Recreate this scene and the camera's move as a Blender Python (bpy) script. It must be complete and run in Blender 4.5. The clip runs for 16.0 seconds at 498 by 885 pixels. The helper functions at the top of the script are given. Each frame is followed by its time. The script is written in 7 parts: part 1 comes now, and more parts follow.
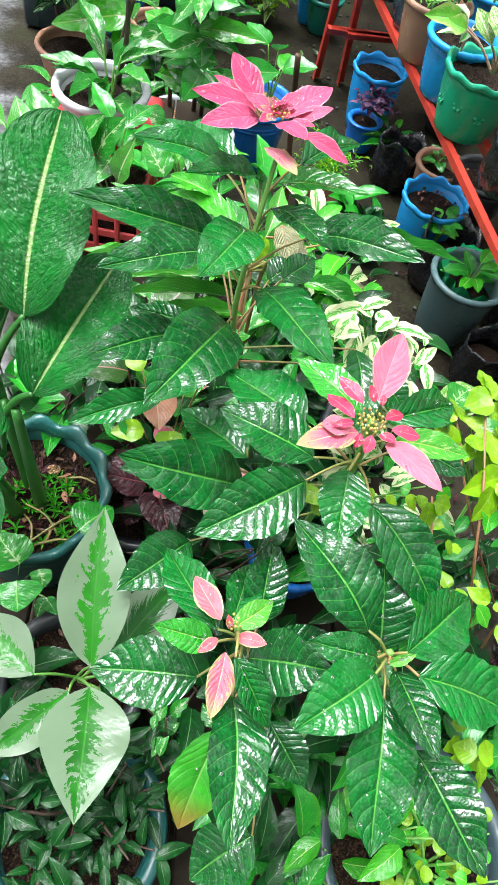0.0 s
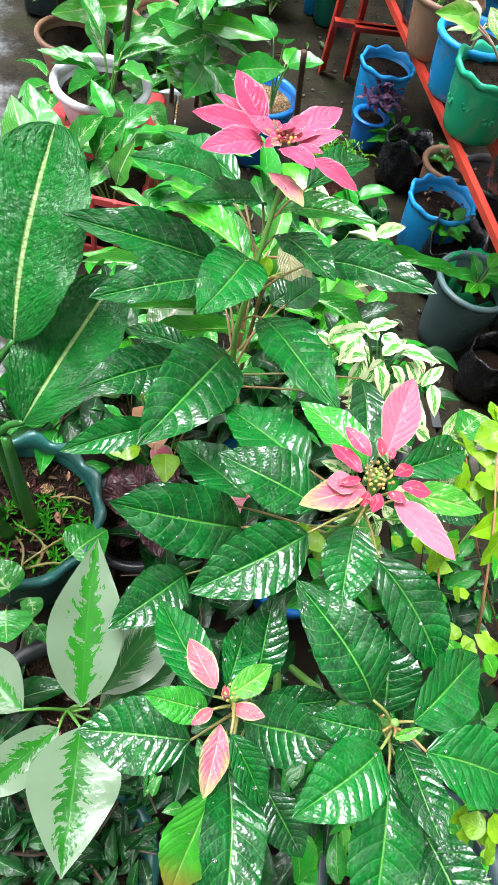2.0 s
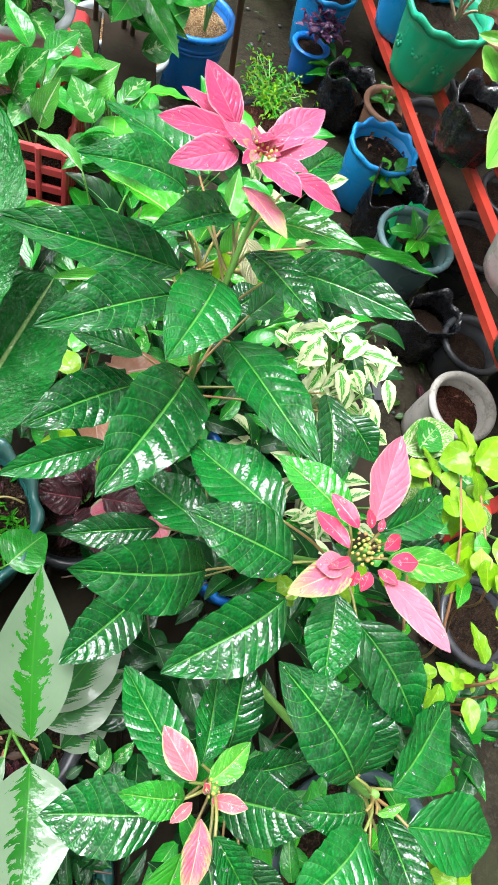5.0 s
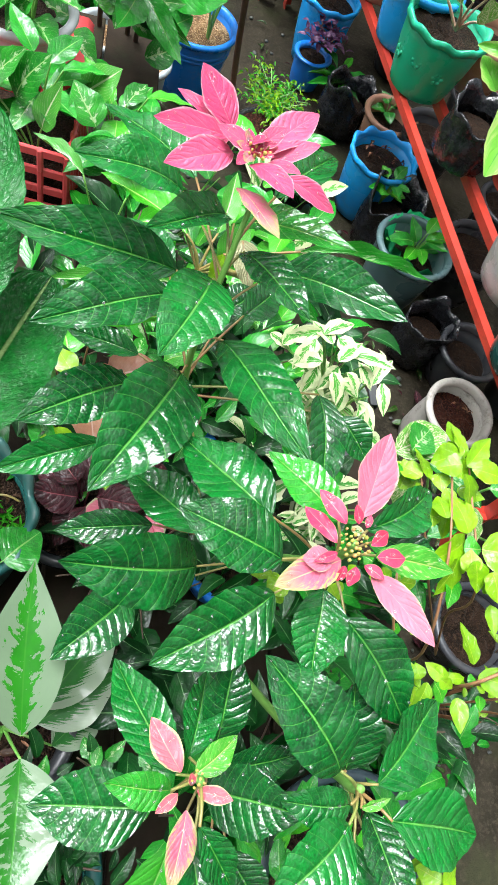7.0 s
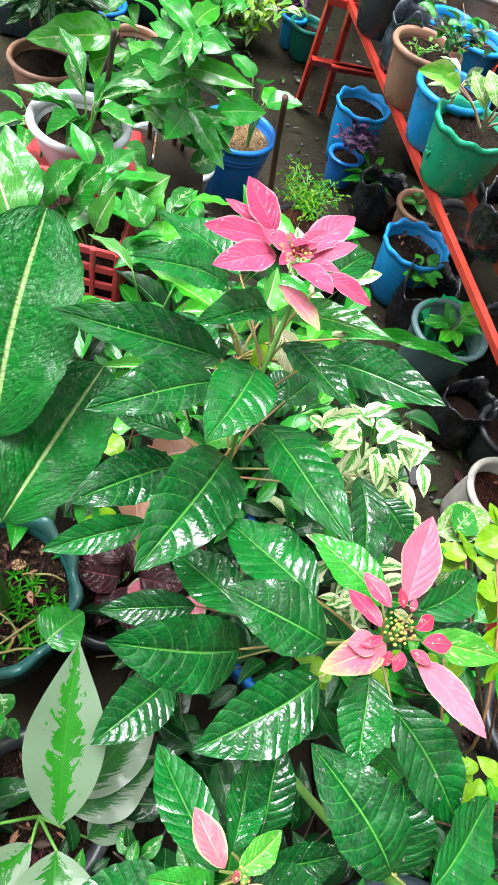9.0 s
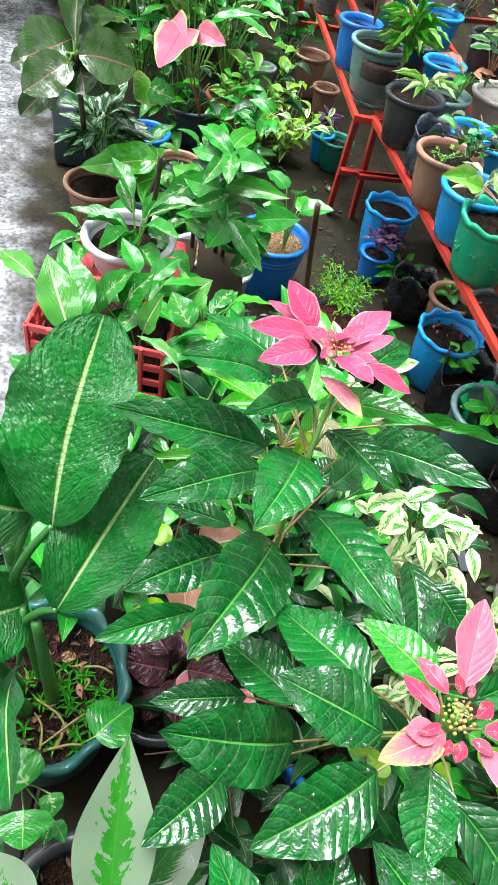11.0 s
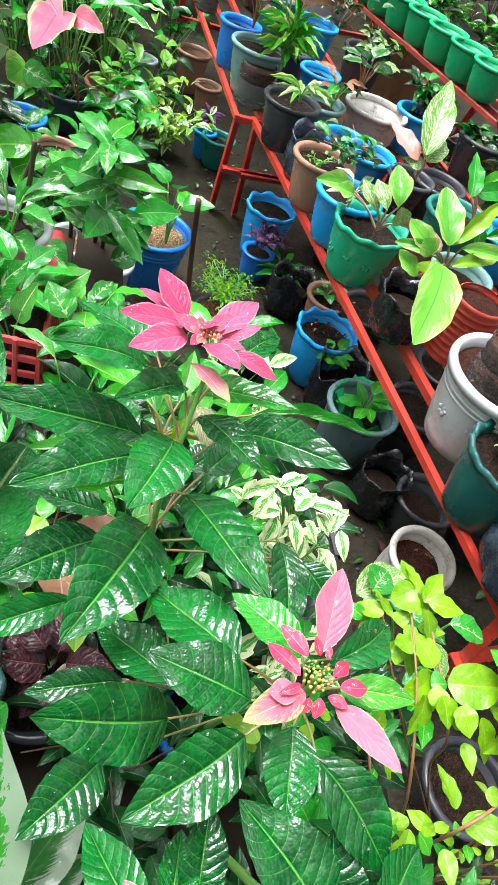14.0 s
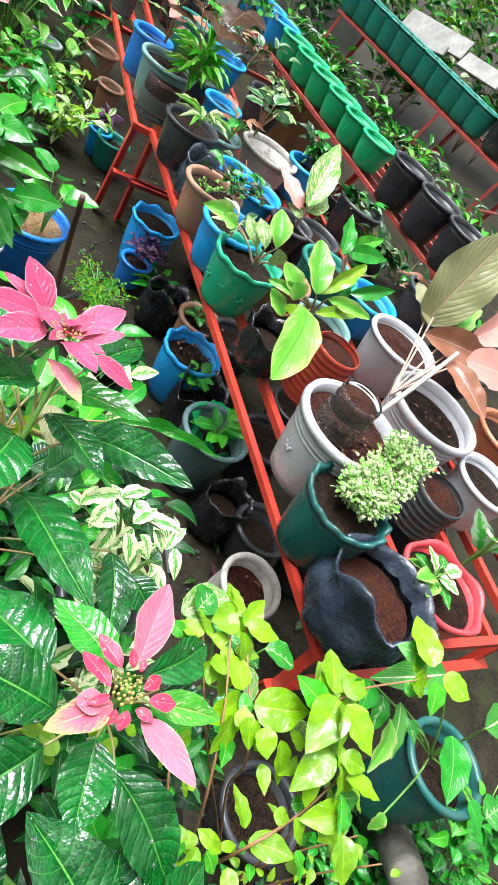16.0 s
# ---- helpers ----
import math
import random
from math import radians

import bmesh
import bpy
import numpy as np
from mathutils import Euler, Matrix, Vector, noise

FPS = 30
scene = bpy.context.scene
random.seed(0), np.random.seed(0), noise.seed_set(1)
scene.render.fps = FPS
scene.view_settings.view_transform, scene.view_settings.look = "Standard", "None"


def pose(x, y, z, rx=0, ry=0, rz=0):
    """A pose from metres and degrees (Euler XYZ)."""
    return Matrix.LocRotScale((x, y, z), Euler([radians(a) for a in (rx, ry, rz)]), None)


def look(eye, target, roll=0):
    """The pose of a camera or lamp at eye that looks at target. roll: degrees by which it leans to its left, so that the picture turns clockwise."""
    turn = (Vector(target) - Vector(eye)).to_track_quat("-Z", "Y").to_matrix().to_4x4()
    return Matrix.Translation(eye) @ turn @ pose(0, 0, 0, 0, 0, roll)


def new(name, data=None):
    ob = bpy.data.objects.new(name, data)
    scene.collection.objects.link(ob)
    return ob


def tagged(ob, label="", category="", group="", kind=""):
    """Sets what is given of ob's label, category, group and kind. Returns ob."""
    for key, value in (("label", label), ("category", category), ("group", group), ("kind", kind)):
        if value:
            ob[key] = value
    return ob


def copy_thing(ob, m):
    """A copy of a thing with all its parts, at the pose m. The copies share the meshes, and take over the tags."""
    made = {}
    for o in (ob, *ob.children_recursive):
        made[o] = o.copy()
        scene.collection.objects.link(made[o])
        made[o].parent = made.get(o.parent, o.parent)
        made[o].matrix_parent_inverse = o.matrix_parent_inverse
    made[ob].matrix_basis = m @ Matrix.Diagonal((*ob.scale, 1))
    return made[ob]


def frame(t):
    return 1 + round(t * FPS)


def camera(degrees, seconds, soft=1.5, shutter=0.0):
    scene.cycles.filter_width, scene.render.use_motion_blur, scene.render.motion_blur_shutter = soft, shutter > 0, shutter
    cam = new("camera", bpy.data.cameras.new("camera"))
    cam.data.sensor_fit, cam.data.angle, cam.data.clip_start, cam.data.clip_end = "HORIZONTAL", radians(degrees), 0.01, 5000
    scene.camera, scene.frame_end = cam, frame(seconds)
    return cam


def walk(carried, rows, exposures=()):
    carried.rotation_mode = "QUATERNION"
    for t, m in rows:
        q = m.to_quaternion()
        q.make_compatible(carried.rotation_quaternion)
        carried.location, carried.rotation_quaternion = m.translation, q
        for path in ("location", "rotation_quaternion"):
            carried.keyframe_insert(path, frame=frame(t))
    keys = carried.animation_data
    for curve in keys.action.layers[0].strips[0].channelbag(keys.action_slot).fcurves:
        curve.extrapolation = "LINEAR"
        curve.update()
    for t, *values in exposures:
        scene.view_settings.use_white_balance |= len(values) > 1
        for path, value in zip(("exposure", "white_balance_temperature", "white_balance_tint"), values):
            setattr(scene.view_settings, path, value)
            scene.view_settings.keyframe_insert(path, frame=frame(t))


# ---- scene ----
cam = camera(42.8, 16.0)
EXPOSURE = 2.0
PATH = [
    (0, (0.0203, 0.021, 1.5332), (0.2742, 1.073, -0.1484), 16.79),
    (0.5, (0.0203, 0.023, 1.5332), (0.2698, 1.071, -0.1522), 16.68),
    (1, (0.0205, 0.029, 1.5323), (0.2619, 1.078, -0.1536), 16.69),
    (1.5, (0.0205, 0.048, 1.5323), (0.2654, 1.092, -0.1561), 17.36),
    (2, (0.0196, 0.08, 1.5311), (0.2777, 1.103, -0.1681), 18),
    (2.5, (0.0147, 0.117, 1.5302), (0.3275, 1.116, -0.1733), 20.38),
    (3, (0.0044, 0.149, 1.5253), (0.3481, 1.082, -0.2092), 23.06),
    (3.5, (-0.0091, 0.174, 1.5269), (0.4245, 1.076, -0.2046), 27.44),
    (4, (-0.0173, 0.187, 1.5275), (0.4597, 1.048, -0.2135), 29.32),
    (4.5, (-0.0234, 0.194, 1.5274), (0.4979, 1.008, -0.2229), 33.63),
    (7, (-0.017, 0.183, 1.5316), (0.5035, 1.019, -0.2087), 34.25),
    (7.5, (-0.0207, 0.182, 1.535), (0.4932, 1.041, -0.1963), 33.67),
    (8, (-0.0222, 0.18, 1.5378), (0.4626, 1.094, -0.1734), 30.75),
    (8.5, (-0.0226, 0.179, 1.5398), (0.4236, 1.144, -0.154), 27.96),
    (9, (-0.0256, 0.179, 1.5453), (0.354, 1.233, -0.1117), 23.88),
    (9.5, (-0.0285, 0.179, 1.5448), (0.3136, 1.295, -0.0793), 21.75),
    (10, (-0.0331, 0.172, 1.5531), (0.2662, 1.349, -0.036), 18.96),
    (10.2, (-0.0331, 0.171, 1.5531), (0.2323, 1.359, -0.034), 17.52),
    (12.3, (-0.0351, 0.157, 1.57), (0.1662, 1.571, 0.1695), 12.36),
    (12.5, (-0.0351, 0.157, 1.57), (0.1705, 1.563, 0.1622), 12.53),
    (13, (-0.0353, 0.156, 1.571), (0.2657, 1.534, 0.1529), 15.94),
    (13.5, (-0.029, 0.15, 1.5701), (0.3865, 1.486, 0.1421), 18.96),
    (14, (-0.0214, 0.145, 1.5674), (0.5399, 1.406, 0.1199), 24.57),
    (14.5, (-0.0173, 0.14, 1.5671), (0.6545, 1.386, 0.1548), 28.95),
    (15, (-0.0155, 0.137, 1.5685), (0.7799, 1.369, 0.2089), 34.17),
    (15.5, (-0.0185, 0.138, 1.5679), (0.8729, 1.363, 0.2622), 39.14),
    (16, (-0.0205, 0.137, 1.5737), (0.9469, 1.392, 0.3537), 42.22),
]
walk(cam, [(t, look(eye, target, roll)) for t, eye, target, roll in PATH], exposures=[(0, EXPOSURE)])

# ---- world and light: an overcast, rainy day ----
world = bpy.data.worlds.new("overcast_sky")
scene.world = world
world.use_nodes = True
wn, wl = world.node_tree.nodes, world.node_tree.links
sky = wn.new("ShaderNodeTexSky")
sky.sky_type = "NISHITA"
sky.sun_disc = False
sky.sun_elevation, sky.sun_rotation = radians(73), radians(-51)
sky.air_density, sky.dust_density, sky.ozone_density = 1.0, 7.0, 1.0
grey = wn.new("ShaderNodeHueSaturation")
grey.inputs["Saturation"].default_value = 0.26
wl.new(sky.outputs[0], grey.inputs["Color"])
wl.new(grey.outputs[0], wn["Background"].inputs["Color"])
wn["Background"].inputs["Strength"].default_value = 0.078
sun = new("sun", bpy.data.lights.new("sun", "SUN"))
sun.data.energy, sun.data.angle, sun.data.color = 1.5, radians(36), (0.92, 0.97, 1.05)
sun.matrix_basis = look((-2.08, 1.7, 8.77), (0, 0, 0))


# ---- material helpers ----
class Nodes:
    """Short hand for one node material."""

    def __init__(self, name):
        self.m = bpy.data.materials.new(name)
        self.m.use_nodes = True
        self.t = self.m.node_tree
        self.bsdf = self.t.nodes["Principled BSDF"]
        self.out = self.t.nodes["Material Output"]

    def node(self, kind, sockets=None, operation="", use_clamp=False, interpolation_type="", noise_dimensions=""):
        n = self.t.nodes.new("ShaderNode" + kind)
        if operation:
            n.operation, n.use_clamp = operation, use_clamp
        if interpolation_type:
            n.interpolation_type = interpolation_type
        if noise_dimensions:
            n.noise_dimensions = noise_dimensions
        for k, v in (sockets or {}).items():
            self.put(n.inputs[k], v)
        return n

    def put(self, socket, v):
        if isinstance(v, bpy.types.NodeSocket):
            self.t.links.new(v, socket)
        elif isinstance(v, tuple) and len(v) == 3 and socket.type == "RGBA":
            socket.default_value = (*v, 1)
        else:
            socket.default_value = v

    def maths(self, op, a, b=0.0, c=0.0, clamp=False):
        return self.node("Math", {0: a, 1: b, 2: c}, operation=op, use_clamp=clamp).outputs[0]

    def ramp(self, v, lo, hi, a=0.0, b=1.0):
        return self.node("MapRange", {"Value": v, "From Min": lo, "From Max": hi, "To Min": a, "To Max": b}, interpolation_type="SMOOTHSTEP").outputs[0]

    def mix(self, f, a, b):
        return self.node("MixRGB", {"Fac": f, "Color1": a, "Color2": b}).outputs[0]

    def noise(self, scale, detail=3.0, rough=0.55, vector=None, w=None):
        n = self.node("TexNoise", {"Scale": scale, "Detail": detail, "Roughness": rough}, noise_dimensions="4D" if w is not None else "3D")
        if vector is not None:
            self.put(n.inputs["Vector"], vector)
        if w is not None:
            self.put(n.inputs["W"], w)
        return n.outputs["Fac"]

    def bump(self, height, strength=0.3, distance=0.002, normal=None):
        n = self.node("Bump", {"Height": height, "Strength": strength, "Distance": distance})
        if normal is not None:
            self.put(n.inputs["Normal"], normal)
        return n.outputs[0]

    def set(self, **sockets):
        for k, v in sockets.items():
            self.put(self.bsdf.inputs[k.replace("_", " ")], v)
        return self


LEAF_DEPTH, PAINT_DEPTH = 0.7, 1.1  # scales on leaf and paint base colours, balanced against gloss and exposure


def leaf_material(name, low, high, vein, rough=0.22, veins=9, rake=0.32, relief=0.5, side=0.35, rib=0.05,
                  pale=None, reach=0.0, ragged=0.0, thr=9.0, soft=0.03, blot=14.0, glow=0.18, tint=None, coat=0.55, emboss=0.35, ridge=0.0, wobble=0.07, cells=0.0, film_low=0.12, blot_u=0.45, quilt=0.0):
    """A leaf surface: u runs across, v from stalk to tip. pale covers where reach*a + ragged*noise passes thr."""
    low, high, vein, pale, tint = [None if c is None else tuple(v * LEAF_DEPTH for v in c) for c in (low, high, vein, pale, tint)]
    low, high = [(c[0] * 0.7, c[1] * 1.1, c[2] * 0.8) if c[1] > 1.3 * max(c[0], c[2]) else c for c in (low, high)]
    k = Nodes(name)
    uv = k.node("UVMap").outputs[0]
    xyz = k.node("SeparateXYZ", {0: uv})
    u, v = xyz.outputs[0], xyz.outputs[1]
    rnd = k.maths("FRACT", k.maths("ADD", k.node("ObjectInfo").outputs["Random"], k.node("NewGeometry").outputs["Random Per Island"]))
    w = k.maths("MULTIPLY", rnd, 40.0)
    a = k.maths("ABSOLUTE", k.maths("MULTIPLY_ADD", u, 2.0, -1.0))
    flat = k.node("CombineXYZ", {0: k.maths("MULTIPLY", u, 0.5), 1: v, 2: 0.0}).outputs[0]
    cloud = k.noise(5.0, 3.0, 0.6, flat, w)
    bent_vein = k.maths("MULTIPLY_ADD", k.noise(3.5, 2.0, 0.5, flat, w), wobble, k.maths("MULTIPLY", k.maths("POWER", a, 1.4), -rake))
    along = k.maths("ADD", v, bent_vein)
    phase = k.maths("FRACT", k.maths("MULTIPLY", along, float(veins)))
    off = k.maths("ABSOLUTE", k.maths("SUBTRACT", phase, 0.5))
    line = k.ramp(off, 0.45, 0.492)
    midrib = k.ramp(a, rib * 0.4, rib, 1.0, 0.0)
    grain = k.noise(34.0, 3.0, 0.6, flat, w)
    tone = k.ramp(k.maths("ADD", k.maths("MULTIPLY", cloud, 0.75), k.maths("MULTIPLY", rnd, 0.35)), 0.3, 0.85)
    col = k.mix(tone, low, high)
    col = k.mix(k.maths("MULTIPLY", k.ramp(grain, 0.5, 0.75), 0.3), col, high)
    if cells:  # fine pale net in the colour: tertiary veins plus painted gloss stipple
        net = k.node("TexVoronoi", {"Scale": 40.0, "Vector": k.node("CombineXYZ", {0: k.maths("MULTIPLY", u, 0.5), 1: v, 2: w}).outputs[0]}).outputs["Distance"]
        col = k.mix(k.ramp(net, 0.4, 0.8, 0.0, 0.22), col, tuple(c * 1.5 for c in high))
    if pale is not None:
        blob = k.noise(blot, 3.0, 0.65, k.node("CombineXYZ", {0: k.maths("MULTIPLY", u, blot_u), 1: along, 2: 0.0}).outputs[0], w)
        f = k.ramp(k.maths("ADD", k.maths("MULTIPLY", a, reach), k.maths("MULTIPLY", blob, ragged)), thr - soft, thr + soft)
        col = k.mix(f, col, pale)
    col = k.mix(k.maths("MULTIPLY", line, side), col, vein)
    col = k.mix(midrib, col, vein)
    if tint is not None:
        col = k.mix(k.ramp(v, 0.55, 1.0, 0.0, 0.85), col, tint)
    film = k.noise(6.0, 4.0, 0.7, flat, w)
    k.set(Base_Color=col, Roughness=0.5, Specular_IOR_Level=0.12, Coat_Weight=k.ramp(film, 0.43, 0.54, coat * film_low, coat), Coat_IOR=1.75, Coat_Roughness=k.ramp(film, 0.4, 0.65, rough * 0.2, rough * 0.7))
    cushion = k.maths("MULTIPLY", k.maths("SUBTRACT", 1.0, k.maths("POWER", k.maths("MULTIPLY", off, 2.0), 2.5)), k.ramp(a, 0.0, 0.2))
    height = k.maths("ADD", k.maths("MULTIPLY", cushion, k.ramp(cloud, 0.35, 0.65, 0.1, 0.9)), k.maths("ADD", k.maths("MULTIPLY", grain, 0.4), k.maths("MULTIPLY", midrib, -0.7)))
    if ridge:
        crinkle = k.noise(44.0, 3.0, 0.6, k.node("CombineXYZ", {0: k.maths("MULTIPLY", u, 0.42), 1: k.maths("MULTIPLY_ADD", bent_vein, 0.5, v), 2: 0.0}).outputs[0], w)
        height = k.maths("ADD", height, k.maths("MULTIPLY", crinkle, ridge))
    if cells:
        height = k.maths("ADD", height, k.maths("MULTIPLY", k.maths("POWER", net, 1.5), -cells))
    bent = k.bump(height, relief, 0.0022)
    pucker = k.maths("ADD", k.noise(18.0, 3.0, 0.5, flat, w), k.maths("MULTIPLY", k.noise(62.0, 2.0, 0.5, flat, w), 0.2))
    beads = k.node("TexVoronoi", {"Scale": 44.0, "Vector": flat}).outputs["Distance"]
    wavelet = k.maths("ADD", k.maths("MULTIPLY", pucker, 1.6), k.maths("MULTIPLY", k.ramp(beads, 0.1, 0.3, 1.0, 0.0), 0.12))
    under = bent
    if quilt and cells:  # the wet film follows the cushions between the veins, not the finest net
        domes = k.noise(13.0, 1.0, 0.4, k.node("CombineXYZ", {0: k.maths("MULTIPLY", u, 0.6), 1: along, 2: 0.0}).outputs[0], w)
        under = k.bump(k.maths("ADD", k.maths("MULTIPLY_ADD", net, -0.35, cushion), k.maths("MULTIPLY_ADD", midrib, -0.6, k.maths("MULTIPLY", domes, 1.6))), quilt, 0.0022)
    rippled = k.bump(wavelet, emboss, 0.0024, under)
    k.set(Normal=bent, Coat_Normal=rippled)
    thin = k.node("BsdfTranslucent", {"Color": k.mix(0.35, col, high)})
    both = k.node("MixShader", {0: glow, 1: k.bsdf.outputs[0], 2: thin.outputs[0]})
    k.t.links.new(both.outputs[0], k.out.inputs[0])
    return k.m


def plain_material(name, colour, other=None, rough=0.4, scale=30.0, relief=0.15, metal=0.0, dirt=None, dirt_amount=0.3, wet=0.0, spec=0.5):
    """Painted, moulded or mineral surface with blotches, grain and some dirt."""
    colour, other, dirt = [None if c is None else tuple(v * PAINT_DEPTH for v in c) for c in (colour, other, dirt)]
    k = Nodes(name)
    p = k.node("TexCoord").outputs["Object"]
    rnd = k.node("ObjectInfo").outputs["Random"]
    big = k.noise(scale * 0.25, 4.0, 0.6, p, k.maths("MULTIPLY", rnd, 30.0))
    fine = k.noise(scale * 3.0, 4.0, 0.65, p, rnd)
    col = k.mix(k.ramp(big, 0.3, 0.7), colour, other or tuple(c * 0.8 for c in colour))
    if dirt is not None:
        stain = k.noise(scale * 0.6, 6.0, 0.75, p, k.maths("MULTIPLY", rnd, 17.0))
        col = k.mix(k.maths("MULTIPLY", k.ramp(stain, 0.48, 0.72), dirt_amount), col, dirt)
    k.set(Base_Color=col, Metallic=metal, Specular_IOR_Level=spec, Roughness=k.ramp(big, 0.3, 0.7, rough * (1 - wet), rough * 1.25))
    k.set(Normal=k.bump(fine, relief, 0.003))
    return k.m


def earth_material(name, dark, light, chip=None):
    dark, light, chip = [None if c is None else tuple(v * PAINT_DEPTH for v in c) for c in (dark, light, chip)]
    k = Nodes(name)
    p = k.node("TexCoord").outputs["Object"]
    rnd = k.node("ObjectInfo").outputs["Random"]
    big = k.noise(40.0, 5.0, 0.7, p, rnd)
    cells = k.node("TexVoronoi", {"Scale": 330.0, "Vector": p})
    col = k.mix(k.ramp(big, 0.35, 0.7), dark, light)
    if chip is not None:
        col = k.mix(k.ramp(k.node("SeparateColor", {0: cells.outputs["Color"]}).outputs[0], 0.6, 0.75), col, chip)
    k.set(Base_Color=col, Roughness=0.6, Specular_IOR_Level=0.15)
    k.set(Normal=k.bump(k.maths("ADD", big, k.maths("MULTIPLY", cells.outputs["Distance"], -1.0)), 0.9, 0.008))
    return k.m


# ---- materials ----
M = {}
M["poinsettia"] = leaf_material("poinsettia_leaf", (0.002, 0.055, 0.014), (0.006, 0.215, 0.036), (0.1, 0.42, 0.06), rough=0.22, veins=10, rake=0.15, relief=0.6, side=0.5, rib=0.05, coat=1.0, emboss=0.035, glow=0.2, wobble=0.022, cells=0.5, film_low=0.22, quilt=0.36)
M["poinsettia_fresh"] = leaf_material("fresh_poinsettia_leaf", (0.015, 0.2, 0.02), (0.05, 0.4, 0.04), (0.25, 0.58, 0.1), rough=0.22, veins=10, rake=0.15, relief=0.6, side=0.6, rib=0.05, coat=0.9, emboss=0.035, glow=0.2, wobble=0.022, cells=0.5, film_low=0.22, quilt=0.32)
M["poinsettia_old"] = leaf_material("ageing_poinsettia_leaf", (0.02, 0.2, 0.015), (0.07, 0.42, 0.03), (0.2, 0.55, 0.1), rough=0.2, veins=9, rake=0.3, relief=0.4, side=0.4, rib=0.045, coat=0.8, emboss=0.15, glow=0.2, wobble=0.012, tint=(0.32, 0.16, 0.03))
M["poinsettia_young"] = leaf_material("young_poinsettia_leaf", (0.06, 0.3, 0.03), (0.16, 0.48, 0.06), (0.4, 0.6, 0.12), rough=0.25, veins=9, rake=0.3, relief=0.25, side=0.5, pale=(0.42, 0.6, 0.2), ragged=1.0, thr=0.6, soft=0.05)
M["bract"] = leaf_material("pink_bract", (0.78, 0.07, 0.2), (0.86, 0.16, 0.3), (0.88, 0.26, 0.36), rough=0.3, veins=8, relief=0.5, side=0.22, rib=0.03, pale=(0.9, 0.42, 0.5), reach=1.0, ragged=0.35, thr=1.1, soft=0.08, glow=0.25, coat=0.5, emboss=0.2)
M["bract_pale"] = leaf_material("pale_pink_bract", (0.8, 0.14, 0.24), (0.85, 0.25, 0.35), (0.87, 0.36, 0.4), rough=0.3, veins=8, relief=0.4, side=0.15, rib=0.03, pale=(0.75, 0.5, 0.36), reach=1.0, ragged=0.35, thr=1.12, soft=0.05, glow=0.25, coat=0.4, emboss=0.2)
M["bract_hot"] = leaf_material("deep_pink_bract", (0.74, 0.03, 0.1), (0.84, 0.07, 0.18), (0.9, 0.35, 0.35), rough=0.16, veins=7, relief=0.15, side=0.12, rib=0.04, pale=(0.8, 0.4, 0.22), reach=1.0, ragged=0.15, thr=1.03, soft=0.05, glow=0.2, coat=0.9)
M["bract_coral"] = leaf_material("coral_young_bract", (0.72, 0.08, 0.13), (0.84, 0.16, 0.2), (0.86, 0.32, 0.28), rough=0.16, veins=7, relief=0.25, side=0.25, rib=0.06, pale=(0.75, 0.55, 0.25), reach=1.0, ragged=0.3, thr=1.02, soft=0.08, glow=0.2, coat=0.9)
M["bract_green"] = leaf_material("half_green_bract", (0.75, 0.14, 0.24), (0.82, 0.27, 0.36), (0.9, 0.55, 0.35), rough=0.22, veins=8, relief=0.4, side=0.2, rib=0.05, pale=(0.42, 0.56, 0.16), reach=0.4, ragged=1.0, thr=0.84, soft=0.1, blot=20.0, glow=0.2, tint=(0.5, 0.52, 0.2), coat=0.6)
M["cane"] = leaf_material("dumb_cane_leaf", (0.002, 0.06, 0.012), (0.006, 0.2, 0.028), (0.4, 0.62, 0.22), rough=0.24, veins=11, rake=0.42, relief=0.8, side=0.06, rib=0.06, blot=20.0, pale=(0.06, 0.26, 0.07), ragged=1.0, thr=0.68, soft=0.06, coat=0.65, emboss=0.08, ridge=3.0, wobble=0.015, cells=0.6)
M["silver"] = leaf_material("silver_evergreen_leaf", (0.012, 0.12, 0.008), (0.03, 0.22, 0.012), (0.035, 0.25, 0.015), rough=0.34, veins=14, rake=0.2, relief=0.06, side=0.0, rib=0.03, pale=(0.195, 0.295, 0.175), reach=1.0, ragged=1.9, thr=1.27, soft=0.03, blot=20.0, blot_u=0.3, coat=0.4, wobble=0.02)
M["silver_dark"] = leaf_material("older_silver_leaf", (0.02, 0.13, 0.02), (0.04, 0.22, 0.03), (0.05, 0.25, 0.03), rough=0.3, veins=14, rake=0.38, relief=0.08, side=0.0, rib=0.03, pale=(0.28, 0.38, 0.25), reach=0.6, ragged=1.0, thr=0.78, soft=0.03, blot=46.0, blot_u=0.08)
M["neon"] = leaf_material("lime_leaf", (0.25, 0.38, 0.006), (0.45, 0.6, 0.012), (0.45, 0.58, 0.05), rough=0.14, veins=6, rake=0.4, relief=0.15, side=0.06, rib=0.04, pale=(0.5, 0.72, 0.2), ragged=1.0, thr=0.66, soft=0.06, blot=6.0, glow=0.25, coat=1.0, emboss=0.35)
M["lime_striped"] = leaf_material("lime_striped_leaf", (0.15, 0.42, 0.04), (0.28, 0.56, 0.07), (0.1, 0.36, 0.04), rough=0.3, veins=8, rake=0.45, relief=0.25, side=0.4, rib=0.05, pale=(0.42, 0.62, 0.16), reach=0.5, ragged=0.9, thr=0.8, soft=0.1)
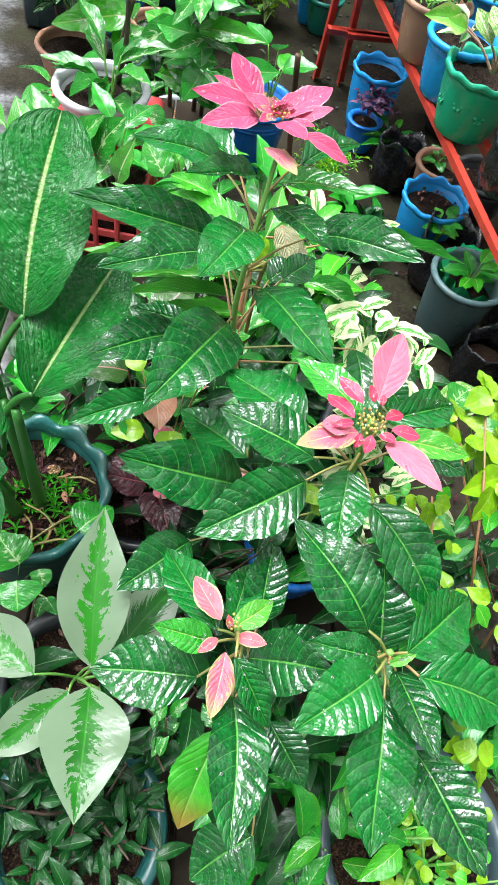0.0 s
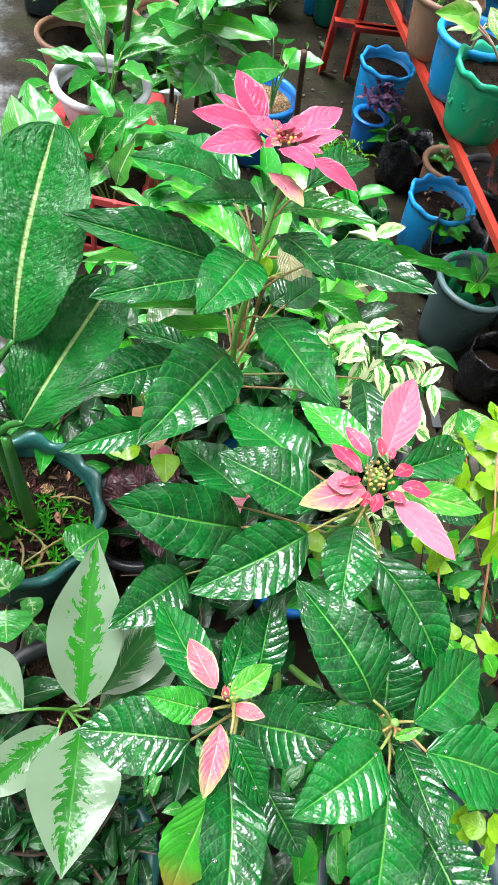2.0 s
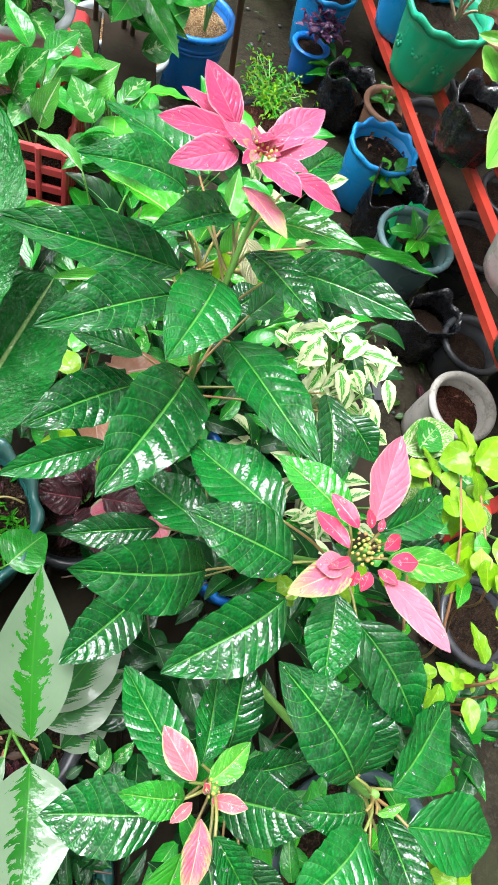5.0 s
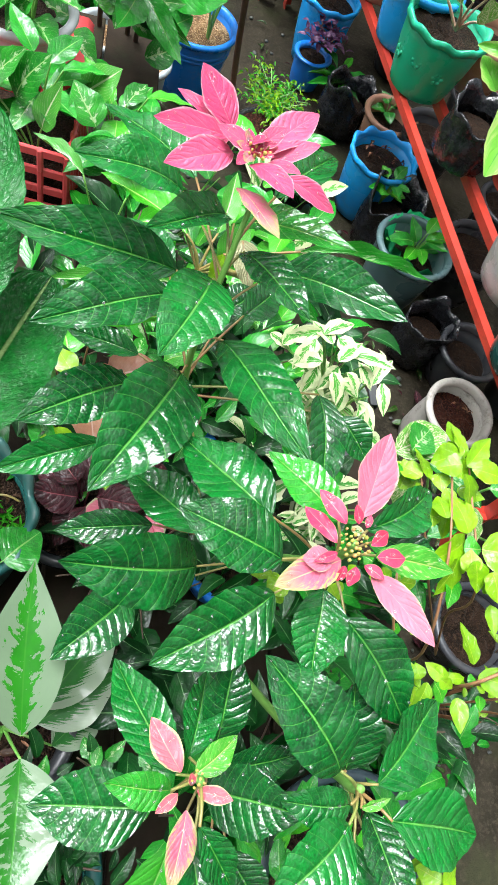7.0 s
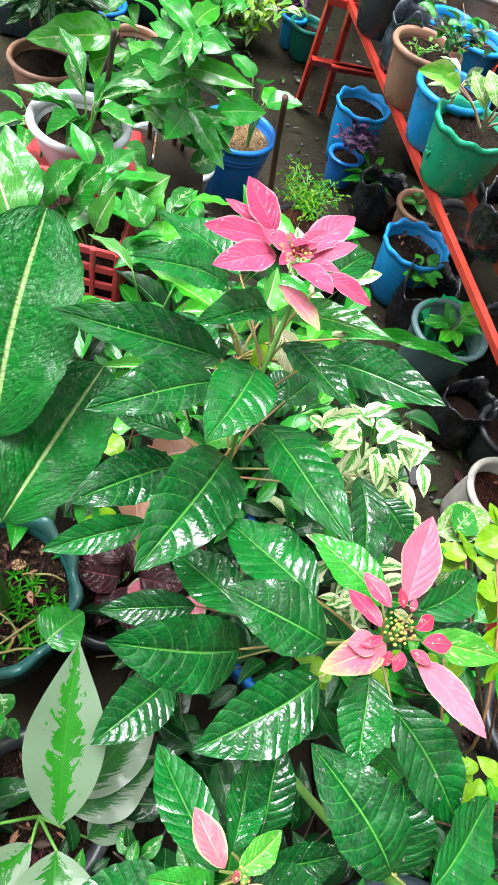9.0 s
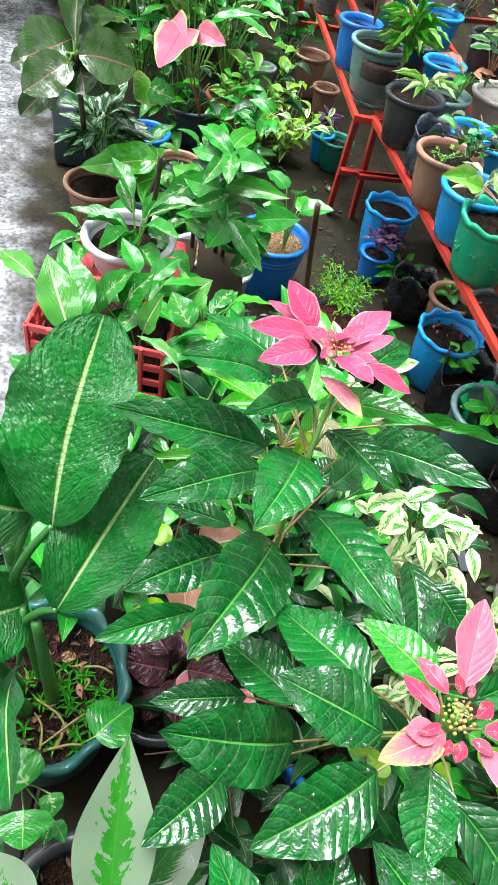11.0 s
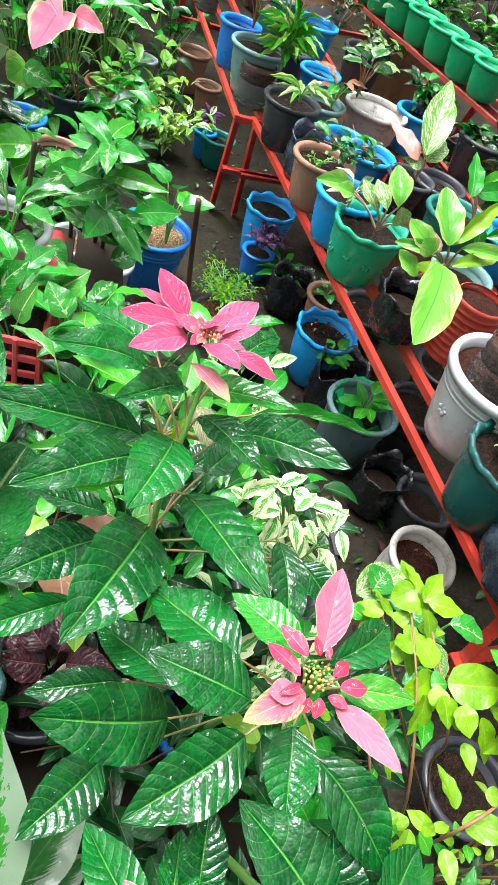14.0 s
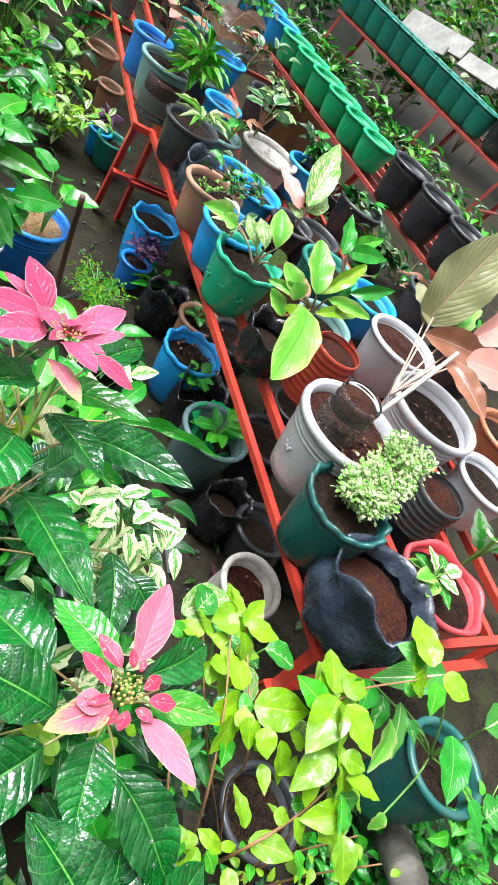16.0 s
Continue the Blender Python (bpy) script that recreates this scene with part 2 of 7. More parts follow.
M["pothos"] = leaf_material("marbled_cream_leaf", (0.06, 0.3, 0.04), (0.16, 0.46, 0.06), (0.7, 0.8, 0.45), rough=0.25, veins=6, rake=0.5, relief=0.3, side=0.1, rib=0.03, pale=(0.8, 0.88, 0.5), reach=0.6, ragged=1.0, thr=0.68, soft=0.04, blot=7.0)
M["green"] = leaf_material("mid_green_leaf", (0.006, 0.16, 0.015), (0.03, 0.38, 0.03), (0.2, 0.55, 0.1), rough=0.14, veins=9, relief=0.25, side=0.3, coat=0.8, emboss=0.25, cells=0.4)
M["bright"] = leaf_material("bright_green_leaf", (0.03, 0.28, 0.012), (0.1, 0.48, 0.022), (0.4, 0.68, 0.15), rough=0.15, veins=8, relief=0.25, side=0.25, coat=0.8, emboss=0.25, cells=0.4)
M["mottled"] = leaf_material("mottled_green_leaf", (0.01, 0.16, 0.018), (0.045, 0.33, 0.03), (0.35, 0.6, 0.2), rough=0.14, veins=9, relief=0.25, side=0.3, pale=(0.45, 0.66, 0.34), ragged=1.0, reach=-0.25, thr=0.52, soft=0.05, blot=9.0, coat=0.8, emboss=0.25, cells=0.4)
M["striped"] = leaf_material("cream_striped_leaf", (0.05, 0.25, 0.03), (0.12, 0.38, 0.05), (0.6, 0.7, 0.4), rough=0.26, veins=9, rake=0.6, relief=0.25, side=0.5, rib=0.08)
# near-black small leaf; filler bushes also use it to stand in for shade
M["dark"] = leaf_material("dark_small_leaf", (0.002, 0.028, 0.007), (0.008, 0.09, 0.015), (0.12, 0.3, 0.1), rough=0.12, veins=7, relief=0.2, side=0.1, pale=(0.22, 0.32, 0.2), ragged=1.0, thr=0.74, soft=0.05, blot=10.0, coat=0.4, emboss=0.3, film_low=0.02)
M["calathea"] = leaf_material("silver_striped_calathea_leaf", (0.006, 0.06, 0.015), (0.014, 0.12, 0.025), (0.02, 0.12, 0.03), rough=0.22, veins=8, rake=0.4, relief=0.2, side=0.7, rib=0.09, pale=(0.36, 0.54, 0.34), ragged=1.0, reach=-0.35, thr=0.36, soft=0.05, blot=10.0)
M["brownleaf"] = leaf_material("brown_round_leaf", (0.05, 0.02, 0.008), (0.11, 0.05, 0.015), (0.16, 0.09, 0.04), rough=0.25, veins=7, relief=0.2, side=0.2)
M["bronze"] = leaf_material("bronze_leaf", (0.02, 0.055, 0.01), (0.06, 0.13, 0.02), (0.3, 0.14, 0.1), rough=0.25, veins=12, rake=0.5, relief=0.2, side=0.15, pale=(0.3, 0.16, 0.13), reach=0.7, ragged=0.6, thr=1.1, soft=0.06, coat=0.8)
M["rust"] = leaf_material("rust_pink_leaf", (0.36, 0.14, 0.08), (0.55, 0.28, 0.16), (0.65, 0.4, 0.3), rough=0.35, veins=10, rake=0.45, relief=0.2, side=0.15)
M["tan"] = leaf_material("tan_green_leaf", (0.32, 0.33, 0.15), (0.5, 0.5, 0.27), (0.5, 0.34, 0.22), rough=0.35, veins=10, rake=0.45, relief=0.9, side=0.3)
M["wine"] = leaf_material("wine_red_leaf", (0.03, 0.008, 0.012), (0.1, 0.02, 0.03), (0.35, 0.08, 0.1), rough=0.3, veins=7, relief=0.8, side=0.5)
M["purple"] = leaf_material("purple_leaf", (0.04, 0.012, 0.05), (0.17, 0.06, 0.16), (0.28, 0.13, 0.26), rough=0.35, veins=6, relief=0.4, side=0.2)
M["caladium"] = leaf_material("pink_caladium_leaf", (0.72, 0.13, 0.22), (0.8, 0.28, 0.33), (0.7, 0.07, 0.16), rough=0.35, veins=5, rake=0.6, relief=0.3, side=0.4, pale=(0.4, 0.52, 0.25), reach=1.0, ragged=0.4, thr=1.05, soft=0.06)
M["pinkleaf"] = leaf_material("salmon_leaf", (0.75, 0.28, 0.24), (0.85, 0.42, 0.35), (0.9, 0.55, 0.45), rough=0.35, veins=8, relief=0.3, side=0.2)
M["cream_spot"] = leaf_material("cream_spotted_leaf", (0.12, 0.3, 0.04), (0.24, 0.42, 0.07), (0.7, 0.68, 0.45), rough=0.3, veins=8, relief=0.3, side=0.2, pale=(0.66, 0.68, 0.4), ragged=1.0, thr=0.53, soft=0.04, blot=24.0)

M["stem_green"] = plain_material("green_stem", (0.09, 0.26, 0.04), (0.16, 0.34, 0.07), rough=0.35)
M["stem_dark"] = plain_material("dark_woody_stem", (0.03, 0.02, 0.015), (0.08, 0.05, 0.03), rough=0.6, relief=0.5)
M["stem_brown"] = plain_material("brown_twig", (0.2, 0.09, 0.04), (0.3, 0.15, 0.07), rough=0.5, relief=0.4)
M["stake"] = plain_material("weathered_brown_stake", (0.11, 0.05, 0.025), (0.06, 0.03, 0.018), rough=0.6, relief=0.5)
M["grey_wood"] = plain_material("weathered_grey_wood", (0.16, 0.15, 0.125), (0.08, 0.075, 0.06), rough=0.7, scale=40, relief=0.7, dirt=(0.03, 0.03, 0.02), dirt_amount=0.8)
M["cane_stem"] = plain_material("dark_green_cane", (0.02, 0.11, 0.018), (0.035, 0.16, 0.028), rough=0.3)
M["petiole"] = plain_material("yellow_green_stalk", (0.16, 0.22, 0.05), (0.27, 0.14, 0.06), rough=0.35)
M["stalk_cream"] = plain_material("cream_stalk", (0.46, 0.36, 0.26), (0.5, 0.3, 0.24), rough=0.4)
M["cyathia"] = plain_material("yellow_green_bud", (0.3, 0.4, 0.06), (0.45, 0.2, 0.08), rough=0.4, scale=400)
M["soil"] = earth_material("dark_wet_soil", (0.005, 0.003, 0.002), (0.026, 0.014, 0.008), (0.042, 0.024, 0.014))
M["coir"] = earth_material("coconut_chips", (0.1, 0.05, 0.022), (0.36, 0.22, 0.1), (0.5, 0.34, 0.18))
M["red_soil"] = earth_material("red_brown_bark", (0.015, 0.005, 0.004), (0.06, 0.019, 0.011), (0.1, 0.034, 0.02))
for key, colour, other in (("blue", (0.012, 0.18, 0.6), (0.01, 0.14, 0.5)), ("sky_blue", (0.012, 0.31, 0.72), (0.01, 0.25, 0.62)), ("green", (0.012, 0.38, 0.2), (0.01, 0.3, 0.16)),
                           ("jade", (0.01, 0.46, 0.17), (0.01, 0.38, 0.14)), ("teal", (0.01, 0.2, 0.15), (0.008, 0.15, 0.12)), ("dark_green", (0.014, 0.1, 0.09), (0.012, 0.075, 0.07)),
                           ("white", (0.52, 0.53, 0.56), (0.44, 0.45, 0.48)), ("grey", (0.3, 0.34, 0.35), (0.22, 0.26, 0.27)), ("grey_green", (0.17, 0.31, 0.29), (0.12, 0.23, 0.22)), ("moss", (0.075, 0.135, 0.14), (0.055, 0.1, 0.105)),
                           ("brown", (0.36, 0.2, 0.13), (0.27, 0.14, 0.09)), ("terracotta", (0.42, 0.16, 0.08), (0.3, 0.1, 0.05)), ("black", (0.02, 0.023, 0.027), (0.04, 0.043, 0.048)),
                           ("red", (0.62, 0.07, 0.08), (0.52, 0.045, 0.055)), ("coral", (0.75, 0.1, 0.1), (0.62, 0.07, 0.07)), ("slate", (0.035, 0.06, 0.07), (0.025, 0.042, 0.05))):
    M["p_" + key] = plain_material(key + "_plastic", colour, other, rough=0.32, scale=25, relief=0.08, dirt=(0.12, 0.1, 0.075), dirt_amount=0.28, wet=0.35, spec=0.4)
M["p_dirty"] = plain_material("stained_white_plastic", (0.46, 0.44, 0.4), (0.36, 0.34, 0.3), rough=0.5, scale=40, relief=0.3, dirt=(0.1, 0.085, 0.06), dirt_amount=0.85)
M["iron"] = plain_material("red_oxide_paint", (0.55, 0.05, 0.03), (0.42, 0.038, 0.024), rough=0.38, scale=30, relief=0.2, dirt=(0.12, 0.03, 0.02), dirt_amount=0.5, wet=0.3)
M["iron_dark"] = plain_material("weathered_red_oxide_paint", (0.4, 0.06, 0.045), (0.28, 0.045, 0.035), rough=0.4, scale=30, relief=0.2, dirt=(0.08, 0.03, 0.02), dirt_amount=0.5)
M["steel"] = plain_material("grey_steel_edge", (0.06, 0.065, 0.065), (0.03, 0.033, 0.036), rough=0.5, metal=0.2, dirt=(0.06, 0.05, 0.04))
M["board"] = plain_material("dark_wet_board", (0.012, 0.009, 0.006), (0.028, 0.02, 0.013), rough=0.6, scale=20, relief=0.5, dirt=(0.02, 0.03, 0.012), dirt_amount=0.6, spec=0.08)
M["dark_stone"] = plain_material("dark_wet_stone", (0.05, 0.055, 0.05), (0.03, 0.034, 0.03), rough=0.5, scale=8, relief=0.6, dirt=(0.03, 0.05, 0.02), dirt_amount=0.6)
M["card"] = plain_material("wet_brown_cardboard", (0.2, 0.1, 0.05), (0.13, 0.06, 0.03), rough=0.7, scale=14, relief=0.3, dirt=(0.06, 0.035, 0.02), dirt_amount=0.6, spec=0.2)
M["plank"] = plain_material("weathered_pale_wood", (0.34, 0.33, 0.31), (0.22, 0.22, 0.2), rough=0.6, scale=30, relief=0.4, dirt=(0.1, 0.1, 0.08), dirt_amount=0.6)
M["pale_block"] = plain_material("pale_grey_block_wall", (0.55, 0.54, 0.5), (0.42, 0.42, 0.39), rough=0.7, scale=6, relief=0.4, dirt=(0.16, 0.16, 0.13), dirt_amount=0.6)
M["concrete"] = plain_material("grey_concrete", (0.3, 0.3, 0.28), (0.2, 0.2, 0.19), rough=0.6, scale=8, relief=0.4, dirt=(0.06, 0.07, 0.05), dirt_amount=0.7)


def creased_film(name, colour, other):
    """Thin wet plastic film with sharp creases and soft dents."""
    k = Nodes(name)
    p = k.node("TexCoord").outputs["Object"]
    rnd = k.maths("MULTIPLY", k.node("ObjectInfo").outputs["Random"], 30.0)
    dents = k.noise(16.0, 2.0, 0.5, p, rnd)
    crease = k.maths("ABSOLUTE", k.maths("SUBTRACT", k.noise(34.0, 3.0, 0.55, p, rnd), 0.5))
    dust = k.noise(60.0, 5.0, 0.7, p, rnd)
    col = k.mix(k.ramp(dents, 0.3, 0.7), colour, other)
    col = k.mix(k.ramp(dust, 0.55, 0.8, 0.0, 0.35), col, (0.07, 0.065, 0.055))
    k.set(Base_Color=col, Specular_IOR_Level=0.6, Roughness=k.ramp(dust, 0.3, 0.7, 0.16, 0.34))
    k.set(Normal=k.bump(k.maths("MULTIPLY_ADD", crease, 2.2, k.maths("MULTIPLY", dents, 1.5)), 0.3, 0.012))
    return k.m


M["p_bag"] = creased_film("slate_film", (0.022, 0.033, 0.05), (0.034, 0.047, 0.066))
M["black_film"] = creased_film("black_film", (0.006, 0.007, 0.009), (0.012, 0.013, 0.016))


def wet_ground():
    k = Nodes("wet_concrete_ground")
    p = k.node("TexCoord").outputs["Object"]
    big = k.noise(0.9, 5.0, 0.6, p)
    mid = k.noise(6.0, 6.0, 0.65, p)
    fine = k.noise(90.0, 4.0, 0.7, p)
    col = k.mix(k.ramp(mid, 0.3, 0.7), (0.009, 0.008, 0.005), (0.032, 0.027, 0.018))
    col = k.mix(k.ramp(fine, 0.45, 0.75), col, (0.045, 0.038, 0.026))
    col = k.mix(k.maths("MULTIPLY", k.ramp(k.noise(3.0, 5.0, 0.7, p), 0.5, 0.65), 0.5), col, (0.022, 0.03, 0.01))
    where = k.node("SeparateXYZ", {0: p})
    pool_field = k.maths("ADD", k.maths("MULTIPLY_ADD", where.outputs[1], -0.2, k.maths("MULTIPLY", where.outputs[0], -1.0)), k.maths("MULTIPLY", k.noise(1.6, 5.0, 0.65, p), 0.9))
    pool = k.maths("MULTIPLY", k.ramp(pool_field, 0.58, 0.9), k.ramp(where.outputs[1], 5.0, 6.6, 1.0, 0.15))
    # sky reflection painted into the puddles' base colour, pale blue-grey and broken by ripples
    shine_specks = k.maths("MULTIPLY", k.ramp(k.noise(7.0, 5.0, 0.7, p), 0.3, 0.7, 0.15, 1.0), k.ramp(k.noise(55.0, 3.0, 0.6, p), 0.35, 0.6, 0.35, 1.0))
    col = k.mix(k.maths("MULTIPLY", pool, shine_specks), col, (0.55, 0.58, 0.62))
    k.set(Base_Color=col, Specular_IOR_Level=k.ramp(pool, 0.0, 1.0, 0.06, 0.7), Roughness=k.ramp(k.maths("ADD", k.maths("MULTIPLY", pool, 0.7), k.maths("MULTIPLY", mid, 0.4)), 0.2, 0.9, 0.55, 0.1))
    ripple = k.noise(14.0, 3.0, 0.6, p)
    k.set(Normal=k.bump(k.maths("ADD", k.maths("MULTIPLY", fine, k.ramp(pool, 0.0, 1.0, 0.6, 0.1)), k.maths("ADD", k.maths("MULTIPLY", mid, 0.8), k.maths("MULTIPLY", ripple, pool))), 0.6, 0.008))
    return k.m


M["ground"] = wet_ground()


# ---- mesh helpers ----
def finish(bm, name, material, smooth=True):
    me = bpy.data.meshes.new(name)
    bm.normal_update()
    bm.to_mesh(me)
    bm.free()
    me.materials.append(material)
    if smooth:
        me.polygons.foreach_set("use_smooth", [True] * len(me.polygons))
    return me


def hang(name, me, parent, m=None, label=""):
    """A mesh object under a thing or a part; m is its pose in the parent's space."""
    ob = new(name, me)
    ob.parent = parent
    if m is not None:
        ob.matrix_basis = m
    if label:
        tagged(ob, label)
    return ob


def part(name, bm, material, parent, label="", smooth=True, m=None):
    return hang(name, finish(bm, name, material, smooth), parent, m, label)


def thing(name, where, label, category, group="", kind="", turn=0.0):
    ob = new(name)
    ob.empty_display_size = 0.05
    ob.matrix_basis = pose(*where, 0, 0, turn)
    return tagged(ob, label, category, group, kind)


def lathe(profile, segs=40, wave=0.0, waves=0, lift=0.0, squash=1.0, cap=True):
    """Turns (radius, height, waviness) rows about z, bottom to top on the outside and back down inside."""
    bm = bmesh.new()
    rings = []
    for r, z, k in profile:
        ring = []
        for i in range(segs):
            a = 2 * math.pi * i / segs
            c = math.cos(waves * a) * k
            rr = r * (1 + wave * c)
            ring.append(bm.verts.new((rr * math.cos(a), rr * math.sin(a) * squash, z + lift * c)))
        rings.append(ring)
    for lo, hi in zip(rings, rings[1:]):
        for i in range(segs):
            j = (i + 1) % segs
            bm.faces.new((lo[i], lo[j], hi[j], hi[i]))
    if cap:
        bm.faces.new(list(reversed(rings[0])))
    return bm


def smooth_line(points, steps=6):
    pts = [Vector(p) for p in points]
    if len(pts) < 3:
        return pts
    out = []
    ends = [2 * pts[0] - pts[1]] + pts + [2 * pts[-1] - pts[-2]]
    for a, b, c, d in zip(ends, ends[1:], ends[2:], ends[3:]):
        for i in range(steps):
            s = i / steps
            out.append(0.5 * (2 * b + (c - a) * s + (2 * a - 5 * b + 4 * c - d) * s * s + (3 * b - a - 3 * c + d) * s ** 3))
    return out + [pts[-1]]


def tube(points, r0, r1, segs=7, bm=None, steps=6):
    bm = bm or bmesh.new()
    line = smooth_line(points, steps)
    last, ref = None, Vector((0.3, 0.9, 0.1))
    for n, p in enumerate(line):
        d = (line[min(n + 1, len(line) - 1)] - line[max(n - 1, 0)]).normalized()
        x = d.cross(ref).normalized()
        y = x.cross(d)
        r = r0 + (r1 - r0) * n / max(1, len(line) - 1)
        ring = [bm.verts.new(p + r * (x * math.cos(6.2832 * i / segs) + y * math.sin(6.2832 * i / segs))) for i in range(segs)]
        if last:
            for i in range(segs):
                j = (i + 1) % segs
                bm.faces.new((last[i], last[j], ring[j], ring[i]))
        else:
            bm.faces.new(list(reversed(ring)))
        last = ring
    bm.faces.new(last)
    return bm


def block(size, centre=(0, 0, 0), bevel=0.003, bm=None):
    bm = bm or bmesh.new()
    made = bmesh.ops.create_cube(bm, size=1.0, matrix=Matrix.Translation(centre) @ Matrix.Diagonal((*size, 1)))
    if bevel:
        edges = list({e for v in made["verts"] for e in v.link_edges})
        bmesh.ops.bevel(bm, geom=edges, offset=bevel, segments=1, affect="EDGES")
    return bm


def angle_bar(p, q, w=0.04, t=0.004, inward=(1, 0, 0)):
    """An L-shaped iron bar from p to q: a flat top flange pointing inward and a web hanging down."""
    p, q = Vector(p), Vector(q)
    d = (q - p).normalized()
    n = Vector(inward)
    n = (n - d * n.dot(d)).normalized()
    up = n.cross(d)
    if up.z < 0 or (abs(up.z) < 0.1 and up.y < 0):
        up = -up
    bm = bmesh.new()
    prof = [(0, 0), (w, 0), (w, -t), (t, -t), (t, -w), (0, -w)]
    ends = [[bm.verts.new(e + n * a + up * b) for a, b in prof] for e in (p, q)]
    for i in range(6):
        j = (i + 1) % 6
        bm.faces.new((ends[0][i], ends[0][j], ends[1][j], ends[1][i]))
    bm.faces.new(list(reversed(ends[0])))
    bm.faces.new(ends[1])
    bmesh.ops.recalc_face_normals(bm, faces=bm.faces)
    return bm


# ---- leaves ----
SHAPES = {  # how fast the blade widens from the stalk, how fast it narrows to the tip, fold, arch, waviness
    "ovate": (0.5, 0.95, 0.12, 0.10, 0.03), "lance": (0.75, 1.0, 0.25, 0.12, 0.03), "broad": (0.5, 0.62, 0.16, 0.09, 0.03), "round": (0.42, 0.5, 0.1, 0.08, 0.02),
    "heart": (0.28, 0.75, 0.12, 0.10, 0.03), "oval": (0.5, 0.5, 0.16, 0.09, 0.03), "spear": (0.78, 1.12, 0.14, 0.05, 0.015), "bract": (0.72, 0.85, 0.1, 0.10, 0.02), "quilted": (0.7, 0.95, 0.14, 0.10, 0.02), "quilted_oval": (0.5, 0.5, 0.16, 0.09, 0.03), "strap": (0.22, 0.5, 0.2, 0.22, 0.02)}
LEAF_CACHE = {}
QUILTS = {"quilted": (10, 0.15, 0.011), "quilted_oval": (11, 0.42, 0.006)}  # side veins, their rake, height of the cushions


def leaf_mesh(shape, material, variant=0, rows=12):
    key = (shape, material, variant, rows)
    if key in LEAF_CACHE:
        return LEAF_CACHE[key]
    p, q, fold, arch, wavy = SHAPES[shape]
    rnd = random.Random(variant * 31 + 7)
    peak = (p / (p + q)) ** p * (q / (p + q)) ** q
    bm = bmesh.new()
    uv = bm.loops.layers.uv.new("UVMap")
    quilted = shape in QUILTS
    cols = [-1, -0.88, -0.72, -0.54, -0.36, -0.18, -0.05, 0, 0.05, 0.18, 0.36, 0.54, 0.72, 0.88, 1] if quilted else [-1, -0.68, -0.34, 0, 0.34, 0.68, 1]
    twist, sway = rnd.uniform(-0.12, 0.12), rnd.uniform(-0.05, 0.05)
    f = fold * rnd.uniform(0.6, 1.3)
    c = arch * rnd.uniform(0.6, 1.4)
    ph = rnd.uniform(0, 6)
    grid, where = [], {}
    for i in range(rows + 1):
        v = i / rows
        s = min(max(v, 0.004), 0.997)
        w = 0.5 * s ** p * (1 - s) ** q / peak
        line = []
        for a in cols:
            x = a * w * (1 + ((0.02 if quilted else 0.05) * math.sin(9 * v + ph) if abs(a) == 1 else 0)) + sway * math.sin(math.pi * v)
            z = abs(a) * w * f + c * 4 * v * (1 - v) * (1.15 - v) + a * w * twist * (v - 0.3) + wavy * a * a * math.sin(17 * v + ph + (1.3 if a > 0 else 0)) * math.sin(math.pi * v)
            if quilted:  # sunken side veins with swollen cushions between them, a finely toothed edge
                veins, rake, high = QUILTS[shape]
                along = (v - rake * abs(a) ** 1.4) * veins
                swell = abs(math.sin(math.pi * along)) ** 0.8 * min(1.0, abs(a) * 4.0) * (1.0 - 0.6 * abs(a) ** 4) * (0.5 + 0.8 * noise.noise((v * 7 + ph, a * 3, ph)))
                z += high * swell * math.sin(math.pi * min(1.0, s * 1.15 + 0.05)) - (0.4 * high if a == 0 else 0.0)
                if abs(a) == 1:
                    x *= 1 + 0.014 * math.cos(2 * math.pi * along)
            vert = bm.verts.new((x, v, z))
            where[vert] = (0.5 + 0.5 * a, v)
            line.append(vert)
        grid.append(line)
    for lo, hi in zip(grid, grid[1:]):
        for i in range(len(cols) - 1):
            face = bm.faces.new((lo[i], lo[i + 1], hi[i + 1], hi[i]))
            for loop in face.loops:
                loop[uv].uv = where[loop.vert]
    me = finish(bm, shape + "_leaf", M[material])
    me["columns"] = len(cols)
    LEAF_CACHE[key] = me
    return me


def leaf_pose(base, tip, width, up=(0, 0, 1), roll=0.0, deep=1.0):
    base, tip = Vector(base), Vector(tip)
    y = tip - base
    length = y.length
    y = y.normalized()
    z = Vector(up)
    z = (z - y * z.dot(y))
    z = z.normalized() if z.length > 1e-4 else Vector((0, -1, 0))
    x = y.cross(z)
    m = Matrix((x, y, z)).transposed().to_4x4()
    m.translation = base
    return m @ pose(0, 0, 0, 0, roll, 0) @ Matrix.Diagonal((width, length, length * deep, 1))


def add_leaf(plant, name, shape, material, base, tip, width, up=(0, 0, 1), roll=0.0, variant=0, label="", deep=1.0, rows=12):
    m = plant.matrix_basis.inverted() @ leaf_pose(base, tip, width, up, roll, deep)
    return hang(name, leaf_mesh(shape, material, variant, rows), plant, m, label)


def add_tube(plant, name, points, r0, r1, material, label="", segs=7):
    inv = plant.matrix_basis.inverted()
    return part(name, tube([inv @ Vector(p) for p in points], r0, r1, segs), M[material], plant, label)


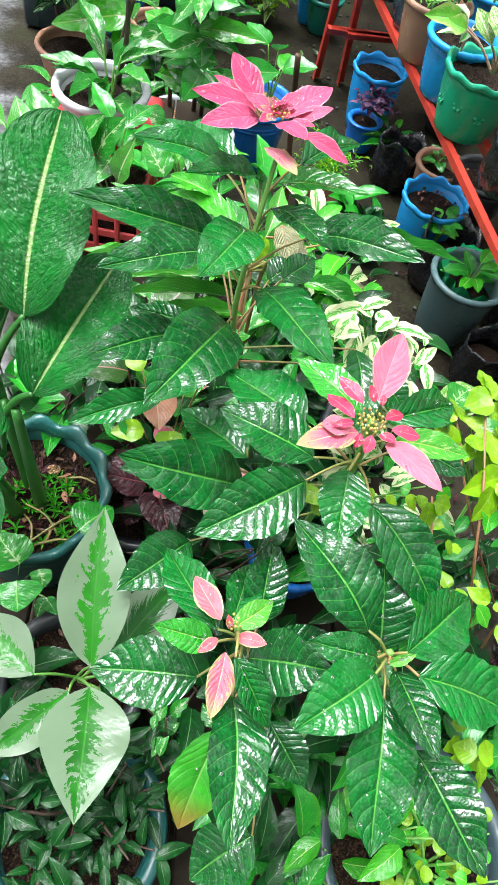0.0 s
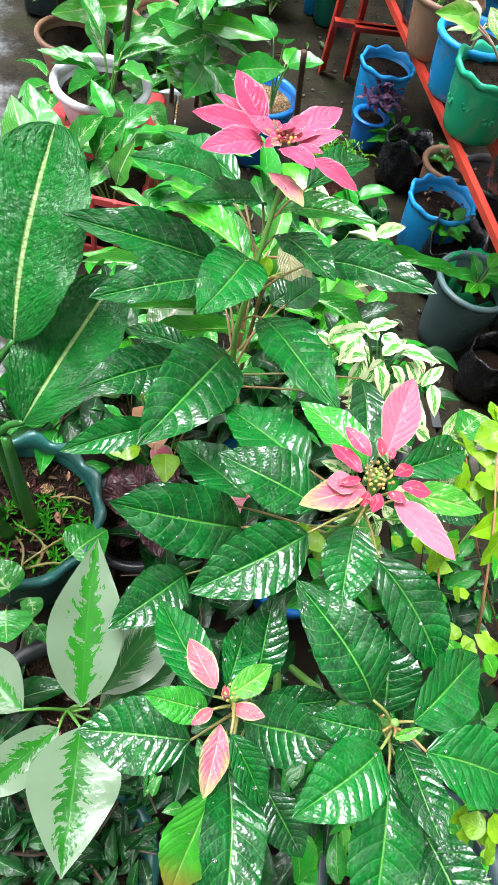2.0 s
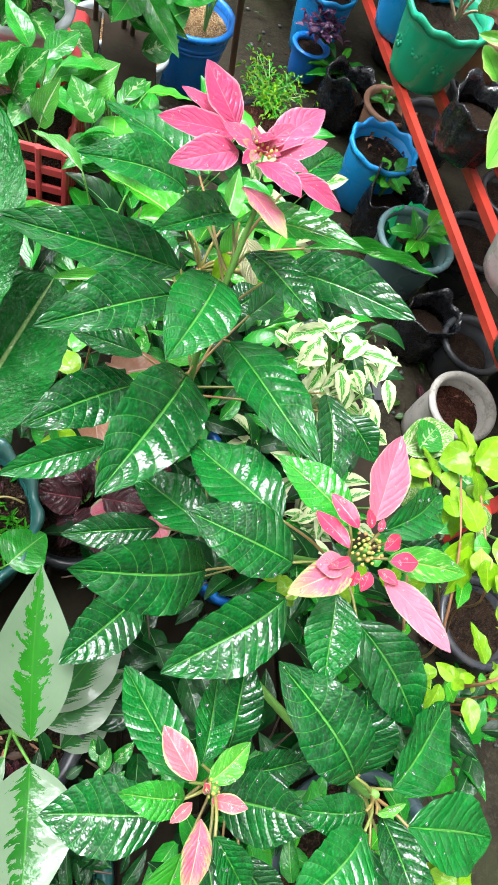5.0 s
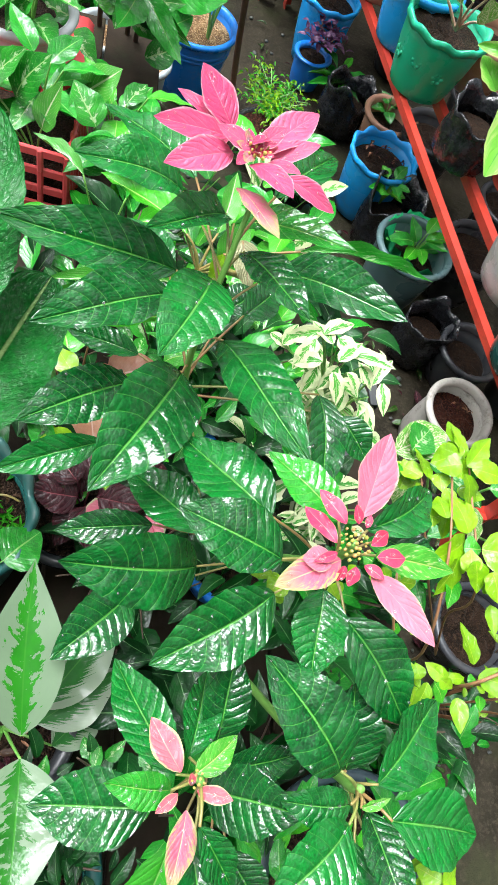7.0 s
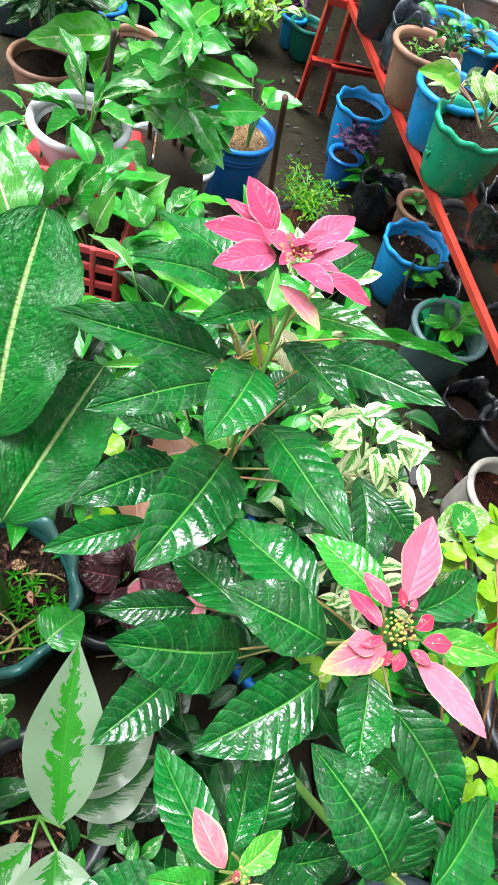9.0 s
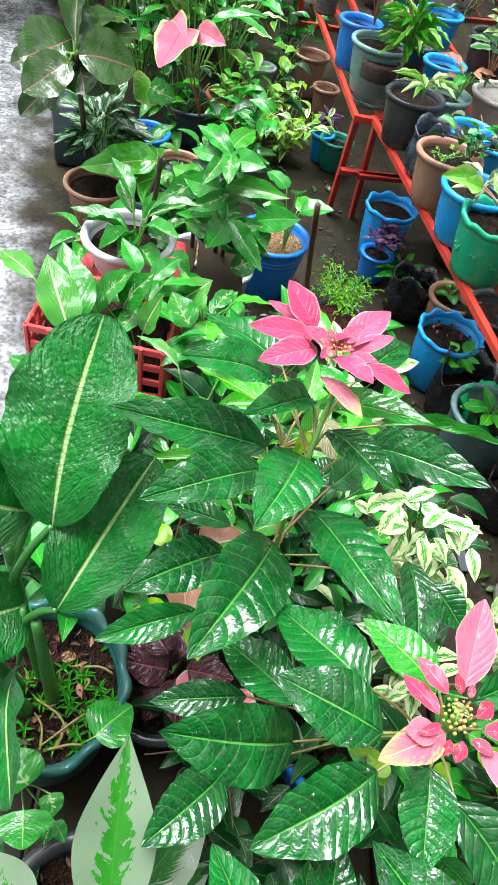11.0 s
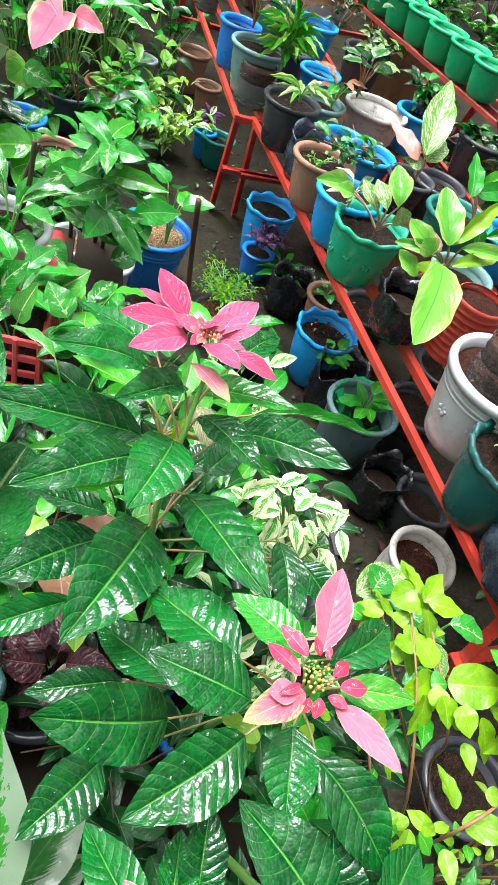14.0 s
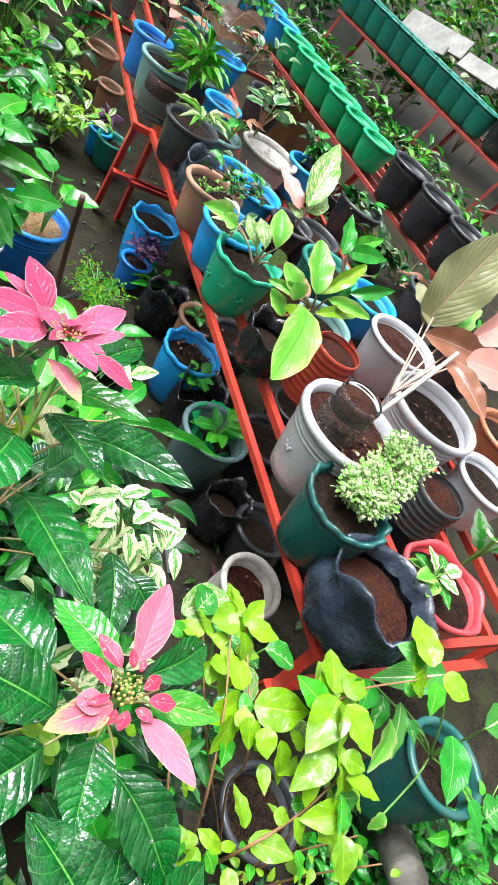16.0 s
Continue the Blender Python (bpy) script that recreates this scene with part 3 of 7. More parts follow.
# ---- ground ----
def build_ground():
    bm = bmesh.new()
    n, size = 60, 120.0
    rnd = random.Random(4)
    xs = [math.copysign(abs(i / 30 - 1) ** 2.6, i / 30 - 1) * size for i in range(n + 1)]
    vs = [[bm.verts.new((x, y + 2, 0.006 * (noise.noise((x * 1.3, y * 1.3, 0)) - 0.6) if abs(x) < 8 and abs(y) < 8 else -0.004)) for x in xs] for y in xs]
    for a, b in zip(vs, vs[1:]):
        for i in range(n):
            bm.faces.new((a[i], a[i + 1], b[i + 1], b[i]))
    tagged(new("ground", finish(bm, "ground", M["ground"])), "wet dark concrete yard with moss, sky shine painted into puddles", "ground", kind="structure")


build_ground()

LEAVES_TALL = [
    (0.062, 0.607, 1.028, -0.107, 0.597, 1.076, 0.055),
    (0.052, 0.549, 1.064, -0.063, 0.485, 1.083, 0.05),
    (0.08, 0.535, 1.11, 0.034, 0.437, 1.133, 0.054),
    (0.073, 0.5, 1.009, -0.005, 0.364, 1.034, 0.071),
    (0.028, 0.494, 0.991, -0.069, 0.429, 1.016, 0.05),
    (0.07, 0.68, 1.08, -0.024, 0.79, 1.053, 0.04),
    (0.055, 0.639, 1.098, -0.042, 0.617, 1.139, 0.046),
    (0.089, 0.597, 1.123, 0.014, 0.51, 1.182, 0.033),
    (0.132, 0.619, 1.132, 0.217, 0.74, 1.092, 0.04),
    (0.098, 0.595, 1.115, 0.193, 0.55, 1.158, 0.036),
    (0.157, 0.601, 1.055, 0.267, 0.528, 1.105, 0.051),
    (0.106, 0.563, 1.118, 0.149, 0.478, 1.15, 0.039),
    (0.103, 0.512, 1.055, 0.161, 0.376, 1.104, 0.051),
]
LEAVES_TALL_LOW = [
    (0.009, 0.472, 0.896, -0.099, 0.436, 0.877, 0.036),
    (0.039, 0.57, 0.922, -0.043, 0.604, 0.907, 0.031),
    (0.105, 0.358, 0.964, 0.032, 0.427, 0.941, 0.049),
    (0.233, 0.52, 0.967, 0.236, 0.409, 0.947, 0.047),
    (0.267, 0.509, 0.943, 0.309, 0.466, 0.92, 0.039),
    (0.136, 0.577, 1.01, 0.178, 0.624, 1.008, 0.036),
    (0.058, 0.615, 1.007, 0.012, 0.702, 0.988, 0.042),
    (0.124, 0.596, 0.988, 0.16, 0.628, 0.994, 0.04),
]
LEAVES_SECOND = [
    (0.144, 0.347, 1.053, 0.075, 0.429, 1.018, 0.059),
    (0.152, 0.312, 1.052, 0.064, 0.346, 1.067, 0.054),
    (0.1, 0.325, 0.962, -0.022, 0.305, 1.039, 0.062),
    (0.141, 0.282, 1.062, 0.048, 0.23, 1.05, 0.052),
    (0.172, 0.281, 1.087, 0.161, 0.218, 1.077, 0.042),
    (0.182, 0.331, 1.1, 0.127, 0.383, 1.103, 0.036),
    (0.204, 0.324, 1.104, 0.288, 0.375, 1.07, 0.035),
    (0.208, 0.304, 1.105, 0.273, 0.294, 1.106, 0.025),
    (0.246, 0.335, 1.051, 0.304, 0.315, 1.041, 0.031),
    (0.199, 0.265, 1.061, 0.264, 0.187, 1.02, 0.051),
    (0.059, 0.333, 0.789, -0.022, 0.258, 0.81, 0.059),
    (0.065, 0.38, 0.906, -0.031, 0.373, 0.889, 0.035),
]
LEAVES_SIDE = [
    (0.189, 0.158, 1.054, 0.125, 0.234, 1.086, 0.052),
    (0.226, 0.147, 1.037, 0.305, 0.207, 1.005, 0.051),
    (0.215, 0.156, 1.004, 0.213, 0.219, 1.042, 0.05),
    (0.193, 0.137, 1.058, 0.135, 0.143, 1.075, 0.027),
    (0.19, 0.125, 1.059, 0.123, 0.082, 1.073, 0.045),
    (0.202, 0.111, 1.038, 0.188, 0.009, 1.02, 0.052),
    (0.212, 0.131, 1.043, 0.224, 0.065, 1.074, 0.03),
    (0.235, 0.079, 1.008, 0.274, -0.003, 1.015, 0.048),
    (0.225, 0.125, 1.056, 0.314, 0.108, 1.022, 0.052),
    (0.203, 0.134, 1.053, 0.223, 0.14, 1.062, 0.008),
]
LEAVES_FRONT = [
    (0.073, 0.159, 1.031, 0.029, 0.241, 0.989, 0.036),
    (0.086, 0.169, 1.012, 0.106, 0.233, 0.985, 0.031),
    (0.113, 0.178, 0.986, 0.123, 0.245, 1.019, 0.038),
    (0.07, 0.149, 1.029, 0.022, 0.156, 1.046, 0.024),
    (0.063, 0.134, 0.974, -0.027, 0.139, 0.964, 0.055),
    (0.085, 0.159, 1.041, 0.117, 0.183, 1.037, 0.02),
    (0.116, 0.16, 0.986, 0.185, 0.169, 0.989, 0.027),
    (0.103, 0.147, 0.994, 0.165, 0.129, 1.039, 0.049),
    (0.083, 0.13, 1.066, 0.113, 0.088, 1.034, 0.023),
    (0.088, 0.112, 1.017, 0.086, 0.01, 1.032, 0.046),
    (0.126, 0.102, 0.968, 0.158, 0.056, 0.953, 0.034),
    (0.088, 0.1, 0.921, 0.06, 0.025, 0.885, 0.05),
    (0.138, 0.021, 0.808, 0.081, -0.017, 0.777, 0.061),
]
BRACTS_TALL = [
    (0.078, 0.622, 1.188, 0.048, 0.653, 1.216, 0.031),
    (0.073, 0.622, 1.187, 0.032, 0.643, 1.197, 0.018),
    (0.075, 0.611, 1.188, 0.013, 0.587, 1.212, 0.025),
    (0.077, 0.59, 1.193, 0.023, 0.556, 1.201, 0.027),
    (0.094, 0.587, 1.199, 0.06, 0.594, 1.212, 0.017),
    (0.102, 0.598, 1.192, 0.149, 0.648, 1.201, 0.029),
    (0.109, 0.597, 1.188, 0.147, 0.609, 1.203, 0.018),
    (0.09, 0.578, 1.197, 0.115, 0.532, 1.215, 0.024),
    (0.119, 0.579, 1.19, 0.167, 0.57, 1.174, 0.02),
    (0.085, 0.576, 1.174, 0.111, 0.513, 1.193, 0.022),
    (0.095, 0.591, 1.201, 0.113, 0.6, 1.218, 0.015),
    (0.103, 0.582, 1.198, 0.126, 0.567, 1.207, 0.014),
    (0.087, 0.595, 1.2, 0.099, 0.587, 1.215, 0.011),
    (0.086, 0.584, 1.2, 0.076, 0.565, 1.205, 0.01),
]
BRACTS_SECOND = [
    (0.188, 0.325, 1.13, 0.211, 0.388, 1.145, 0.032),
    (0.173, 0.318, 1.134, 0.155, 0.343, 1.133, 0.014),
    (0.165, 0.304, 1.132, 0.148, 0.334, 1.12, 0.015),
    (0.169, 0.293, 1.128, 0.116, 0.271, 1.137, 0.025),
    (0.159, 0.29, 1.136, 0.135, 0.289, 1.142, 0.018),
    (0.162, 0.295, 1.139, 0.142, 0.287, 1.144, 0.007),
    (0.181, 0.317, 1.138, 0.177, 0.329, 1.145, 0.008),
    (0.187, 0.315, 1.137, 0.189, 0.323, 1.142, 0.006),
    (0.189, 0.302, 1.137, 0.209, 0.316, 1.127, 0.011),
    (0.195, 0.295, 1.133, 0.223, 0.298, 1.123, 0.014),
    (0.183, 0.288, 1.136, 0.193, 0.277, 1.143, 0.009),
    (0.177, 0.287, 1.135, 0.173, 0.275, 1.127, 0.011),
    (0.168, 0.287, 1.136, 0.164, 0.278, 1.129, 0.008),
    (0.189, 0.283, 1.132, 0.218, 0.232, 1.154, 0.021),
]
BRACTS_FRONT = [
    (0.073, 0.161, 1.051, 0.052, 0.196, 1.047, 0.02),
    (0.078, 0.138, 1.047, 0.069, 0.092, 1.041, 0.021),
    (0.085, 0.149, 1.048, 0.108, 0.143, 1.057, 0.012),
    (0.072, 0.148, 1.047, 0.057, 0.137, 1.047, 0.009),
    (0.08, 0.153, 1.056, 0.077, 0.161, 1.066, 0.006),
]
LEAVES_POTHOS = [
    (0.311, 0.627, 0.9, 0.372, 0.61, 0.905, 0.023),
    (0.268, 0.648, 0.912, 0.218, 0.64, 0.893, 0.022),
    (0.26, 0.635, 0.911, 0.24, 0.607, 0.897, 0.023),
    (0.271, 0.643, 0.913, 0.316, 0.667, 0.911, 0.023),
    (0.289, 0.637, 0.916, 0.316, 0.615, 0.911, 0.026),
    (0.281, 0.628, 0.915, 0.262, 0.67, 0.901, 0.02),
    (0.29, 0.601, 0.906, 0.264, 0.573, 0.891, 0.025),
    (0.283, 0.593, 0.905, 0.291, 0.557, 0.886, 0.023),
    (0.3, 0.593, 0.908, 0.319, 0.568, 0.891, 0.023),
    (0.265, 0.602, 0.912, 0.231, 0.613, 0.885, 0.023),
    (0.262, 0.6, 0.901, 0.248, 0.572, 0.878, 0.026),
    (0.304, 0.58, 0.888, 0.294, 0.551, 0.866, 0.02),
    (0.329, 0.615, 0.893, 0.348, 0.591, 0.876, 0.019),
    (0.252, 0.626, 0.91, 0.235, 0.601, 0.886, 0.02),
    (0.286, 0.603, 0.916, 0.324, 0.638, 0.912, 0.021),
    (0.334, 0.549, 0.843, 0.351, 0.524, 0.826, 0.024),
    (0.351, 0.541, 0.846, 0.378, 0.533, 0.831, 0.021),
    (0.255, 0.603, 0.879, 0.279, 0.559, 0.874, 0.022),
    (0.221, 0.631, 0.894, 0.243, 0.663, 0.898, 0.019),
    (0.207, 0.648, 0.891, 0.234, 0.63, 0.886, 0.016),
]
LEAVES_DUMB_CANE = [
    (-0.155, 0.523, 0.958, -0.131, 0.711, 1.094, 0.121),
    (-0.14, 0.456, 0.9, -0.059, 0.62, 0.97, 0.095),
    (-0.184, 0.554, 0.933, -0.265, 0.52, 1.02, 0.089),
    (-0.189, 0.489, 0.83, -0.26, 0.407, 0.919, 0.09),
    (-0.187, 0.437, 0.78, -0.142, 0.272, 0.889, 0.063),
    (-0.194, 0.561, 0.931, -0.275, 0.607, 1.038, 0.068),
]
LEAVES_SILVER = [
    (-0.044, 0.188, 0.739, -0.048, 0.362, 0.81, 0.082),
    (-0.042, 0.165, 0.74, -0.037, 0.028, 0.776, 0.092),
    (-0.072, 0.17, 0.678, -0.164, 0.093, 0.672, 0.058),
    (-0.117, 0.188, 0.68, -0.22, 0.269, 0.662, 0.069),
    (-0.029, 0.219, 0.635, 0.063, 0.331, 0.672, 0.074),
    (-0.031, 0.202, 0.615, 0.072, 0.268, 0.613, 0.071),
    (-0.01, 0.176, 0.598, 0.053, 0.23, 0.569, 0.064),
]

UP = (0.103, -0.25, 0.984)


# ---- the poinsettias ----
def nearest(line, p, drop):
    p = Vector(p) - Vector((0, 0, drop))
    return min(line, key=lambda s: (s - p).length)


def poinsettia(where, label, stems, leaves, bracts, seed):
    plant = thing("poinsettia_plant", where, label, "poinsettia")
    rnd = random.Random(seed)
    line = []
    for pts, r0, r1 in stems:
        add_tube(plant, "stem", pts, r0, r1, "stem_green", "green upright stem", 9)
        line += smooth_line(pts, 10)
    for n, (bx, by, bz, tx, ty, tz, w) in enumerate(leaves):
        add_leaf(plant, "leaf", "quilted", LEAF_KIND.get((seed, n), "poinsettia"), (bx, by, bz), (tx, ty, tz), w * 1.04, UP, rnd.uniform(-9, 9), n % 7, rows=54)
        root = nearest(line, (bx, by, bz), 0.02)
        b = Vector((bx, by, bz))
        if 0.01 < (root - b).length < 0.2:
            add_tube(plant, "petiole", [root, (root + b) / 2 + Vector((0, 0, 0.006)), b + Vector((0, 0, 0.001))], 0.0015, 0.0011, "petiole", "", 6)
    for n, (bx, by, bz, tx, ty, tz, w) in enumerate(bracts):
        add_leaf(plant, "bract", "bract", BRACT_KIND.get((seed, n), "bract"), (bx, by, bz), (tx, ty, tz), w, UP, rnd.uniform(-12, 12), n % 5, "", 0.8)
    return plant


def cyathia(plant, centre, spread, count, seed):
    """The small yellow-green true flowers in the middle of the bracts."""
    rnd = random.Random(seed)
    for i in range(count):
        a, r = i * 2.4, spread * math.sqrt((i + 0.5) / count)
        bm = bmesh.new()
        bmesh.ops.create_icosphere(bm, subdivisions=1, radius=rnd.uniform(0.001, 0.0018), matrix=Matrix.Diagonal((1, 1, 1.5, 1)))
        p = Vector(centre) + Vector((r * math.cos(a), r * math.sin(a), rnd.uniform(0, 0.004)))
        part("bud", bm, M["cyathia"], plant, "", True, plant.matrix_basis.inverted() @ Matrix.Translation(p))


LEAF_KIND = {(2, 7): "poinsettia_young", (3, 3): "poinsettia_fresh", (3, 5): "poinsettia_young", (3, 22): "poinsettia_young", (3, 11): "poinsettia_old", (1, 9): "poinsettia_fresh", (2, 5): "poinsettia_fresh"}
BRACT_KIND = {(1, 9): "bract_green", (2, 0): "bract_pale", (2, 4): "bract_pale", (2, 13): "bract_pale", (3, 1): "bract_green", (2, 3): "bract_green", (3, 0): "bract_coral", (3, 2): "bract_coral", (3, 3): "bract_coral", (3, 4): "bract_coral"}
BRACT_KIND.update({(2, n): "bract_hot" for n in (1, 2, 5, 6, 7, 8, 9, 10, 11, 12)})

SHELF = 0.40
tall = poinsettia((0.0, 0.60, SHELF + 0.14), "tall wet poinsettia with dark leaves and bright pink bracts", [([(0.191, 0.6, 0.492), (0.119, 0.57, 0.784), (0.083, 0.52, 0.981), (0.085, 0.53, 1.083), (0.098, 0.565, 1.181)], 0.005, 0.0022)],
                  LEAVES_TALL + LEAVES_TALL_LOW, BRACTS_TALL, 1)
cyathia(tall, (0.094, 0.586, 1.203), 0.009, 14, 3)
for i in range(9):  # the youngest bracts, still small, round the true flowers
    a, reach = i * 2.4, 0.011 + 0.0012 * i
    add_leaf(tall, "bract", "bract", ("bract", "bract_green", "bract_hot")[i % 3], (0.091 + 0.003 * math.cos(a), 0.588 + 0.003 * math.sin(a), 1.199), (0.091 + reach * math.cos(a), 0.588 + reach * math.sin(a), 1.213 - 0.0012 * i), 0.5 * reach, UP, 0, i % 5)
second = poinsettia((0.06, 0.42, SHELF + 0.14), "poinsettia stem with pale and deep pink star of bracts", [([(0.241, 0.44, 0.501), (0.217, 0.38, 0.802), (0.199, 0.325, 1.002), (0.188, 0.308, 1.081), (0.181, 0.306, 1.128)], 0.005, 0.003)],
                    LEAVES_SECOND, BRACTS_SECOND, 2)
cyathia(second, (0.18, 0.305, 1.127), 0.0125, 30, 5)
front = poinsettia((0.04, 0.22, SHELF + 0.14), "bushy poinsettia with young pink tip and a green side shoot",
                   [([(0.231, 0.3, 0.499), (0.168, 0.2, 0.793), (0.103, 0.16, 0.984), (0.085, 0.155, 1.057)], 0.006, 0.003), ([(0.241, 0.3, 0.501), (0.227, 0.2, 0.803), (0.211, 0.15, 1.004), (0.209, 0.145, 1.044)], 0.006, 0.003)],
                   LEAVES_FRONT + LEAVES_SIDE, BRACTS_FRONT, 3)
cyathia(front, (0.083, 0.157, 1.06), 0.006, 8, 7)


# ---- pots ----
def flower_pot(name, x, y, z, r, h, colour, label, group="", scallop=0, rib=0, soil="soil", fill=0.8, taper=0.74, lip=0.016, category="pot", tilt=(0, 0, 0), band=False, flowers=False):
    """A moulded pot standing at (x, y, z): body, rolled rim and the soil in it."""
    pot = thing(name, (x, y, z), label, category, group)
    pot.matrix_basis = pose(x, y, z, *tilt)
    rb = r * taper
    body = [(rb * 0.9, 0.0, 0), (rb, 0.006, 0)]
    steps = 7
    for i in range(1, steps + 1):
        s = i / steps
        body.append((rb + (r - rb) * s + 0.004 * math.sin(math.pi * s), 0.006 + (h - lip - 0.006) * s, 1 if rib else 0))
    inner = [(r - 0.006, h - lip, 0), (rb + (r - rb) * fill - 0.006, h * fill - 0.02, 0)]
    part("body", lathe(body + inner, 48, 0.012 if rib else 0.0, rib), M[colour], pot)
    w = 1.0 if scallop else 0.0
    o = 0.6 if scallop else 1.0
    rim = [(r - 0.004, h - lip * 1.2, 0.3 * w), (r + 0.010 * o, h - lip * 1.1, w), (r + 0.014 * o, h - lip * 0.5, w), (r + 0.011 * o, h, w), (r + 0.002, h + 0.002, w), (r - 0.006, h - 0.003, 0.6 * w), (r - 0.008, h - lip * 1.3, 0.2 * w)]
    part("rim", lathe(rim, 72, 0.032 if scallop else 0.0, scallop, 0.006 if scallop else 0.0, cap=False), M[colour], pot)
    if band:
        for zz in (h * 0.76, h * 0.7):
            rz = rb + (r - rb) * zz / h + 0.003
            part("band", lathe([(rz - 0.002, zz, 0), (rz + 0.005, zz + 0.003, 0), (rz + 0.005, zz + 0.009, 0), (rz - 0.001, zz + 0.013, 0)], 48, cap=False), M[colour], pot)
    if soil:
        rs = rb + (r - rb) * fill - 0.004
        rnd = random.Random(int(x * 1000) + int(y * 777))
        bm = bmesh.new()
        rings = []
        for k in range(6):
            rr = rs * (1 - k / 5.5)
            rings.append([bm.verts.new((rr * math.cos(a * 0.2618), rr * math.sin(a * 0.2618), h * fill + (rnd.uniform(-0.006, 0.009) if k else 0))) for a in range(24)])
        for lo, hi in zip(rings, rings[1:]):
            for i in range(24):
                bm.faces.new((lo[i], lo[(i + 1) % 24], hi[(i + 1) % 24], hi[i]))
        bm.faces.new(rings[-1])
        part("soil", bm, M[soil], pot, "loose potting soil")
    if flowers:
        for k in range(3):
            a0 = math.pi * (1.05 + 0.22 * k)
            bm = bmesh.new()
            for i in range(6):
                aa = i * math.pi / 3
                q = Matrix.Translation((0, 0.012 * math.cos(aa), 0.012 * math.sin(aa)))
                bmesh.ops.create_icosphere(bm, subdivisions=1, radius=0.007, matrix=q @ Matrix.Diagonal((0.5, 1, 1, 1)))
            rr = rb + (r - rb) * 0.55 + 0.003
            part("moulded_flower", bm, M[colour], pot, "raised flower ornament", True, pose(rr * math.cos(a0), rr * math.sin(a0), h * (0.5 + 0.08 * (k % 2)), 0, 0, math.degrees(a0)))
    return pot


def rosette(name, label, category, where, n, length, width, shape, materials, height=0.1, spread=(20, 60), seed=0, stalk="stem_green", lean=(0, 0), droop=0.25, thick=0.003, group="", deep=1.0, turn=0.0, start=0.0):
    """A plant whose leaves rise on stalks from one place and spread round it."""
    plant = thing(name, where, label, category, group)
    rnd = random.Random(seed)
    c = Vector(where)
    for i in range(n):
        az = turn + i * 2.39996 + rnd.uniform(-0.3, 0.3)
        el = radians(rnd.uniform(*spread))
        out = Vector((math.cos(az) * math.cos(el), math.sin(az) * math.cos(el), math.sin(el)))
        out = (out + Vector((lean[0], lean[1], 0))).normalized()
        hgt = height * rnd.uniform(0.55, 1.1) * (1 - 0.4 * i / n)
        base = c + Vector((0, 0, start)) + out * hgt * 0.45 + Vector((0, 0, hgt))
        k = rnd.uniform(0.75, 1.15)
        flat = Vector((out.x, out.y, out.z * 0.35 - droop * rnd.uniform(0.3, 1.2))).normalized()
        tip = base + flat * length * k
        add_tube(plant, "stalk", [c + Vector((0, 0, start)), c + Vector((0, 0, start + hgt * 0.55)) + out * hgt * 0.15, base], thick, thick * 0.6, stalk, "", 6)
        add_leaf(plant, "leaf", shape, materials[rnd.randrange(len(materials))], base, tip, width * k, (0, 0, 1), rnd.uniform(-18, 18), rnd.randrange(5), "", deep)
    return plant


def scatter_mesh(name, leaves, materials, rows=5):
    """Many leaves as one mesh; leaves: (pose, material number, shape)."""
    verts, faces, uvs, mats = [], [], [], []
    cols = (-1.0, 0.0, 1.0)
    for m, slot, shape in leaves:
        p, q, fold, arch, wavy = SHAPES[shape]
        peak = (p / (p + q)) ** p * (q / (p + q)) ** q
        first = len(verts)
        for i in range(rows + 1):
            v = i / rows
            s = min(max(v, 0.01), 0.99)
            w = 0.5 * s ** p * (1 - s) ** q / peak
            for a in cols:
                verts.append(m @ Vector((a * w, v, abs(a) * w * fold * 2 + arch * 4 * v * (1 - v))))
        for i in range(rows):
            for j in range(2):
                k0 = first + i * 3 + j
                faces.append((k0, k0 + 1, k0 + 4, k0 + 3))
                mats.append(slot)
                for di, dj in ((0, 0), (0, 1), (1, 1), (1, 0)):
                    uvs += [0.5 + 0.5 * cols[j + dj], (i + di) / rows]
    me = bpy.data.meshes.new(name)
    me.from_pydata(verts, [], faces)
    me.uv_layers.new(name="UVMap").data.foreach_set("uv", uvs)
    for key in materials:
        me.materials.append(M[key])
    me.polygons.foreach_set("material_index", mats)
    me.polygons.foreach_set("use_smooth", [True] * len(faces))
    me.update()
    return me


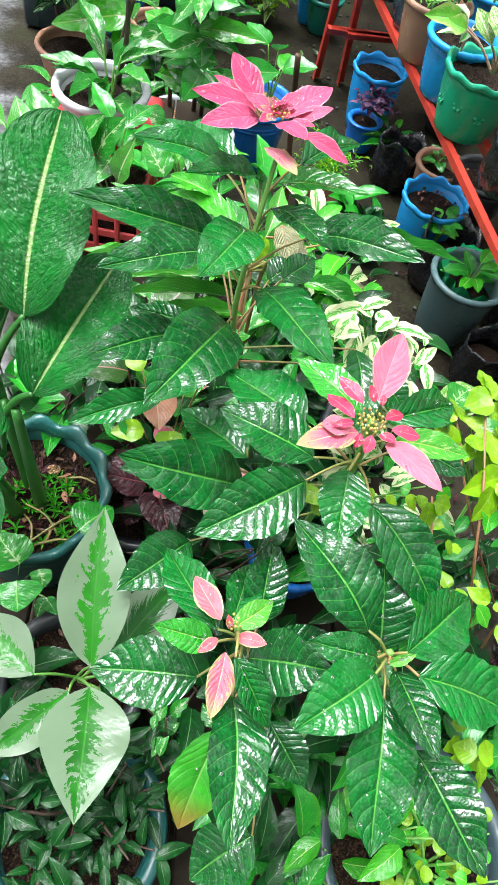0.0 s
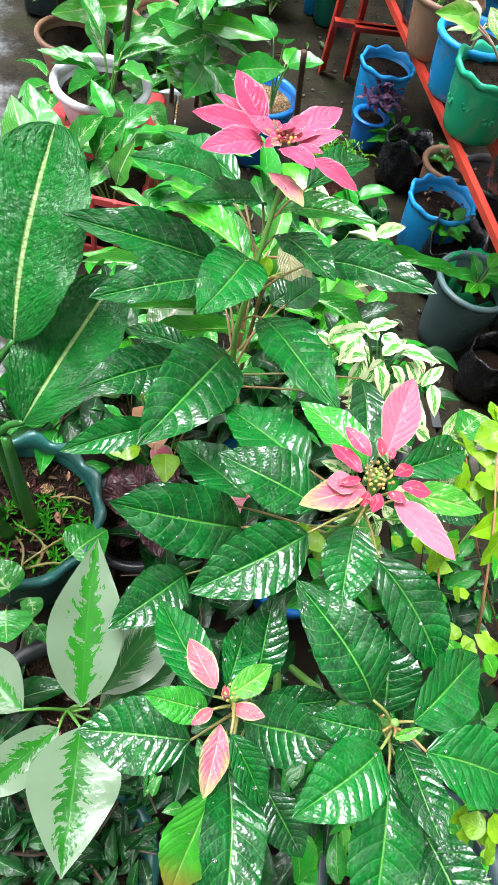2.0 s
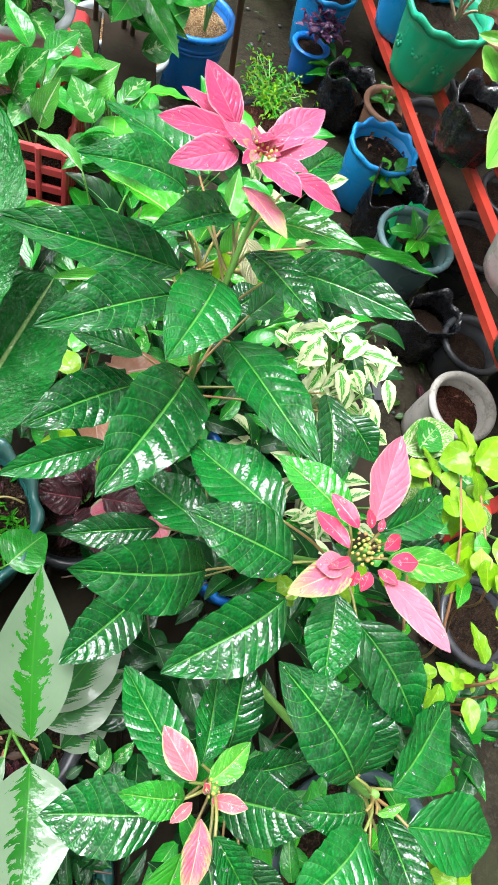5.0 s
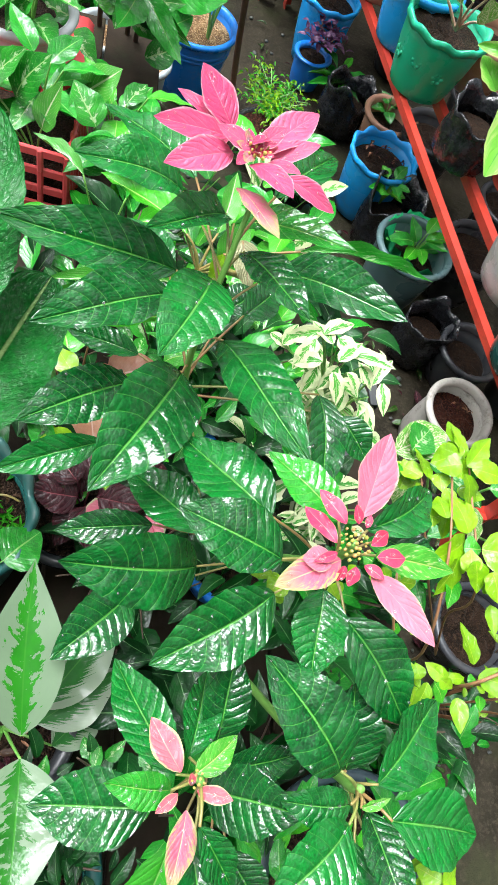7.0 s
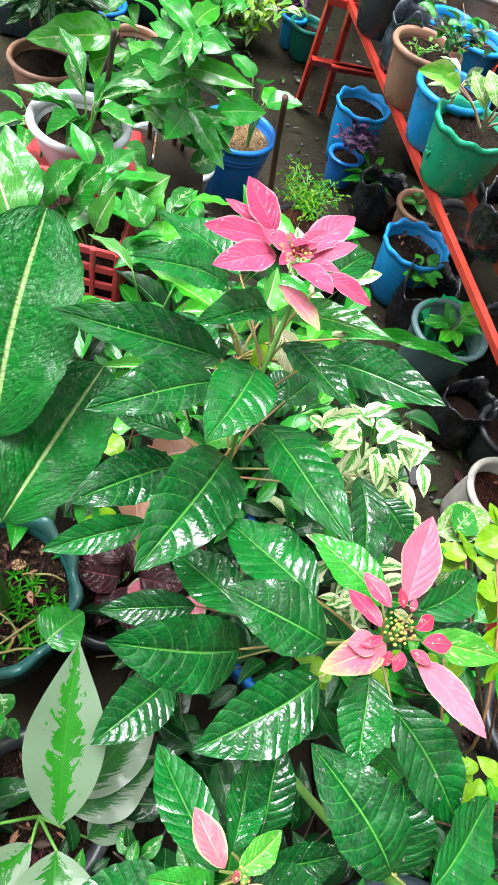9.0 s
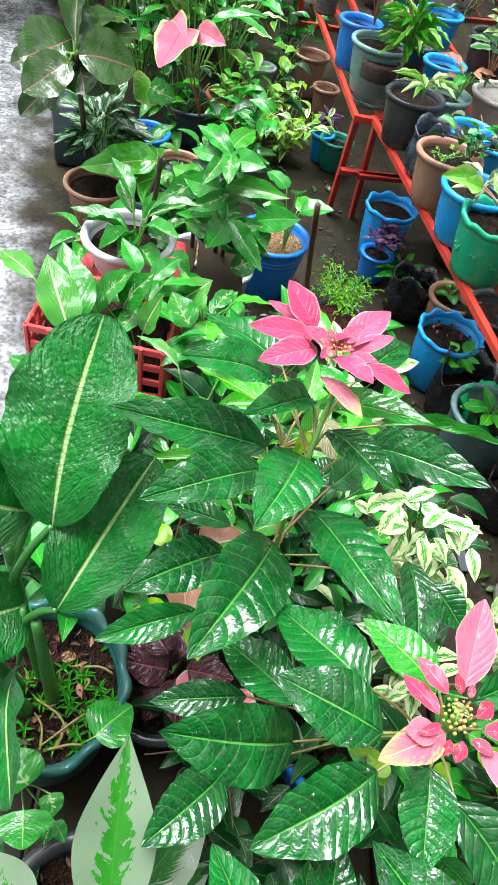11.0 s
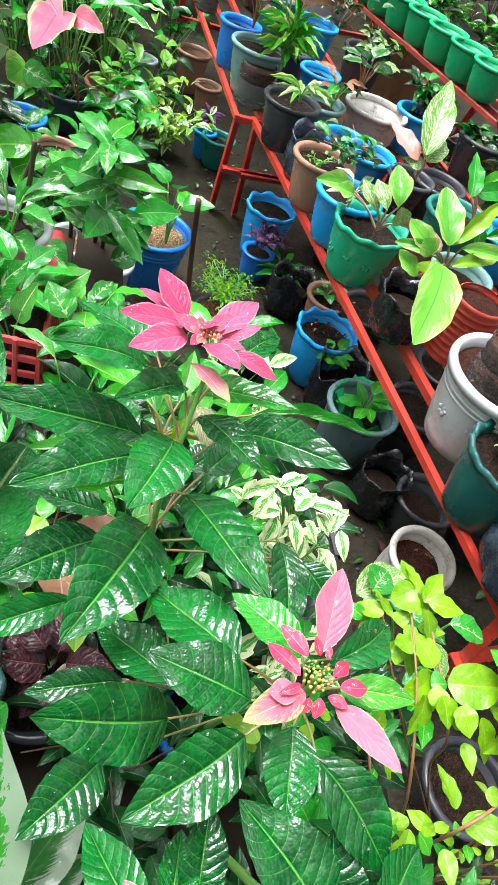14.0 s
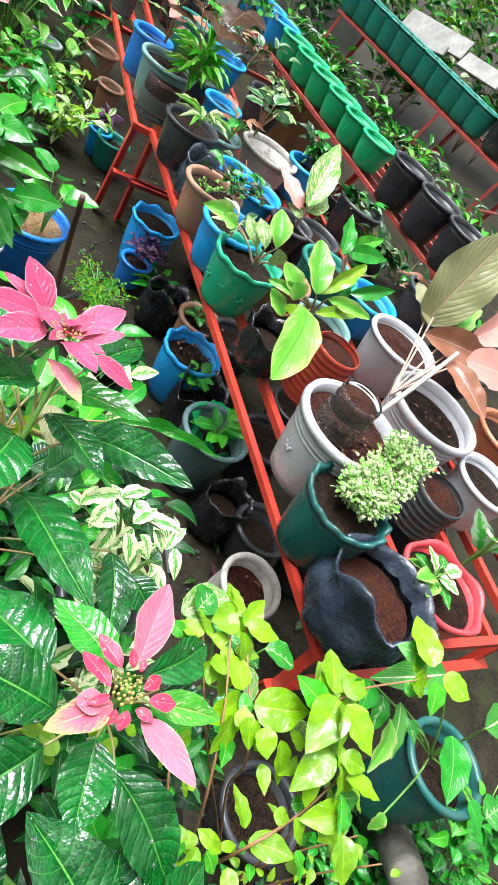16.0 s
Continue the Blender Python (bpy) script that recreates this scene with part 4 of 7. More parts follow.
def bush(name, label, category, where, size, n, length, width, shape, materials, seed=0, stems=5, stalk="stem_brown", kind="", up=0.4):
    """A leafy clump: branching twigs with many small leaves in an uneven outline."""
    plant = thing(name, where, label, category, kind=kind)
    rnd = random.Random(seed)
    ends = []
    twigs = bmesh.new()
    for s in range(stems):
        a = s * 2.4 + rnd.uniform(-0.4, 0.4)
        top = Vector((math.cos(a) * size[0] * rnd.uniform(0.3, 0.9), math.sin(a) * size[1] * rnd.uniform(0.3, 0.9), size[2] * rnd.uniform(0.6, 1.0)))
        mid = top / 2 + Vector((rnd.uniform(-0.02, 0.02), rnd.uniform(-0.02, 0.02), size[2] * 0.1))
        tube([(0, 0, 0), mid, top], 0.0028, 0.0012, 5, twigs, 4)
        ends.append(smooth_line([(0, 0, 0), mid, top], 6)[3:])
    part("branching", twigs, M[stalk], plant)
    made = []
    for i in range(n):
        line = ends[i % stems]
        p = line[rnd.randrange(len(line))]
        az = rnd.uniform(0, 6.283)
        d = Vector((math.cos(az), math.sin(az), rnd.uniform(-0.5, 0.6))).normalized()
        k = rnd.uniform(0.65, 1.2)
        b = p + d * 0.012 + Vector((rnd.uniform(-1, 1) * size[0] * 0.15, rnd.uniform(-1, 1) * size[1] * 0.15, rnd.uniform(-0.5, 0.5) * size[2] * 0.2))
        made.append((leaf_pose(b, b + d * length * k, width * k, (0, 0, 1), rnd.uniform(-30, 30)), rnd.randrange(len(materials)), shape))
    hang("foliage", scatter_mesh("foliage", made, materials), plant)
    return plant


# ---- iron benches ----
def bench(label, a, b, depth, height, slats, legs, colour="iron", last=-0.10):
    """A long plant bench: front rail from a to b, depth to the right of it, slats along it and legs below."""
    a, b = Vector((*a, height)), Vector((*b, height))
    d = (b - a).normalized()
    n = Vector((-d.y, d.x, 0))
    if n.x < 0:
        n = -n
    ob = thing("plant_bench", (a.x, a.y, 0), label, "bench", "iron plant benches")
    inv = ob.matrix_basis.inverted()

    def bar(name, p, q, w=0.032, inward=n):
        part(name, angle_bar(inv @ p, inv @ q, w, 0.004, inward), M[colour], ob, "", False)

    bar("rail", a, b, 0.021)
    bar("rail", a + n * depth, b + n * depth, 0.024, -n)
    for e in (a, b):
        bar("end_rail", e + n * 0.005 - Vector((0, 0, 0.003)), e + n * (depth - 0.005) - Vector((0, 0, 0.003)), 0.026, d if e is a else -d)
    drop = Vector((0, 0, 0.008))
    for i in range(slats):
        o = n * (depth * (i + 1) / (slats + 1))
        bar("slat", a + o - drop, b + o - drop, 0.025)
    for s in legs:
        p = a + (b - a) * s
        for o, inn in ((n * 0.004, n), (n * (depth - 0.004), -n)):
            foot = p + o + inn * (0.02 if last < 0 else 0.06) + d * (last if s > 0.5 else -0.10)
            part("leg", angle_bar(inv @ Vector((foot.x, foot.y, 0)), inv @ (p + o - Vector((0, 0, 0.004))), 0.032, 0.004, inn), M[colour], ob, "", False)
        low = Vector((0, 0, -height * 0.46))
        bar("stretcher", p + low + n * 0.01, p + low + n * (depth - 0.01), 0.035, d)
    return ob


bench("red-oxide painted angle-iron plant bench with many pots", (0.584, 2.884), (0.93, 0.643), 0.95, 0.5, 6, (0.01, 0.985), last=0.01)
bench("far red-oxide painted angle-iron plant bench", (0.352, 4.7), (0.509, 2.85), 0.72, 0.5, 5, (0.01, 0.985))
bench("second row iron bench carrying green pots", (1.31, 5.2), (2.15, 2.7), 0.53, 0.6, 3, (0.02, 0.5, 0.98), "iron_dark")
bench("third row iron bench carrying dark green pots", (2.6, 7.1), (3.93, 5.05), 0.58, 0.75, 3, (0.02, 0.62, 0.98), "iron_dark")


def board_stand(label, x0, x1, y0, y1, boards, edge):
    """A low board stand for pots; edge gives it a grey steel strip along its right side."""
    ob = thing("board_stand", ((x0 + x1) / 2, (y0 + y1) / 2, 0), label, "stand")
    inv = ob.matrix_basis.inverted()
    w = (x1 - x0) / boards
    for i in range(boards):
        part("board", block((w - 0.006, y1 - y0, 0.02), inv @ Vector((x0 + w * (i + 0.5), (y0 + y1) / 2, SHELF - 0.01 - 0.002 * (i % 2)))), M["board"], ob, "", False)
    if edge:
        part("edge_strip", angle_bar(inv @ Vector((x1 + 0.005, y1 - 0.02, SHELF + 0.004)), inv @ Vector((x1 + 0.009, y0 + 1.4, SHELF + 0.004)), 0.022, 0.004, (-1, 0, 0)), M["steel"], ob, "grey steel edge strip", False)
    for x in (x0 + 0.06, x1 - 0.06):
        for y in (y0 + 0.1, y1 - 0.1):
            part("leg", block((0.05, 0.05, SHELF - 0.022), inv @ Vector((x, y, (SHELF - 0.022) / 2))), M["board"], ob, "", False)


board_stand("low dark wet board stand under the poinsettias", -0.32, 0.62, -0.55, 0.98, 7, True)
board_stand("low dark board stand under the red crate", -0.35, 0.1, 1.0, 1.95, 3, False)

# pots under the poinsettias
flower_pot("flower_pot", 0.254, 0.451, SHELF, 0.08, 0.14, "p_blue", "bright blue plastic pot holding the poinsettias", scallop=12)
flower_pot("flower_pot", 0.168, 0.635, SHELF, 0.059, 0.109, "p_blue", "blue plastic pot under the tall poinsettia", fill=0.7)

# ---- the near stand, beside the poinsettias ----
def listed_leaves(plant, rows, shape, materials, seed, roots=None, stalk="stem_green", thick=0.0025, spread=14, name="leaf", rows_each=12, up=UP):
    """Leaves placed to fit the camera's view; each is joined to the nearest of the roots by a stalk."""
    rnd = random.Random(seed)
    for n, (bx, by, bz, tx, ty, tz, w) in enumerate(rows):
        b = Vector((bx, by, bz))
        add_leaf(plant, name, shape, materials[n % len(materials)], b, (tx, ty, tz), w, up, rnd.uniform(-spread, spread), n % 5, "", 1.0, rows_each)
        if roots:
            r = min((Vector(q) for q in roots), key=lambda q: (q - b).length)
            add_tube(plant, "stalk", [r, r.lerp(b, 0.5) + Vector((0, 0, 0.012)), b], thick, thick * 0.6, stalk, "", 6)


def water_drops(plant, label, seed, each):
    """Rain beads lying on the bracts of a plant."""
    rnd = random.Random(seed)
    bm0 = bmesh.new()
    bmesh.ops.create_icosphere(bm0, subdivisions=2, radius=1.0, matrix=Matrix.Diagonal((1, 1, 0.6, 1)))
    bead = finish(bm0, "water_drop", M["water"])
    for ob in [o for o in plant.children if o.name.startswith(label)]:
        for k in range(each):
            wide = ob.data["columns"]
            vert = ob.data.vertices[wide * rnd.randrange(3, len(ob.data.vertices) // wide - 2) + rnd.randrange(1, wide - 1)]
            s = rnd.uniform(0.0007, 0.0017)
            sc = ob.matrix_basis.to_scale()
            p = vert.co + vert.normal * 0.25 * s / sc.z
            hang("water_drop", bead, ob, Matrix.Translation(p) @ Matrix.Diagonal((s / sc.x, s / sc.y, s / sc.z, 1)))


kw = Nodes("rain_water")
kw.set(Base_Color=(1.0, 1.0, 1.0), Roughness=0.02, Transmission_Weight=0.9, IOR=1.33, Specular_IOR_Level=0.9)
M["water"] = kw.m
water_drops(tall, "bract", 1, 5)
water_drops(second, "bract", 2, 4)
water_drops(front, "bract", 3, 5)
for n, wet_plant in enumerate((tall, second, front)):
    water_drops(wet_plant, "leaf", 11 + n, 6)
cane_pot = flower_pot("flower_pot", -0.185, 0.467, SHELF, 0.117, 0.24, "p_dark_green", "dark green scalloped pot of the dumb cane", scallop=12, fill=0.82)
cx, cy = -0.185, 0.467
cane = thing("dumb_cane_plant", (cx, cy, SHELF + 0.2), "large dumb cane with broad wet dark green leaves", "plant")
for n, (dx, dy, top) in enumerate(((0.0, 0.02, 0.91), (0.02, -0.01, 0.86), (-0.03, 0.0, 0.88), (-0.01, -0.03, 0.83))):
    add_tube(cane, "cane", [(cx + dx, cy + dy, 0.6), (cx + dx * 1.6 - 0.01, cy + dy * 1.5, 0.74), (cx + dx * 2 - 0.02, cy + dy * 2 + 0.01, top)], 0.011, 0.006, "cane_stem", "thick green cane", 9)
listed_leaves(cane, [(*row[:6], row[6] * 1.08) for row in LEAVES_DUMB_CANE], "quilted_oval", ["cane"], 5, [(cx - 0.02, cy + 0.03, 0.86), (cx, cy, 0.83), (cx - 0.08, cy, 0.85)], "cane_stem", thick=0.006, rows_each=54, up=(-0.142, -0.6, 0.787))
moss = thing("sedum_plant", (cx, cy, SHELF + 0.21), "spiky green sedum growing on the pot soil", "plant")
rnd = random.Random(8)
for i in range(46):
    a, r = rnd.uniform(0, 6.28), 0.085 * math.sqrt(rnd.random())
    b = Vector((cx + 0.03 + r * math.cos(a), cy - 0.035 + r * math.sin(a) * 0.8, 0.6))
    for k in range(5):
        aa = k * 1.26 + a
        add_leaf(moss, "leaf", "lance", "bright", b, b + Vector((math.cos(aa) * 0.016, math.sin(aa) * 0.016, 0.012)), 0.004, (0, 0, 1), 0, k % 3, rows=4)
for i in range(9):
    a = rnd.uniform(0, 6.28)
    p = Vector((cx + 0.02 + 0.05 * math.cos(a), cy - 0.02 + 0.06 * math.sin(a), 0.605))
    q = p + Vector((rnd.uniform(-0.06, 0.06), rnd.uniform(-0.05, 0.05), 0.004))
    add_tube(moss, "runner", [p, p.lerp(q, 0.5) + Vector((0.006, 0.004, 0.006)), q], 0.0022, 0.0016, "petiole", "dry tan runner", 5)
bm = bmesh.new()
bmesh.ops.create_icosphere(bm, subdivisions=2, radius=0.012, matrix=Matrix.Diagonal((1, 0.8, 0.35, 1)))
seed_ob = tagged(new("dry_seed", finish(bm, "dry_seed", M["coir"])), "pale tan dry seed pod on the pot soil", "seed")
seed_ob.location = (-0.155, 0.514, 0.609)

flower_pot("flower_pot", -0.082, 0.2, SHELF, 0.091, 0.191, "p_black", "black nursery pot of the silver evergreen", soil="soil", fill=0.85)
sx, sy = -0.07, 0.198
silver = thing("silver_evergreen_plant", (sx, sy, SHELF + 0.17), "silver evergreen with cream leaves and jagged green centres", "plant")
listed_leaves(silver, LEAVES_SILVER[:4], "spear", ["silver"], 3, [(sx, sy, 0.62)], spread=6, rows_each=16)
listed_leaves(silver, LEAVES_SILVER[4:], "spear", ["silver_dark"], 4, [(sx, sy, 0.6)], spread=6, rows_each=16)

heartleaf = thing("heart_leaf_plant", (-0.387, 0.346, SHELF), "small heart-leaved plant with pale veins", "plant")
listed_leaves(heartleaf, [(-0.163, 0.332, 0.672, -0.198, 0.369, 0.686, 0.062), (-0.16, 0.304, 0.683, -0.153, 0.266, 0.674, 0.067), (-0.135, 0.324, 0.677, -0.128, 0.3, 0.668, 0.03), (-0.096, 0.399, 0.644, -0.053, 0.446, 0.631, 0.068), (-0.131, 0.304, 0.617, -0.139, 0.279, 0.605, 0.019), (-0.129, 0.304, 0.617, -0.112, 0.283, 0.61, 0.021)], "heart", ["mottled", "green"], 2,
              [(-0.208, 0.382, 0.42)], thick=0.0018)

# a pot of small dark leaves and one of clover at the near edge
flower_pot("flower_pot", -0.049, 0.024, SHELF, 0.101, 0.192, "p_dark_green", "dark teal plastic pot full of small leaves", fill=0.8)
bush("small_leaved_plant", "low plant with many small dark wet leaves", "plant", (-0.05, 0.049, 0.57), (0.17, 0.14, 0.1), 230, 0.038, 0.015, "ovate", ["dark"], 11, 14, "stem_dark", up=0.3)
bush("small_leaved_plant", "trailing plant with small dark speckled leaves", "plant", (0.063, 0.117, 0.55), (0.09, 0.08, 0.12), 40, 0.03, 0.018, "ovate", ["dark", "mottled"], 12, 7, "stem_dark")
flower_pot("flower_pot", 0.385, 0.009, SHELF, 0.118, 0.205, "p_slate", "slate plastic pot with clover", fill=0.85)
bush("clover_plant", "fresh light green clover in a pot", "plant", (0.401, -0.011, 0.57), (0.09, 0.08, 0.1), 70, 0.017, 0.017, "round", ["bright", "neon"], 13, 12, "stem_green")
bush("leafy_plant", "mid green leafy plant under the poinsettia", "plant", (0.292, 0.046, 0.4), (0.12, 0.12, 0.3), 60, 0.055, 0.026, "ovate", ["green", "bright", "green"], 14, 9, "stem_green")
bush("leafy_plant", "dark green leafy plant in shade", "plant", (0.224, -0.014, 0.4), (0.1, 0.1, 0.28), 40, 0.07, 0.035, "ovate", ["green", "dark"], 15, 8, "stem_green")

# begonias and coleus in the gap behind
flower_pot("flower_pot", -0.014, 0.517, SHELF, 0.082, 0.125, "p_black", "small black pot with wine red begonia", fill=0.85)
rosette("begonia_plant", "wine red begonia with puckered leaves", "plant", (0.003, 0.516, 0.52), 11, 0.075, 0.06, "heart", ["wine"], 0.07, (20, 60), 21, "wine", thick=0.0022)
rosette("begonia_plant", "bronze green begonia with brown centres", "plant", (-0.032, 0.706, 0.4), 9, 0.08, 0.065, "heart", ["rust", "bright", "bronze"], 0.28, (30, 70), 22, "stem_brown", thick=0.0025)
rosette("coleus_plant", "lime green toothed coleus leaves", "plant", (0.018, 0.602, 0.4), 10, 0.06, 0.042, "ovate", ["neon", "bright"], 0.3, (25, 65), 23, "petiole", thick=0.002)
rosette("begonia_plant", "small pink and silver begonia", "plant", (0.087, 0.522, 0.4), 6, 0.05, 0.045, "round", ["caladium", "wine"], 0.2, (30, 70), 24, "wine", thick=0.002)

# striped dragon plant behind the tall poinsettia
dragon = thing("dragon_plant", (-0.016, 0.987, SHELF), "bright green striped dragon plant behind the poinsettia", "plant")
dbase = (0.122, 0.774, 0.835)
add_tube(dragon, "stem", [(dbase[0], dbase[1], SHELF), dbase], 0.008, 0.006, "stem_brown")
listed_leaves(dragon, [(0.112, 0.739, 0.844, -0.075, 0.709, 0.851, 0.035), (0.097, 0.794, 0.882, -0.021, 0.896, 0.86, 0.055), (0.24, 0.756, 0.928, 0.438, 0.75, 0.923, 0.022), (0.154, 0.776, 0.851, 0.177, 0.819, 0.916, 0.04), (0.15, 0.785, 0.83, 0.213, 0.767, 0.902, 0.043), (0.108, 0.792, 0.863, 0.077, 0.887, 0.878, 0.032),
              (0.107, 0.724, 0.822, -0.072, 0.738, 0.79, 0.026), (0.121, 0.726, 0.784, -0.054, 0.697, 0.773, 0.036), (0.207, 0.749, 0.851, 0.307, 0.724, 0.818, 0.035), (0.143, 0.817, 0.869, 0.166, 0.913, 0.894, 0.03), (0.058, 0.861, 0.895, -0.015, 0.918, 0.882, 0.036)], "lance", ["striped", "bright", "mottled"], 6, [dbase], "petiole")

yellowing = thing("dragon_plant", (0.019, 0.841, SHELF), "yellowing leaves and tan stalks under the poinsettia", "plant")
add_tube(yellowing, "stem", [(dbase[0] + 0.02, dbase[1] + 0.01, SHELF), (dbase[0] + 0.02, dbase[1] + 0.01, 0.8), (0.15, 0.683, 0.952)], 0.004, 0.003, "petiole")
listed_leaves(yellowing, [(0.142, 0.697, 0.991, 0.156, 0.648, 0.963, 0.034), (0.121, 0.675, 0.987, 0.111, 0.657, 0.955, 0.019), (0.154, 0.699, 0.973, 0.186, 0.677, 0.948, 0.023)], "ovate", ["tan", "neon", "tan"], 26, [(0.15, 0.683, 0.952)], "petiole")


def chips(x, y, z, radius, count, seed):
    """Loose bark and twig bits lying on the soil of a pot."""
    rng = random.Random(seed)
    bits = []
    for i in range(count):
        a, q = rng.uniform(0, 6.283), radius * math.sqrt(rng.random())
        p0 = Vector((x + q * math.cos(a), y + q * math.sin(a), z + rng.uniform(0.006, 0.012)))
        az, ln = rng.uniform(0, 6.283), rng.uniform(0.008, 0.026)
        bits.append((leaf_pose(p0, p0 + Vector((math.cos(az) * ln, math.sin(az) * ln, rng.uniform(-0.002, 0.004))), ln * rng.uniform(0.2, 0.5), (0, 0, 1), rng.uniform(-30, 30)), rng.randrange(3), "ovate"))
    tagged(new("bark_chips", scatter_mesh("bark_chips", bits, ["rust", "brownleaf", "wine"], 3)), "loose bark bits on the pot soil", "bark", kind="stuff")


chips(cx, cy, SHELF + 0.24 * 0.82, 0.095, 90, 1)
chips(-0.085, 0.204, 0.57, 0.075, 60, 2)
chips(1.033, 1.039, 0.153, 0.055, 30, 3)
chips(0.994, 1.173, 0.71, 0.11, 90, 4)
chips(1.414, 1.391, 0.684, 0.11, 70, 5)
chips(0.891, 1.957, 0.185, 0.075, 50, 6)

# undergrowth between the pots of the near stand, shade put into near-black leaves
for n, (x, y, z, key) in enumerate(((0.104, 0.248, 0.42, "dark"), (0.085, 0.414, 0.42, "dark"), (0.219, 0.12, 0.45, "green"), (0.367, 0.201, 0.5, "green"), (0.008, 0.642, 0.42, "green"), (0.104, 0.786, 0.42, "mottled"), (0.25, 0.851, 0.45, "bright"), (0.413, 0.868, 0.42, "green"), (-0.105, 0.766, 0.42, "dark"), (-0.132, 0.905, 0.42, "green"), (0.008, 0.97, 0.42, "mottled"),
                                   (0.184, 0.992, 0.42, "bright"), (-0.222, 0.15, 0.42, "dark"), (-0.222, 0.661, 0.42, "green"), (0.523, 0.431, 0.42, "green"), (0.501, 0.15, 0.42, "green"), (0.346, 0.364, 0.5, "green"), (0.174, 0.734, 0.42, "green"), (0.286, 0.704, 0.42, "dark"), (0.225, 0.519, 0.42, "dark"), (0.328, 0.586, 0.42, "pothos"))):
    bush("undergrowth", "leafy undergrowth between the pots, shade put into dark leaves", "plant", (x, y, z), (0.13, 0.13, 0.24), 46, 0.075, 0.034, "ovate", [key, "dark"], 300 + n, 9, "stem_dark")

# cream marbled pothos
flower_pot("flower_pot", 0.383, 0.672, SHELF, 0.072, 0.184, "p_black", "black pot with cream marbled pothos", fill=0.85)
bush("pothos_plant", "cream and green marbled trailing pothos", "plant", (0.345, 0.64, 0.56), (0.075, 0.06, 0.27), 70, 0.048, 0.021, "ovate", ["pothos"], 31, 10, "stem_green")
bush("pothos_plant", "cream and green marbled pothos trailing low", "plant", (0.353, 0.507, 0.52), (0.17, 0.14, 0.2), 46, 0.045, 0.022, "ovate", ["pothos", "pothos", "green"], 32, 8, "stem_green")
pothos = thing("pothos_plant", (0.38, 0.62, 0.628), "long cream edged pothos leaves", "plant")
listed_leaves(pothos, LEAVES_POTHOS, "ovate", ["pothos"], 7, [(0.309, 0.62, 0.798)], thick=0.0014, spread=25)
add_tube(pothos, "stem", [(0.37, 0.64, 0.575), (0.333, 0.63, 0.721), (0.307, 0.62, 0.808)], 0.003, 0.002, "stem_green")

# lime shrub to the right of the poinsettias
def sprays(rows, seed, each=2):
    """Smaller leaves beside the listed ones, as they crowd on the twigs."""
    rng = random.Random(seed)
    made = []
    for bx, by, bz, tx, ty, tz, w in rows:
        for k in range(each):
            b0 = Vector((bx, by, bz)) + Vector((rng.uniform(-0.02, 0.02), rng.uniform(-0.02, 0.02), rng.uniform(-0.03, -0.004)))
            az, s = rng.uniform(0, 6.283), (Vector((tx, ty, tz)) - Vector((bx, by, bz))).length * rng.uniform(0.55, 0.9)
            t0 = b0 + Vector((math.cos(az), math.sin(az), rng.uniform(-0.35, 0.25))).normalized() * s
            made.append((*b0, *t0, w * rng.uniform(0.55, 0.9)))
    return made


lime = thing("lime_shrub", (0.631, 0.33, 0.083), "lime green leafy shrub with thin brown twigs", "shrub")
LIME_A = [(0.393, 0.443, 0.986, 0.426, 0.478, 0.991, 0.025), (0.398, 0.44, 0.987, 0.443, 0.432, 0.984, 0.027), (0.39, 0.434, 0.985, 0.396, 0.394, 0.966, 0.032), (0.388, 0.445, 0.985, 0.365, 0.445, 0.97, 0.029), (0.385, 0.452, 0.984, 0.383, 0.478, 0.974, 0.02), (0.353, 0.438, 0.958, 0.331, 0.46, 0.944, 0.024), (0.356, 0.442, 0.959, 0.356, 0.478, 0.948, 0.027),
          (0.348, 0.431, 0.957, 0.339, 0.394, 0.945, 0.026), (0.382, 0.409, 0.953, 0.383, 0.376, 0.933, 0.024), (0.393, 0.351, 0.986, 0.459, 0.343, 0.998, 0.047), (0.372, 0.343, 0.972, 0.347, 0.308, 0.957, 0.032), (0.384, 0.339, 0.984, 0.386, 0.308, 0.974, 0.031), (0.399, 0.327, 0.987, 0.406, 0.298, 0.978, 0.028)]
LIME_B = [(0.432, 0.32, 0.972, 0.439, 0.281, 0.943, 0.025), (0.472, 0.354, 1.03, 0.487, 0.409, 1.023, 0.04), (0.485, 0.352, 1.033, 0.523, 0.373, 1.029, 0.032), (0.475, 0.347, 1.031, 0.43, 0.295, 1.013, 0.045), (0.47, 0.34, 1.04, 0.471, 0.294, 1.02, 0.044), (0.482, 0.34, 1.032, 0.517, 0.292, 1.018, 0.039), (0.471, 0.3, 1.01, 0.426, 0.267, 0.981, 0.035),
          (0.477, 0.294, 1.011, 0.476, 0.253, 0.99, 0.029), (0.48, 0.294, 1.011, 0.514, 0.281, 1.007, 0.025), (0.459, 0.288, 0.987, 0.455, 0.254, 0.966, 0.024), (0.488, 0.275, 1.003, 0.532, 0.253, 1, 0.029), (0.495, 0.246, 0.984, 0.445, 0.245, 0.964, 0.033), (0.492, 0.237, 0.973, 0.476, 0.226, 0.95, 0.02)]
